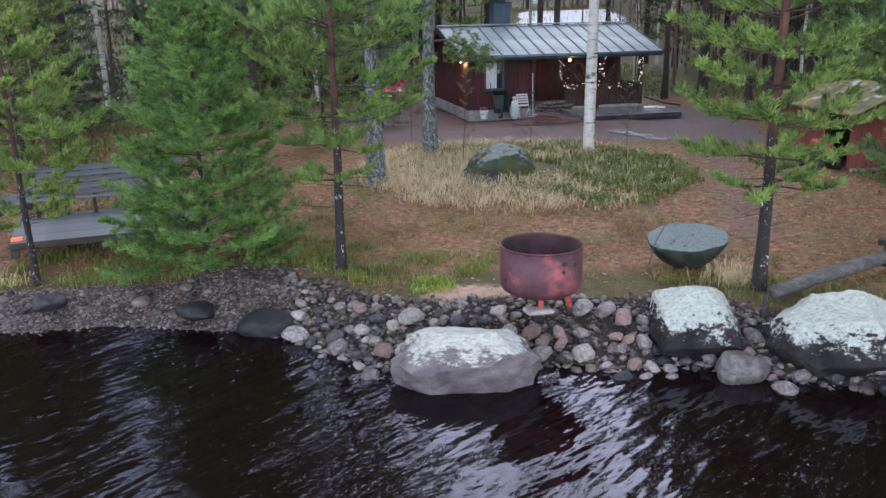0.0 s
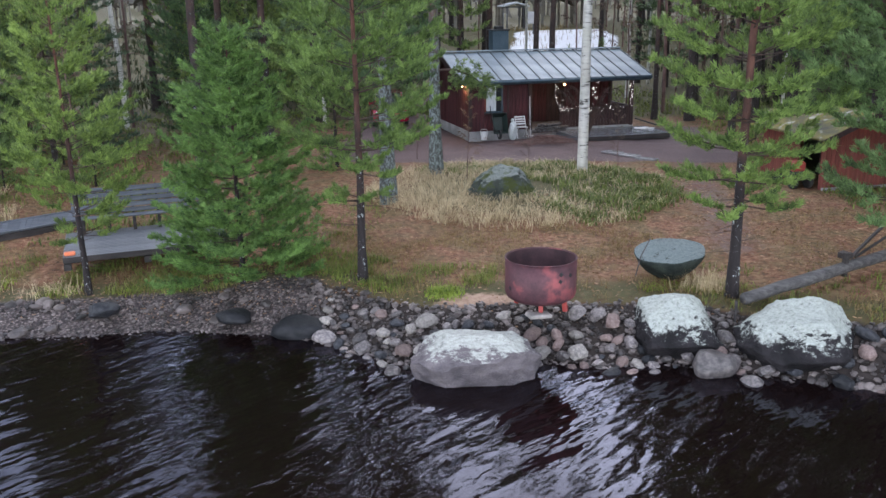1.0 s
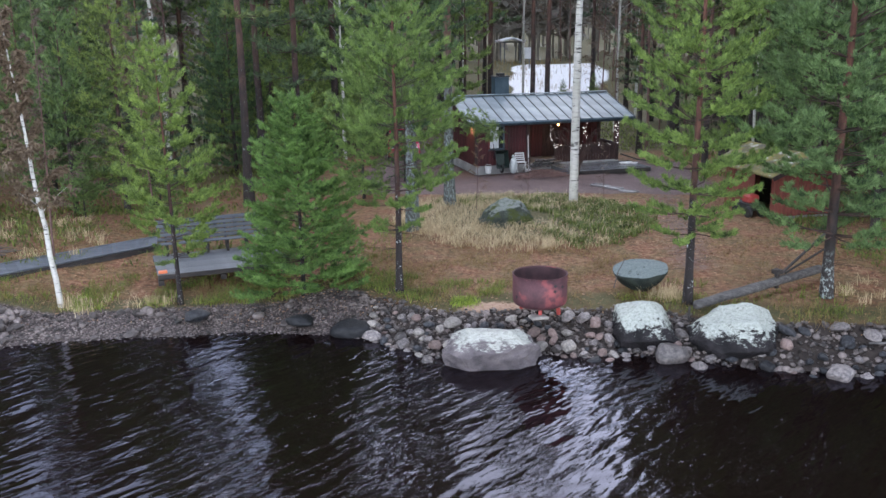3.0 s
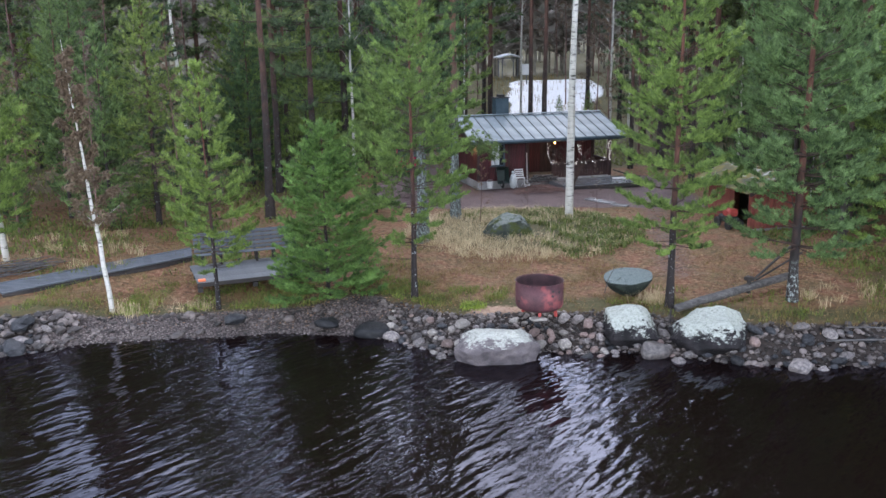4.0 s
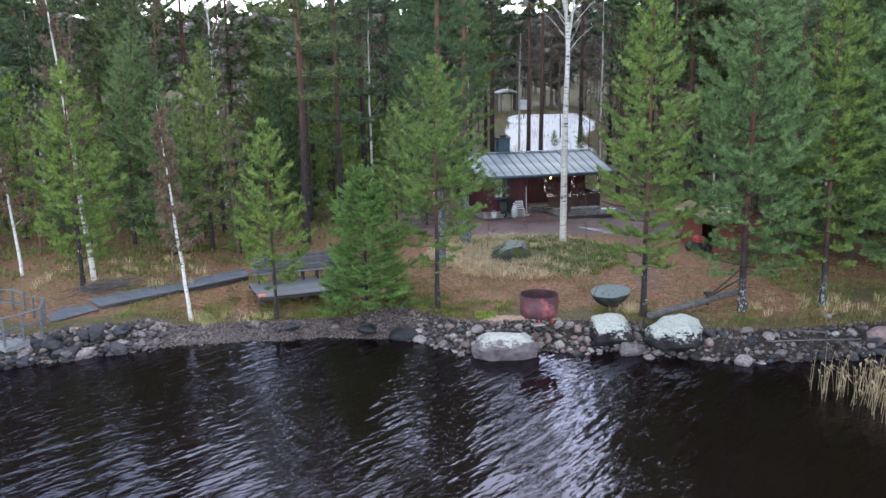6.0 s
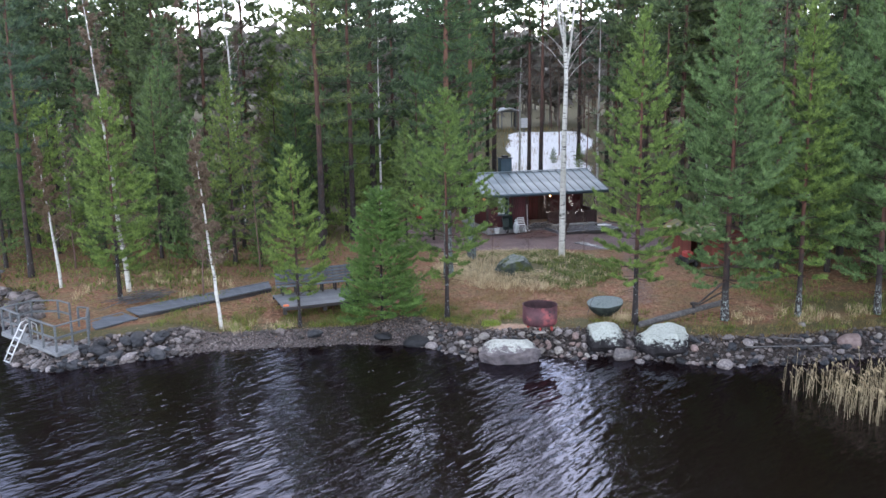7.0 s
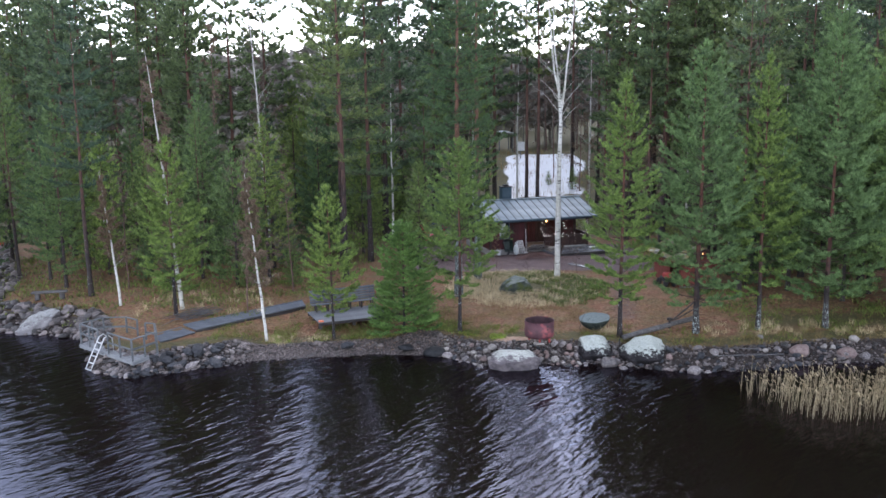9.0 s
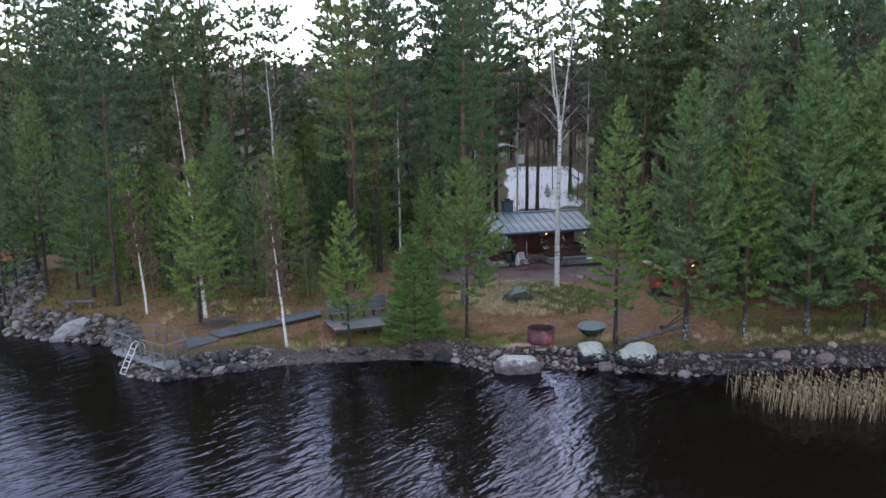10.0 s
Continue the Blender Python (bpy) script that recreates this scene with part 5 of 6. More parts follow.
            vs.append([b - w, b + w, b + np.array([math.cos(a) * 0.16, math.sin(a) * 0.16, rng.uniform(0.05, 0.25)])])
    bed = thing("reed_bed", "bed of dry straw-coloured reeds in the shallows", "reeds", kind="stuff")
    tagged(part("stems", tubes_mesh("stems", lines, REED, 3), bed), kind="stuff")
    v = np.array(vs).reshape(-1, 3)
    tagged(part("plumes", fast_mesh("plumes", v, np.arange(len(v)).reshape(-1, 3), REED), bed), kind="stuff")
    # fallen leaves
    s = np.concatenate([pick(9000, -8, 12, 16, 24), pick(5000, 3.5, 14, 19, 29), pick(2500, -14, -8, 16.5, 24), band(1500, -28, 18, 0.8, 3)])
    p = np.column_stack([s, land(s[:, 0], s[:, 1]) + rng.uniform(0.008, 0.025, len(s))])
    n = len(p)
    a, b = rng.normal(0, 0.024, (n, 3)), rng.normal(0, 0.02, (n, 3))
    a[:, 2] *= 0.35
    b[:, 2] *= 0.35
    v = np.stack([p - a, p + b, p + a, p - b], 1).reshape(-1, 3)
    tagged(new("fallen_leaves", fast_mesh("fallen_leaves", v, np.arange(4 * n).reshape(-1, 4), LITTER)), "scattered brown fallen leaves", "leaves", kind="stuff")


build_growth()


# ---------------------------------------------------------------- the fire ring
def build_fire_ring():
    ob = thing("fire_pit", "round rusty steel fire pit with red legs on flat stones", "fire pit", (0.33, 14.85, 1.03))
    r, h, wall = 0.66, 0.66, 0.018
    low = 0.03
    profile = [(r - 0.11, low), (r - 0.03, low + 0.05), (r, low + 0.13), (r, 0.14 + h), (r - wall, 0.14 + h), (r - wall, low + 0.14), (r - 0.05, low + 0.07), (0.0001, low + 0.06)]
    n = 56
    vs = [(q * math.cos(2 * math.pi * k / n), q * math.sin(2 * math.pi * k / n), z) for q, z in [(0.0001, low - 0.01)] + profile for k in range(n)]
    m = len(profile) + 1
    fs = [(i * n + k, i * n + (k + 1) % n, (i + 1) * n + (k + 1) % n, (i + 1) * n + k) for i in range(m - 1) for k in range(n)]
    part("drum", fast_mesh("drum", vs, fs, RUST, True), ob)
    inner = [(r - wall - 0.004, 0.13 + h), (r - wall - 0.004, low + 0.16), (r - 0.06, low + 0.085), (0.001, low + 0.075)]
    vs = [(q * math.cos(2 * math.pi * k / n), q * math.sin(2 * math.pi * k / n), z) for q, z in inner for k in range(n)]
    fs = [(i * n + k, (i + 1) * n + k, (i + 1) * n + (k + 1) % n, i * n + (k + 1) % n) for i in range(3) for k in range(n)]
    part("lining", fast_mesh("lining", vs, fs, SOOT, True), ob, None, "sooty inner face")
    ring = [((r + 0.004) * math.cos(a), (r + 0.004) * math.sin(a), 0.14 + h) for a in np.linspace(0, 2 * math.pi, 49)]
    part("rim", tubes_mesh("rim", [(ring, [0.012] * 49)], RUST, 6), ob)
    for a in (-92, -26, 85, 150):
        c, s = math.cos(radians(a)), math.sin(radians(a))
        beam("leg", ob, (0.46 * c, 0.46 * s, 0.10), (0.50 * c, 0.50 * s, -0.18), 0.08, 0.08, RED_PAINT, "short red leg")
    for a, z in ((-61, 0.50), (-60, 0.63), (-40, 0.58), (-150, 0.30), (118, 0.62)):
        c, s = math.cos(radians(a)), math.sin(radians(a))
        me = box_mesh("vent_hole", (0.07, 0.012, 0.06), BLACK, 0.004)
        part("vent_hole", me, ob, pose((r + 0.001) * c, (r + 0.001) * s, z, 0, 40, a + 90), "dark punched hole")
    slab = thing("flat_stone", "pale flat stone under the leg of the fire pit", "stone", (0.27, 14.27, 0.90))
    box("slab", slab, (0, 0, 0), (0.44, 0.26, 0.07), STONE_PALE, (0, 3, 20), 0.02)


# ---------------------------------------------------------------- log rail
def log_line(a, b, r, bumps, seed):
    rng = np.random.default_rng(seed)
    s = np.linspace(0, 1, 12)[:, None]
    pts = np.array(a) * (1 - s) + np.array(b) * s + rng.normal(0, bumps, (12, 3))
    rad = r * (1 + rng.normal(0, 0.05, 12))
    rad[0] = rad[-1] = 0.005
    pts[0], pts[-1] = pts[1] - (pts[2] - pts[1]) * 0.02, pts[-2] + (pts[-2] - pts[-3]) * 0.02
    return pts, rad


def build_log_rail():
    ob = thing("log_rail", "old grey log lying sloped along the bank on a post", "log")
    part("log", tubes_mesh("log", [log_line((3.75, 14.95, 0.88), (8.45, 17.9, 1.2), 0.122, 0.007, 4)], LOG_WOOD, 10), ob)
    box("post", ob, (6.60, 16.72, 1.14), (0.10, 0.10, 0.50), DARK_WOOD, (0, 0, 30))
    box("clamp", ob, (6.64, 16.86, 1.30), (0.18, 0.24, 0.12), DARK_WOOD, (0, -5, 33))
    beam("brace", ob, (6.75, 16.85, 1.25), (8.5, 18.6, 1.95), 0.06, 0.06, DARK_WOOD)
    beam("brace", ob, (6.9, 17.0, 1.22), (8.7, 18.4, 1.72), 0.05, 0.05, DARK_WOOD)
    box("short_post", ob, (3.95, 14.9, 0.75), (0.05, 0.05, 0.45), DARK_WOOD)
    drift = thing("driftwood", "thin grey driftwood branch on the shore stones", "branch", (9.4, 13.75, 0.42))
    pipe("branch", drift, [(-1.6, 0.05, 0.02), (-0.5, 0, 0.06), (0.6, 0.08, 0.05), (1.5, -0.02, 0.1)], 0.03, LOG_WOOD, 6)
    drift = thing("driftwood", "thin grey driftwood branch on the shore stones", "branch", (9.0, 14.25, 0.62))
    pipe("branch", drift, [(-0.9, 0.1, 0.0), (0.1, 0, 0.04), (0.9, -0.05, 0.0)], 0.025, LOG_WOOD, 6)


# ---------------------------------------------------------------- bench, walkway, dock
def build_bench():
    yaw = 24
    deck = thing("bench_deck", "grey plank deck in front of the bench", "deck", (-10.15, 17.6, 0.98), yaw)
    for k in range(17):
        box("plank", deck, (1.85, 0.07 + k * 0.145, 0), (3.7, 0.135, 0.04), GREY_WOOD)
    for y in (0.1, 1.2, 2.3):
        beam("joist", deck, (0.0, y, -0.085), (3.7, y, -0.085), 0.06, 0.12, DARK_WOOD)
    box("edge_board", deck, (1.85, -0.025, -0.04), (3.7, 0.03, 0.13), DARK_WOOD)
    for x in (0.08, 1.8, 3.6):
        box("footing", deck, (x, 0.1, -0.22), (0.16, 0.16, 0.16), DARK_WOOD)
    lamp = thing("orange_block", "small orange block at the corner of the deck", "marker", (-10.17, 17.72, 1.0), yaw)
    box("block", lamp, (0.12, 0.05, 0.045), (0.24, 0.14, 0.08), ORANGE, bevel=0.02)
    bench = thing("bench", "long grey wooden bench with a wide slatted back", "bench", (-10.95, 19.85, 0.99), yaw)
    wide = 3.5
    for k in range(3):
        box("seat_slat", bench, (wide / 2, -0.28 + k * 0.135, 0.40 - 0.012 * k), (wide, 0.128, 0.04), BENCH_WOOD)
    for k in range(5):
        box("back_slat", bench, (wide / 2, 0.16 + 0.03 * k, 0.46 + 0.133 * k), (wide, 0.035, 0.116), BENCH_WOOD, (-12.7, 0, 0))
    for x in (0.25, 0.85, 1.45, 2.05, 2.65, 3.25):
        box("leg", bench, (x, -0.2, 0.19), (0.08, 0.08, 0.38), DARK_WOOD)
        beam("back_support", bench, (x, 0.12, 0.0), (x, 0.36, 1.05), 0.06, 0.05, DARK_WOOD)
        # short black bars that draw the dark of the gaps between back slats
        for k in range(1, 4):
            box("bolt", bench, (x + 0.3, 0.135 + 0.03 * k, 0.53 + 0.133 * k), (0.10, 0.014, 0.016), BLACK, (-12.7, 0, 0), 0.003)


def planked_way(name, label, near_a, near_b, far_a, far_b, z0, z1, count, side=0.16):
    """A run of cross planks between two edges, on dark side beams."""
    ob = thing(name, label, "walkway")
    a, b, c, d = (Vector((*p, 0)) for p in (near_a, near_b, far_a, far_b))
    for k in range(count):
        s0, s1 = (k + 0.02) / count, (k + 0.98) / count
        quad = [a.lerp(b, s0), a.lerp(b, s1), c.lerp(d, s1), c.lerp(d, s0)]
        zz = [z0 + (z1 - z0) * s for s in (s0, s1, s1, s0)]
        v = [(p.x, p.y, z) for p, z in zip(quad, zz)] + [(p.x, p.y, z - 0.04) for p, z in zip(quad, zz)]
        f = [(0, 1, 2, 3), (7, 6, 5, 4), (0, 4, 5, 1), (1, 5, 6, 2), (2, 6, 7, 3), (3, 7, 4, 0)]
        part("plank", fast_mesh("plank", v, f, BENCH_WOOD), ob)
    for p, q in ((a, b), (c, d)):
        beam("side_beam", ob, (p.x, p.y, z0 - 0.05 - side / 2), (q.x, q.y, z1 - 0.05 - side / 2), 0.07, side, DARK_WOOD)
        beam("edge_board", ob, (p.x, p.y, z0 + 0.012), (q.x, q.y, z1 + 0.012), 0.10, 0.03, BENCH_WOOD)
    for s in (0.06, 0.5, 0.94):
        for p, q in ((a, b), (c, d)):
            w = p.lerp(q, s)
            g = height(w.x, w.y)
            top = z0 + (z1 - z0) * s - 0.06
            if top - g > 0.08:
                box("pile", ob, (w.x, w.y, (top + g) / 2 - 0.1), (0.11, 0.11, top - g + 0.2), DARK_WOOD)
    return ob


def build_dock():
    planked_way("walkway", "grey plank walkway from the bench to the dock", (-15.95, 16.72), (-11.45, 21.0), (-16.85, 17.65), (-11.85, 22.2), 0.95, 1.06, 44, 0.28)
    planked_way("walkway", "lower grey plank ramp onto the dock", (-17.12, 15.2), (-15.93, 16.52), (-17.95, 16.35), (-16.9, 17.42), 0.79, 0.88, 12, 0.22)
    z = 0.62
    corner = [(-17.46, 12.70), (-16.80, 14.02), (-17.45, 15.55), (-18.60, 16.25), (-19.28, 16.78), (-20.40, 16.70), (-21.05, 15.48)]
    dock = thing("dock", "grey wooden swimming dock with railing and open wells between planks", "dock")
    u = Vector((corner[6][0] - corner[0][0], corner[6][1] - corner[0][1])).normalized()
    w = Vector((-u.y, u.x)) * -1
    # planks run along the water side, cut to the outline
    org = Vector(corner[0])
    loc = [((Vector(c) - org).dot(u), (Vector(c) - org).dot(w)) for c in corner]
    lo, hi = min(q for _, q in loc), max(q for _, q in loc)
    steps = int((hi - lo) / 0.15)
    for k in range(steps):
        q = lo + (k + 0.5) * (hi - lo) / steps
        cross = []
        for (x0, y0), (x1, y1) in zip(loc, loc[1:] + loc[:1]):
            if (y0 - q) * (y1 - q) < 0:
                cross.append(x0 + (q - y0) / (y1 - y0) * (x1 - x0))
        if len(cross) == 2 and abs(cross[0] - cross[1]) > 0.2:
            near_end, far_end = min(cross), max(cross)
            if q > 2.15:
                continue
            if 0.85 < q < 1.3:
                near_end = near_end + 0.45 * (far_end - near_end)
            p0, p1 = org + u * near_end + w * q, org + u * far_end + w * q
            beam("plank", dock, (*p0, z), (*p1, z), 0.138, 0.04, GREY_DECK)
    for q in (0.85, 1.3, 2.15):
        p0, p1 = org + u * 0.35 + w * q, org + u * 3.9 + w * q
        beam("joist", dock, (*p0, z - 0.10), (*p1, z - 0.10), 0.06, 0.14, DARK_WOOD)
    for a, b in zip(corner, corner[1:] + corner[:1]):
        beam("edge_beam", dock, (*a, z - 0.09), (*b, z - 0.09), 0.06, 0.14, GREY_DECK)
    for x, y in ((-17.6, 13.1), (-17.1, 14.1), (-18.2, 15.6), (-20.6, 15.6), (-19.4, 14.5), (-19.9, 16.3)):
        g = height(x, y)
        box("pile", dock, (x, y, (z - 0.1 + g) / 2 - 0.15), (0.12, 0.12, max(0.2, z - g + 0.2)), DARK_WOOD)
    runs = [[(-19.05, 13.94), (-17.50, 12.76), (-16.86, 14.02), (-17.45, 15.45), (-17.95, 15.62)], [(-18.55, 16.18), (-19.28, 16.70), (-20.36, 16.62), (-20.98, 15.50), (-19.72, 14.47)]]
    for run in runs:
        for a, b in zip(run, run[1:]):
            beam("top_rail", dock, (*a, z + 0.98), (*b, z + 0.98), 0.10, 0.045, GREY_RAIL)
            beam("mid_rail", dock, (*a, z + 0.52), (*b, z + 0.52), 0.035, 0.09, GREY_RAIL)
        for p in run:
            box("rail_post", dock, (*p, z + 0.46), (0.075, 0.075, 1.0), GREY_RAIL)
        for a, b in zip(run, run[1:]):
            if (Vector(a) - Vector(b)).length > 1.25:
                box("rail_post", dock, ((a[0] + b[0]) / 2, (a[1] + b[1]) / 2, z + 0.46), (0.075, 0.075, 1.0), GREY_RAIL)
    ladder = thing("swimming_ladder", "white metal swimming ladder hooked on the dock", "ladder", (-19.38, 14.2, z), math.degrees(math.atan2(u.y, u.x)))
    for x in (-0.22, 0.22):
        pipe("side_rail", ladder, [(x, -0.35, 0.0), (x, -0.33, 0.62), (x, -0.15, 0.78), (x, 0.05, 0.70), (x, 0.55, -0.15), (x, 0.85, -0.70)], 0.026, ALU)
    for k in range(5):
        s = k / 4
        y, zz = 0.18 + 0.62 * s, 0.48 - 1.10 * s
        box("rung", ladder, (0, y, zz), (0.46, 0.09, 0.03), ALU, (0, 0, 0))


# ---------------------------------------------------------------- the cabin
def build_cabin():
    gz = 1.12
    cabin = thing("cabin", "small dark red log cabin with sheet-metal roof and porch", "cabin", (-1.4, 35.0, gz), 18)
    room, long, deep, wall_top = 2.55, 7.3, 5.2, 2.42
    ridge_y, ridge_z, eave_z = 2.6, 3.24, 2.30
    # footing and floor
    box("foundation", cabin, (room / 2, deep / 2, 0.06), (room + 0.06, deep + 0.06, 0.42), CONCRETE)
    box("porch_floor", cabin, ((room + long) / 2, deep / 2, 0.10), (long - room, deep, 0.30), CONCRETE)

    def boards(start, way, length, top, gap=None, face=(0, 0)):
        count = int(length / 0.148)
        for k in range(count):
            s = (k + 0.5) * length / count
            x, y = start[0] + way[0] * s, start[1] + way[1] * s
            turn = (0, 0, math.degrees(math.atan2(way[1], way[0])))
            spans = [(0.27, top(s))]
            if gap and gap[0] < s < gap[1]:
                spans = [(0.27, gap[2]), (gap[3], top(s))]
            for lo, hi in spans:
                box("board", cabin, (x, y, (lo + hi) / 2), (length / count - 0.008, 0.035 + 0.012 * (k % 2), hi - lo), RED_BOARD, turn, 0.004)

    flat = lambda s: wall_top
    gable = lambda s: wall_top + (ridge_z - eave_z) * (1 - abs(s - ridge_y) / ridge_y) * 0.9
    boards((0, 0), (1, 0), room, flat, (0.62, 1.38, 1.02, 2.12))
    boards((0, 0), (0, 1), deep, gable)
    boards((room, 0), (0, 1), 2.2, flat)
    boards((room, 2.2), (1, 0), long - room, flat, (1.6, 2.5, 0.2, 2.1))
    boards((long, 2.2), (0, 1), deep - 2.2, lambda s: gable(s + 2.2))
    boards((0, deep), (1, 0), long, flat)
    box("inner_wall", cabin, (room / 2, 0.10, 1.32), (room - 0.1, 0.06, 2.1), BROWN_WOOD)
    box("inner_wall", cabin, (0.10, deep / 2, 1.32), (0.06, deep - 0.1, 2.1), BROWN_WOOD)
    for x, y in ((0, 0), (room, 0), (0, deep)):
        box("corner_post", cabin, (x, y, 1.35), (0.14, 0.14, 2.15), BROWN_WOOD)
    # window with pale curtains
    win = box("window", cabin, (1.0, 0.02, 1.57), (0.66, 0.02, 1.0), GLASS)
    for x, paint in ((-0.36, RED_SHED), (0.36, SHEET_BLUE)):
        box("window_frame", win, (x, -0.03, 0), (0.07, 0.05, 1.14), paint)
    for zz in (-0.54, 0.54):
        box("window_frame", win, (0, -0.03, zz), (0.79, 0.05, 0.07), SHEET_BLUE)
    box("curtain", win, (-0.1, -0.014, 0.0), (0.42, 0.006, 0.98), CURTAIN)
    box("sill", win, (0, -0.08, -0.60), (0.86, 0.12, 0.04), BROWN_WOOD)
    box("trim_board", win, (0.62, -0.035, -0.02), (0.10, 0.03, 1.15), BROWN_WOOD)
    door = box("door", cabin, (room + 2.05, 2.2, 1.2), (0.86, 0.05, 1.95), BROWN_WOOD)
    box("door_handle", door, (0.34, -0.05, -0.05), (0.12, 0.03, 0.03), ALU, bevel=0.01)
    # porch posts, rail and boarded parapet
    for x in (room + 0.05, 4.95, 7.2):
        box("porch_post", cabin, (x, 0.05, 1.28), (0.16, 0.16, 2.1), BROWN_WOOD)
    for x in (long - 0.1,):
        box("porch_post", cabin, (x, 2.1, 1.28), (0.14, 0.14, 2.1), BROWN_WOOD)
    box("plate_beam", cabin, (long / 2, 0.05, 2.36), (long + 0.3, 0.16, 0.16), BROWN_WOOD)
    box("plate_beam", cabin, (long - 0.05, deep / 2, 2.36), (0.14, deep, 0.16), BROWN_WOOD)
    for k in range(22):
        x = 4.0 + k * 0.145
        box("rail_board", cabin, (x, 0.03, 0.62), (0.13, 0.03, 0.72), BROWN_WOOD, bevel=0.004)
    box("handrail", cabin, (5.55, 0.03, 1.02), (3.25, 0.12, 0.06), BROWN_WOOD)
    for k in range(13):
        box("rail_board", cabin, (long - 0.05, 0.25 + 0.145 * k, 0.62), (0.03, 0.13, 0.72), BROWN_WOOD, bevel=0.004)
    box("handrail", cabin, (long - 0.05, 1.1, 1.02), (0.12, 2.0, 0.06), BROWN_WOOD)
    # roof
    x0, x1, over = -0.55, 7.78, 0.55
    slope = math.atan2(ridge_z - eave_z, ridge_y + over)
    run = math.hypot(ridge_z - eave_z, ridge_y + over)
    count = 15
    pw = (x1 - x0) / count
    roof = part("roof", box_mesh("roof", (x1 - x0, run, 0.10), BROWN_WOOD, 0.01), cabin, pose((x0 + x1) / 2, ridge_y - math.cos(slope) * run / 2, (ridge_z + eave_z) / 2, math.degrees(slope), 0, 0))
    back = part("roof", box_mesh("roof", (x1 - x0, run, 0.10), BROWN_WOOD, 0.01), cabin, pose((x0 + x1) / 2, ridge_y + math.cos(slope) * run / 2, (ridge_z + eave_z) / 2, -math.degrees(slope), 0, 0))
    for slab in (roof, back):
        for k in range(count):
            box("metal_sheet", slab, (-(x1 - x0) / 2 + (k + 0.5) * pw, 0, 0.062), (pw - 0.004, run + 0.06, 0.014), ROOF_METAL, bevel=0.003)
        for k in range(count + 1):
            box("seam", slab, (-(x1 - x0) / 2 + k * pw, 0, 0.085), (0.036, run + 0.06, 0.05), ROOF_SEAM, bevel=0.004)
    box("fascia", roof, (0, -run / 2 - 0.02, -0.03), (x1 - x0, 0.03, 0.20), SHEET_BLUE)
    for k in (-1, 1):
        box("bargeboard", roof, (k * ((x1 - x0) / 2 + 0.015), 0, -0.03), (0.03, run, 0.22), BROWN_WOOD)
        box("bargeboard", back, (k * ((x1 - x0) / 2 + 0.015), 0, -0.03), (0.03, run, 0.22), BROWN_WOOD)
    box("ridge_cap", cabin, ((x0 + x1) / 2, ridge_y, ridge_z + 0.13), (x1 - x0 + 0.04, 0.24, 0.05), ROOF_METAL)
    pipe("gutter", cabin, [(x0, -over - 0.07, eave_z - 0.02), (x1, -over - 0.07, eave_z - 0.02)], 0.055, SHEET_BLUE)
    chimney = box("chimney", cabin, (2.2, 2.95, 3.7), (0.72, 0.6, 1.0), SHEET_BLUE)
    box("cap", chimney, (0, 0, 0.53), (0.82, 0.7, 0.05), BLACK)
    box("flue", chimney, (0, 0, 0.62), (0.34, 0.34, 0.14), BLACK)
    for name, x, y, zz in (("wall_lamp", 4.05, -0.12, 2.06), ("wall_lamp", -0.12, 0.7, 2.08)):
        m = cabin.matrix_world @ Vector((x, y, zz))
        lamp = thing(name, "lit warm wall lamp under the cabin eave", "lamp", m, 18)
        bm = bmesh.new()
        bmesh.ops.create_uvsphere(bm, u_segments=12, v_segments=8, radius=0.05)
        part("bulb", from_bm("bulb", bm, BULB_WARM, True), lamp)
        box("bracket", lamp, (0, 0.07, 0.11), (0.08, 0.14, 0.03), BLACK)
        light = bpy.data.lights.new("lamp_light", "POINT")
        light.energy, light.color, light.shadow_soft_size = 10, (1.0, 0.62, 0.28), 0.09
        part("lamp_light", light, lamp, pose(0, -0.16, -0.06))
    # string of small lights
    string = thing("string_lights", "string of small white lights along the porch rail", "lights", (-1.4, 35.0, gz), 18, group="porch lights")
    rng = random.Random(2)
    line = [(7.12, -0.06, 2.25 - 0.12 * k) for k in range(10)] + [(7.05 - 0.16 * k, -0.09, 1.03 + 0.07 * math.sin(k * 1.4)) for k in range(20)]
    line2 = [(3.75, -0.06, 2.25 - 0.13 * k) for k in range(8)] + [(3.85 + 0.05 * k, -0.08, 1.15 - 0.04 * k) for k in range(4)]
    line3 = [(5.45 + 0.05 * math.sin(k), -0.08, 2.25 - 0.11 * k) for k in range(9)]
    bulb = bmesh.new()
    bmesh.ops.create_icosphere(bulb, subdivisions=1, radius=0.012)
    bulb_mesh = from_bm("bulb", bulb, BULB_COLD, True)
    for some in (line, line2, line3):
        part("wire", tubes_mesh("wire", [(some, [0.004] * len(some))], BLACK, 4), string)
        for p in some:
            for _ in range(rng.choice((1, 2, 3))):
                part("bulb", bulb_mesh, string, pose(p[0] + rng.uniform(-0.11, 0.11), p[1] - rng.uniform(0, 0.03), p[2] + rng.uniform(-0.11, 0.11)))
    # terrace
    terrace = thing("terrace", "low grey plank terrace before the cabin porch", "terrace", (-1.4, 35.0, gz), 18)
    for k in range(15):
        box("plank", terrace, (5.8, -0.10 - 0.15 * k, 0.15), (4.0, 0.142, 0.035), WET_DECK)
    box("edge_board", terrace, (5.8, -2.30, 0.06), (4.0, 0.035, 0.20), DARK_WOOD)
    box("edge_board", terrace, (7.82, -1.15, 0.06), (0.035, 2.3, 0.20), GREY_WOOD)
    box("edge_board", terrace, (3.78, -1.15, 0.06), (0.035, 2.3, 0.20), GREY_WOOD)
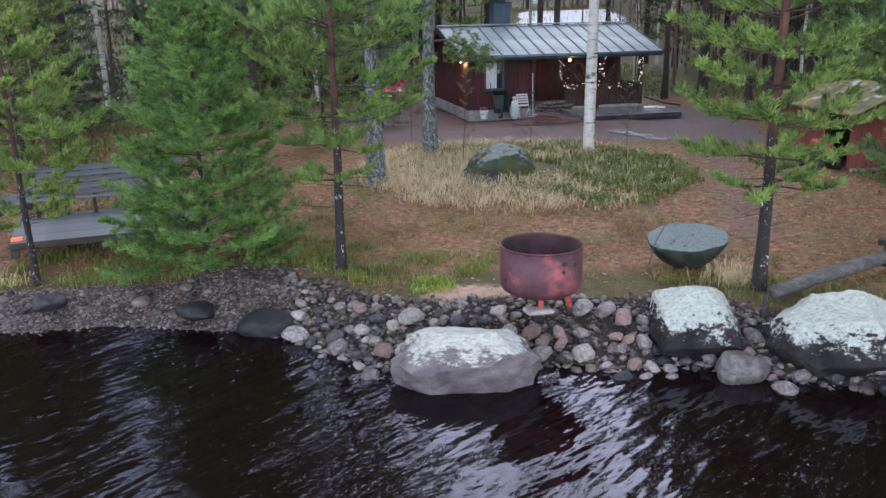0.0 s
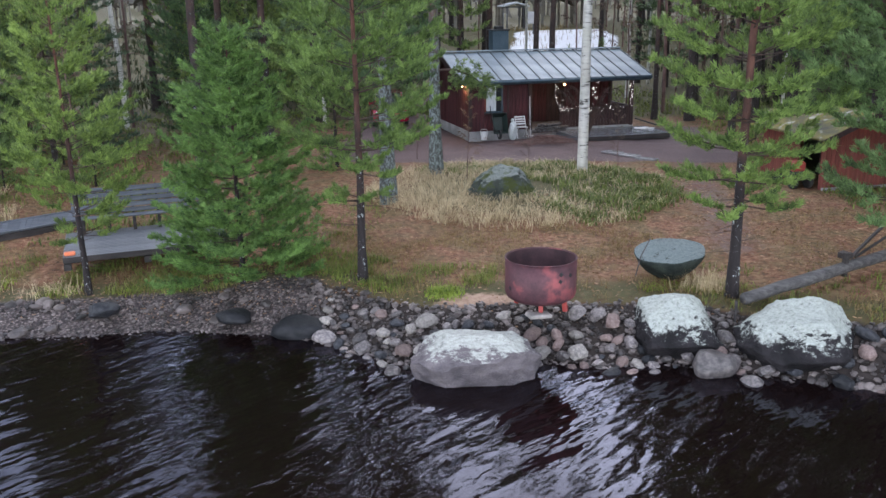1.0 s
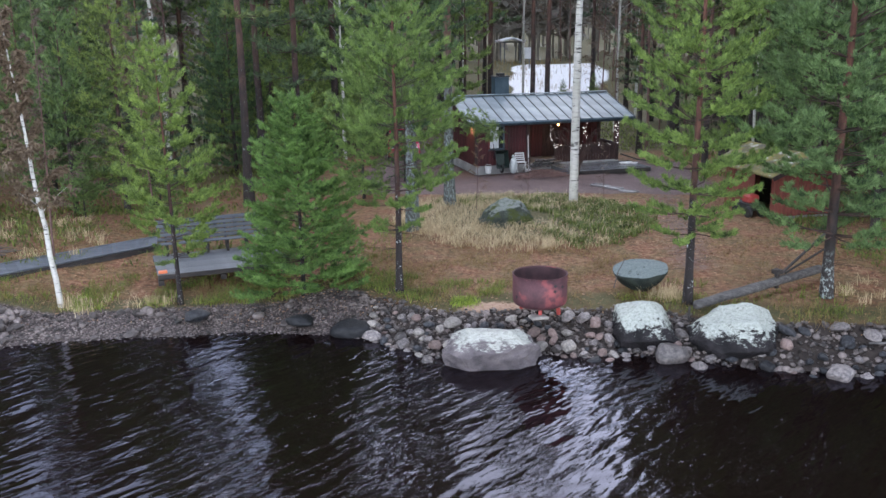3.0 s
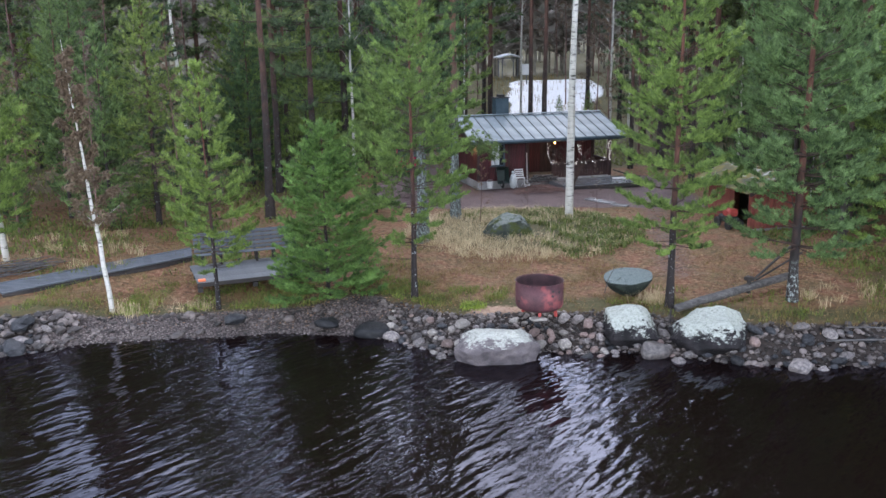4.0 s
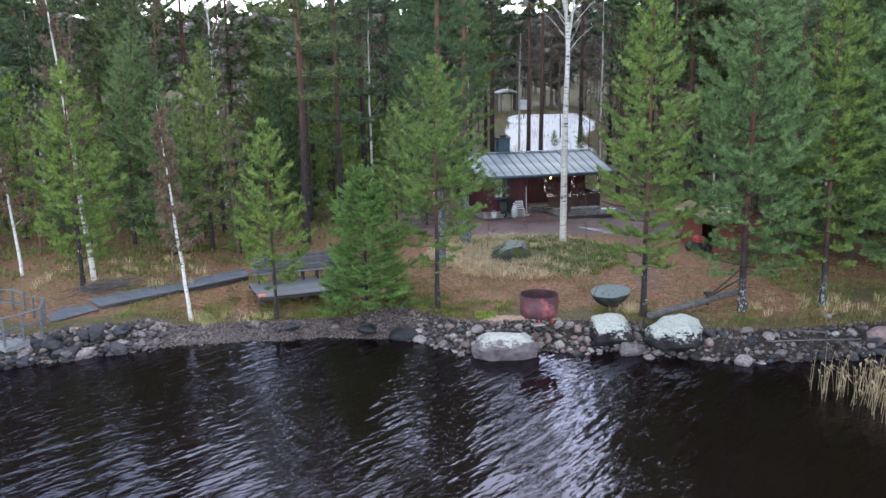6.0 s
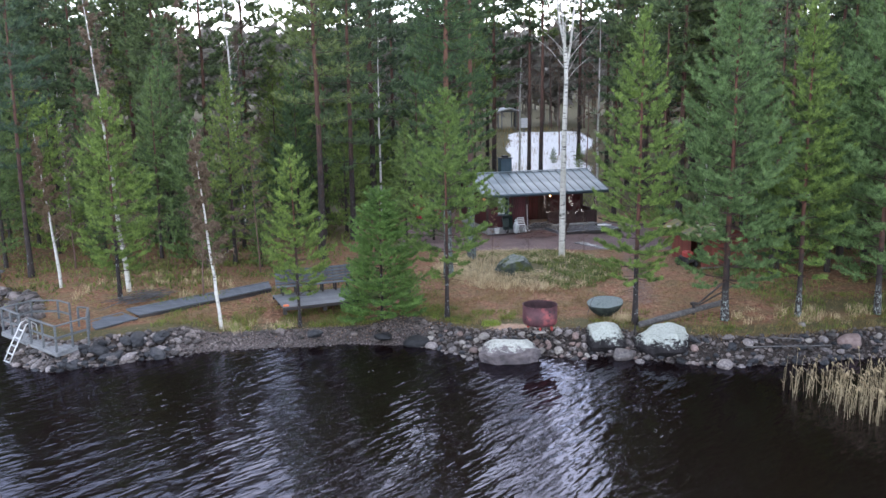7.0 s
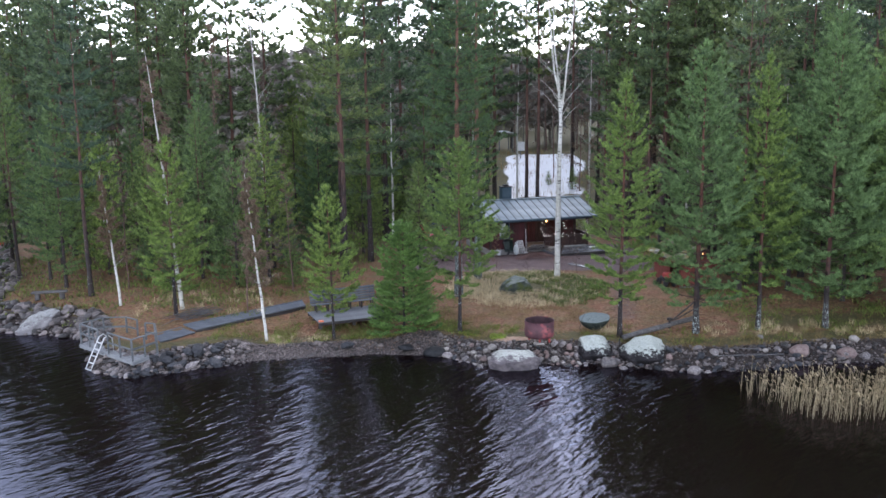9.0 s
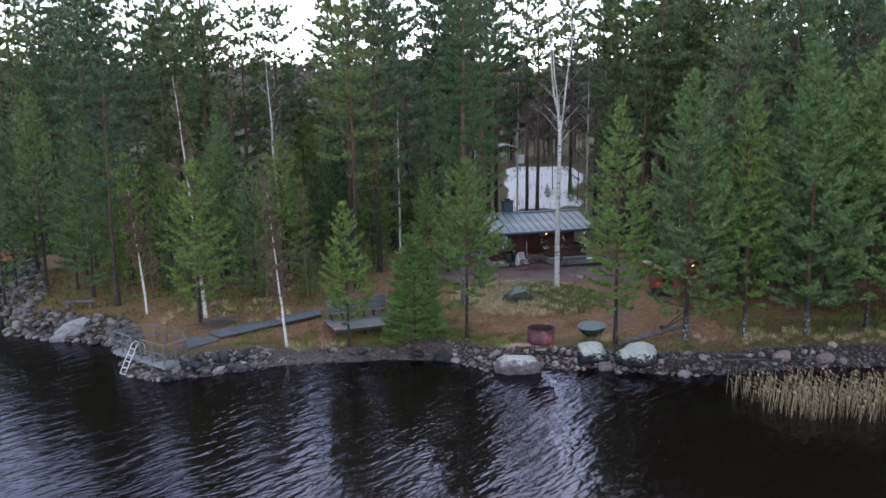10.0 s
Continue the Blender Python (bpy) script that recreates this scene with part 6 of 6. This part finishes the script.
    at = lambda x, y, zz: cabin.matrix_world @ Vector((x, y, zz))
    # pale grey streak across the yard, built as three flat glossy slabs
    for k in range(3):
        x, y = 3.85 + 0.5 * k, 31.0 - 0.66 * k
        slab = thing("pale_slab", "piece of the wet pale grey streak in the gravel yard, built as a slab", "slab", (x, y, height(x, y) + 0.03), -53, group="paving slabs in the yard")
        box("slab", slab, (0, 0, 0), (0.78, 0.42 - 0.05 * k, 0.07), WET_SLAB, (1.0, -1.0, 4 * k), 0.015)
    # loose things by the wall
    # white lumps added for the bright wet reflection at the terrace corner
    gleam = thing("reflection_patch", "low white patches in place of a wet reflection on the terrace corner", "sheet", at(7.25, -0.95, 0.17), 30)
    part("white_patch", rock_mesh("white_patch", 77, WHITE, 3, 0.3), gleam, pose(0, 0, 0.03) @ Matrix.Diagonal((0.40, 0.22, 0.05, 1)))
    part("white_patch", rock_mesh("white_patch", 79, WHITE, 3, 0.3), gleam, pose(0.3, -0.2, 0.025) @ Matrix.Diagonal((0.22, 0.12, 0.04, 1)))
    pole = thing("pole", "dark pole lying over the edge of the terrace", "pole", at(7.4, -0.2, 0.25), 18)
    pipe("shaft", pole, [(0, 0.2, 0.25), (0.55, -0.5, 0.05), (1.0, -0.9, 0.0)], 0.035, BLACK)
    barrow = thing("wheelbarrow", "dark green wheelbarrow stood on end against the cabin wall", "wheelbarrow", at(1.05, -0.55, 0.0), 18)
    bm = bmesh.new()
    bmesh.ops.create_cone(bm, cap_ends=True, segments=4, radius1=0.30, radius2=0.44, depth=0.34, matrix=pose(0, 0, 0, 0, 0, 45))
    bmesh.ops.delete(bm, geom=[f for f in bm.faces if f.normal.z > 0.9], context="FACES")
    bmesh.ops.scale(bm, vec=(1.0, 1.35, 1.0), verts=bm.verts)
    bmesh.ops.solidify(bm, geom=bm.faces, thickness=0.012)
    part("tray", from_bm("tray", bm, GREEN_PLASTIC), barrow, pose(0, -0.02, 0.62, 78, 0, 0))
    for x in (-0.24, 0.24):
        pipe("handle", barrow, [(x * 0.3, -0.10, 0.18), (x * 0.8, 0.10, 0.5), (x * 1.1, 0.24, 1.0), (x * 1.15, 0.30, 1.32)], 0.018, BLACK)
        pipe("leg", barrow, [(x, 0.20, 0.85), (x, 0.38, 0.78), (x, 0.38, 0.62)], 0.014, BLACK)
    w = part("wheel", wheel_mesh("tyre", 0.19, 0.09, BLACK), barrow, pose(0, -0.10, 0.19, 0, 0, 90))
    part("rim", wheel_mesh("rim", 0.10, 0.095, ALU), w)
    sack = thing("white_sack", "pale plastic sack leaning by the cabin wall", "sack", at(1.62, -0.6, 0.0), 10)
    part("body", rock_mesh("sack", 78, CURTAIN, 3, 0.2), sack, pose(0, 0, 0.33) @ Matrix.Diagonal((0.2, 0.16, 0.40, 1)))
    part("neck", rock_mesh("neck", 81, CURTAIN, 2, 0.3), sack, pose(0, 0, 0.74) @ Matrix.Diagonal((0.07, 0.06, 0.09, 1)))
    bucket = thing("bucket", "small white bucket beside the bin", "bucket", at(0.42, -0.55, 0.0), 0)
    bm = bmesh.new()
    bmesh.ops.create_cone(bm, cap_ends=False, segments=20, radius1=0.12, radius2=0.16, depth=0.3, matrix=pose(0, 0, 0.16))
    bmesh.ops.create_cone(bm, cap_ends=True, segments=20, radius1=0.12, radius2=0.12, depth=0.02, matrix=pose(0, 0, 0.02))
    part("body", from_bm("body", bm, WHITE, True), bucket)
    pipe("handle", bucket, [(-0.16, 0, 0.3), (-0.1, 0, 0.42), (0.1, 0, 0.42), (0.16, 0, 0.3)], 0.008, ALU, 5)
    chair = thing("garden_chair", "white folding slatted garden chair by the wall", "chair", at(2.02, -0.5, 0.0), 18)
    for x in (-0.21, 0.21):
        beam("leg", chair, (x, -0.22, 0), (x, 0.20, 0.86), 0.03, 0.03, WHITE)
        beam("leg", chair, (x * 0.9, 0.22, 0), (x * 0.9, -0.22, 0.44), 0.03, 0.03, WHITE)
    for k in range(5):
        box("seat_slat", chair, (0, -0.20 + 0.085 * k, 0.45), (0.44, 0.06, 0.02), WHITE, bevel=0.004)
    for k in range(4):
        box("back_slat", chair, (0, 0.06 + 0.045 * k, 0.56 + 0.09 * k), (0.44, 0.02, 0.055), WHITE, bevel=0.004)
    broom = thing("broom", "long-handled pale brush leaning against the wall", "broom", at(2.35, -0.32, 0.0), 18)
    pipe("handle", broom, [(0.05, -0.25, 0.1), (0.17, 0.18, 1.62)], 0.017, WHITE)
    box("head", broom, (0.02, -0.28, 0.06), (0.30, 0.08, 0.10), WHITE)
    wood = thing("firewood_stack", "low heap of split firewood on the porch edge", "firewood", at(3.1, -0.25, 0.1), 18)
    for k in range(16):
        x, zz = (k % 6) * 0.2 + 0.1 * (k // 6), 0.07 + 0.13 * (k // 6)
        part("log", tubes_mesh("log", [log_line((x - 0.5, -0.05 * (k % 3), zz), (x + 0.1, 0.2, zz + 0.02), 0.062, 0.006, k)], LOG_WOOD, 7), wood)


def wheel_mesh(name, r, wide, material):
    """A tyre or rim with rounded shoulders, its axle along y."""
    prof = [(r * 0.55, -wide / 2), (r * 0.92, -wide / 2), (r, -wide * 0.32), (r, wide * 0.32), (r * 0.92, wide / 2), (r * 0.55, wide / 2), (0.001, wide * 0.45)]
    prof = [(0.001, -wide * 0.45)] + prof
    n = 24
    vs = [(q * math.cos(2 * math.pi * k / n), y, q * math.sin(2 * math.pi * k / n)) for q, y in prof for k in range(n)]
    fs = [(i * n + k, i * n + (k + 1) % n, (i + 1) * n + (k + 1) % n, (i + 1) * n + k) for i in range(len(prof) - 1) for k in range(n)]
    return fast_mesh(name, vs, fs, material, True)


def build_car():
    car = thing("car", "small red hatchback car parked on the gravel drive", "car", (-5.55, 42.0, height(-5.55, 42.0)), -80)
    # side outline, front at +x, swept across the width with rounded shoulders
    low = [(-1.85, 0.30), (-1.90, 0.62), (-1.84, 0.92), (-1.66, 1.02), (0.85, 0.98), (1.55, 0.82), (1.86, 0.66), (1.92, 0.42), (1.82, 0.26), (0, 0.22)]
    top = [(-1.72, 0.98), (-1.42, 1.38), (-0.9, 1.47), (-0.1, 1.46), (0.25, 1.36), (0.92, 0.97), (0, 0.94)]

    def hull(name, outline, half, inset, material):
        n = len(outline)
        vs, fs = [], []
        for y, k in ((-half, 1), (-half * 0.9, 0), (half * 0.9, 0), (half, 1)):
            cx, cz = np.mean([p[0] for p in outline]), np.mean([p[1] for p in outline])
            vs += [(cx + (x - cx) * (1 - inset * k), y, cz + (z - cz) * (1 - inset * k)) for x, z in outline]
        for i in range(3):
            fs += [(i * n + k, i * n + (k + 1) % n, (i + 1) * n + (k + 1) % n, (i + 1) * n + k) for k in range(n)]
        bm = bmesh.new()
        bv = [bm.verts.new(v) for v in vs]
        for f in fs:
            bm.faces.new([bv[k] for k in f])
        bm.faces.new(bv[:n]), bm.faces.new(bv[3 * n:][::-1])
        bmesh.ops.recalc_face_normals(bm, faces=bm.faces)
        return from_bm(name, bm, material)

    part("body", hull("body", low, 0.84, 0.06, CAR_RED), car)
    part("cabin_glass", hull("cabin_glass", top, 0.70, 0.10, GLASS), car, None, "dark windscreen and side windows")
    box("roof_panel", car, (-0.62, 0, 1.475), (1.15, 1.22, 0.03), CAR_RED, bevel=0.012)
    for y in (-0.66, 0.66):
        beam("pillar", car, (0.95, y, 0.98), (0.15, y * 0.93, 1.45), 0.06, 0.06, CAR_RED)
        beam("pillar", car, (-1.70, y, 1.0), (-1.30, y * 0.93, 1.44), 0.10, 0.08, CAR_RED)
        box("headlight", car, (1.74, y * 0.86, 0.66), (0.16, 0.28, 0.13), HEADLIGHT, (0, 20, 0), 0.03)
        box("mirror", car, (0.62, y * 1.38, 1.02), (0.10, 0.16, 0.11), CAR_RED, bevel=0.03)
    box("grille", car, (1.91, 0, 0.44), (0.03, 0.95, 0.16), BLACK)
    box("number_plate", car, (1.94, 0, 0.50), (0.015, 0.50, 0.10), WHITE, bevel=0.003)
    for x in (-1.2, 1.2):
        for y in (-0.76, 0.76):
            w = part("wheel", wheel_mesh("tyre", 0.30, 0.19, BLACK), car, pose(x, y, 0.30))
            part("rim", wheel_mesh("rim", 0.19, 0.20, ALU), w)


def build_shed():
    gz = height(9.7, 25.5)
    shed = thing("shed", "small red board shed with mossy felt roof", "shed", (8.95, 24.45, gz), 14)
    wide, deep, top, ridge = 2.3, 3.3, 1.6, 2.1
    for k in range(16):
        s = (k + 0.5) * wide / 16
        h = top + (ridge - top) * (1 - abs(s - wide / 2) / (wide / 2))
        box("board", shed, (s, 0, h / 2), (wide / 16 - 0.006, 0.03 + 0.01 * (k % 2), h - 0.02), RED_SHED, bevel=0.004)
        box("board", shed, (s, deep, h / 2), (wide / 16 - 0.006, 0.03, h - 0.02), RED_SHED, bevel=0.004)
    for k in range(28):
        s = (k + 0.5) * deep / 28
        box("board", shed, (wide, s, top / 2), (0.03, deep / 28 - 0.006, top), RED_SHED, bevel=0.004)
        if not 0.25 < s < 1.35:
            box("board", shed, (0, s, top / 2), (0.03, deep / 28 - 0.006, top), RED_SHED, bevel=0.004)
    box("sill_beam", shed, (wide / 2, -0.02, 0.04), (wide + 0.1, 0.1, 0.10), CONCRETE)
    # black sheet along the middle of the shed, behind the side opening
    box("back_panel", shed, (1.2, 1.6, 0.8), (0.05, 2.6, 1.5), BLACK)
    slope = math.atan2(ridge - top, wide / 2)
    run = math.hypot(ridge - top, wide / 2) + 0.45
    for k in (-1, 1):
        c = wide / 2 + k * math.cos(slope) * run / 2
        r = part("roof", box_mesh("roof", (run, deep + 0.9, 0.09), MOSS_ROOF, 0.02), shed, pose(c, deep / 2, ridge + 0.09 - math.sin(slope) * run / 2, 0, math.degrees(slope) * k, 0), "mossy yellow-green roofing with white patches")
        box("bargeboard", r, (0, -(deep + 0.9) / 2 - 0.012, -0.04), (run, 0.025, 0.15), BROWN_WOOD)
    lamp = thing("wall_lamp", "lit warm wall lamp under the shed gable", "lamp", shed.matrix_world @ Vector((wide / 2, -0.12, 1.92)), 17)
    bm = bmesh.new()
    bmesh.ops.create_uvsphere(bm, u_segments=12, v_segments=8, radius=0.07)
    part("bulb", from_bm("bulb", bm, BULB_WARM, True), lamp)
    box("bracket", lamp, (0, 0.06, 0.09), (0.07, 0.12, 0.03), BLACK)
    m = shed.matrix_world
    sledge = thing("garden_tractor", "dark garden machine with red hood in the shed opening", "machine", m @ Vector((-0.45, 0.75, 0)), 17)
    box("hood", sledge, (0, 0, 0.62), (0.42, 0.5, 0.3), RED_PAINT, bevel=0.06)
    box("chassis", sledge, (0, 0.1, 0.36), (0.4, 0.9, 0.26), BLACK, bevel=0.05)
    for x in (-0.25, 0.25):
        for y in (-0.3, 0.45):
            part("wheel", wheel_mesh("wheel", 0.2, 0.12, BLACK), sledge, pose(x, y, 0.2, 0, 0, 90))


def build_far_things():
    z = height(2.0, 96)
    hut = thing("shelter", "far small open shelter with a snow-covered roof on posts", "shelter", (1.9, 95, z), 15)
    for x in (-0.9, 0.9):
        for y in (-0.8, 0.8):
            box("post", hut, (x, y, 1.1), (0.11, 0.11, 2.3), GREY_WOOD)
    for y in (-0.8, 0.8):
        box("beam", hut, (0, y, 2.2), (2.1, 0.12, 0.14), GREY_WOOD)
    for k in (-1, 1):
        box("roof", hut, (k * 0.68, 0, 2.45), (1.5, 2.5, 0.18), WHITE_SNOW, (0, 14 * k, 0), 0.04)
    z = height(3.55, 85)
    board = thing("notice_board", "white board on a post on the snowy slope", "board", (3.55, 85, z), 0)
    box("panel", board, (0, 0, max(0.9, 5.36 - z)), (1.0, 0.06, 1.1), WHITE)
    box("post", board, (0, 0.06, max(0.4, (5.0 - z) / 2)), (0.1, 0.1, max(0.9, 5.2 - z)), GREY_WOOD)
    boat = thing("rowing_boat", "red rowing boat lying overturned on the far bank", "boat", (-41.0, 42.6, height(-41.0, 42.6) + 0.1), -12)
    n, vs = 14, []
    for i in range(n + 1):
        s = i / n * 2 - 1
        half, up = 0.75 * (1 - abs(s) ** 2.6) + 0.02, 0.55 - 0.12 * s * s
        for a in np.linspace(0, math.pi, 11):
            vs.append((2.2 * s, half * math.cos(a), up * math.sin(a) ** 0.8))
    fs = [(i * 11 + k, (i + 1) * 11 + k, (i + 1) * 11 + k + 1, i * 11 + k + 1) for i in range(n) for k in range(10)]
    part("hull", fast_mesh("hull", vs, fs, BOAT_RED, True), boat)
    beam("keel", boat, (-2.1, 0, 0.5), (2.1, 0, 0.52), 0.05, 0.08, BOAT_RED)
    for s in (-1, 1):
        part("gunwale", tubes_mesh("gunwale", [([(2.2 * t, s * (0.75 * (1 - abs(t) ** 2.6) + 0.03), 0.0) for t in np.linspace(-1, 1, 15)], [0.035] * 15)], GREY_WOOD, 6), boat)
    seat = thing("log_bench", "split log bench on the far shore", "bench", (-26.4, 23.7, height(-26.4, 23.7)), 12)
    box("seat", seat, (0, 0, 0.42), (1.9, 0.38, 0.12), LOG_WOOD, bevel=0.04)
    for x in (-0.65, 0.65):
        part("leg", tubes_mesh("leg", [log_line((x, 0, -0.05), (x, 0, 0.40), 0.15, 0.004, 3)], LOG_WOOD, 9), seat)


def build_brush():
    """Bare hanging shrub and a heap of cut twigs before the porch."""
    rng = np.random.default_rng(41)
    shrub = thing("bare_shrub", "leafless shrub with drooping twigs before the porch", "shrub", (3.15, 33.4, height(3.15, 33.4)))
    shrub.scale = (1.35, 1.35, 1.25)
    stems, twigs = [], []
    for k in range(9):
        a, l = rng.uniform(0, 6.28), rng.uniform(1.4, 2.3)
        s = np.linspace(0, 1, 7)
        pts = np.column_stack([np.cos(a) * 0.9 * s ** 1.3, np.sin(a) * 0.6 * s ** 1.3, l * (1.6 * s - 0.75 * s ** 2)])
        stems.append((pts, 0.022 * (1 - 0.8 * s)))
        for _ in range(12):
            u, b = rng.uniform(0.4, 1), rng.uniform(0, 6.28)
            root = np.array([np.interp(u, s, pts[:, c]) for c in range(3)])
            q = np.linspace(0, 1, 5)
            d = rng.uniform(0.3, 0.9)
            twigs.append((root + np.column_stack([np.cos(b) * 0.3 * q, np.sin(b) * 0.3 * q, d * (0.25 * q - 0.9 * q ** 2)]), 0.008 * (1 - 0.6 * q)))
    tagged(part("stems", tubes_mesh("stems", stems, TWIG, 5), shrub), kind="stuff")
    tagged(part("branchwork", tubes_mesh("branchwork", twigs, TWIG, 3), shrub), kind="stuff")
    heap = thing("brush_heap", "low heap of cut brown twigs before the porch", "twigs", (1.6, 33.6, height(1.6, 33.6)), 15)
    lines = []
    for _ in range(90):
        x, y, a = rng.normal(0, 0.6), rng.normal(0, 0.3), rng.normal(0, 0.5)
        l = rng.uniform(0.5, 1.3)
        q = np.linspace(-0.5, 0.5, 4)
        z = 0.05 + 0.32 * math.exp(-(x * x) / 0.5) * rng.random()
        lines.append((np.column_stack([x + np.cos(a) * l * q, y + np.sin(a) * l * q, z + 0.12 * rng.normal() * q + 0.02]), [0.006, 0.011, 0.010, 0.004]))
    tagged(part("branchwork", tubes_mesh("branchwork", lines, TWIG_BROWN, 4), heap), kind="stuff")
    heap = thing("brush_heap", "low heap of grey cut branches beside the walkway", "branches", (-16.7, 19.1, height(-16.7, 19.1)), 40)
    lines = []
    for _ in range(46):
        x, y, a, l = rng.normal(0, 0.55), rng.normal(0, 0.28), rng.normal(0, 0.35), rng.uniform(0.7, 1.6)
        q = np.linspace(-0.5, 0.5, 4)
        lines.append((np.column_stack([x + np.cos(a) * l * q, y + np.sin(a) * l * q, 0.04 + 0.3 * rng.random() * math.exp(-x * x) + 0.1 * rng.normal() * q]), [0.008, 0.02, 0.017, 0.005]))
    tagged(part("branchwork", tubes_mesh("branchwork", lines, LOG_WOOD, 5), heap), kind="stuff")


build_fire_ring()
build_brush()
build_log_rail()
build_bench()
build_dock()
build_cabin()
build_car()
build_shed()
build_far_things()
build_shore_stones()
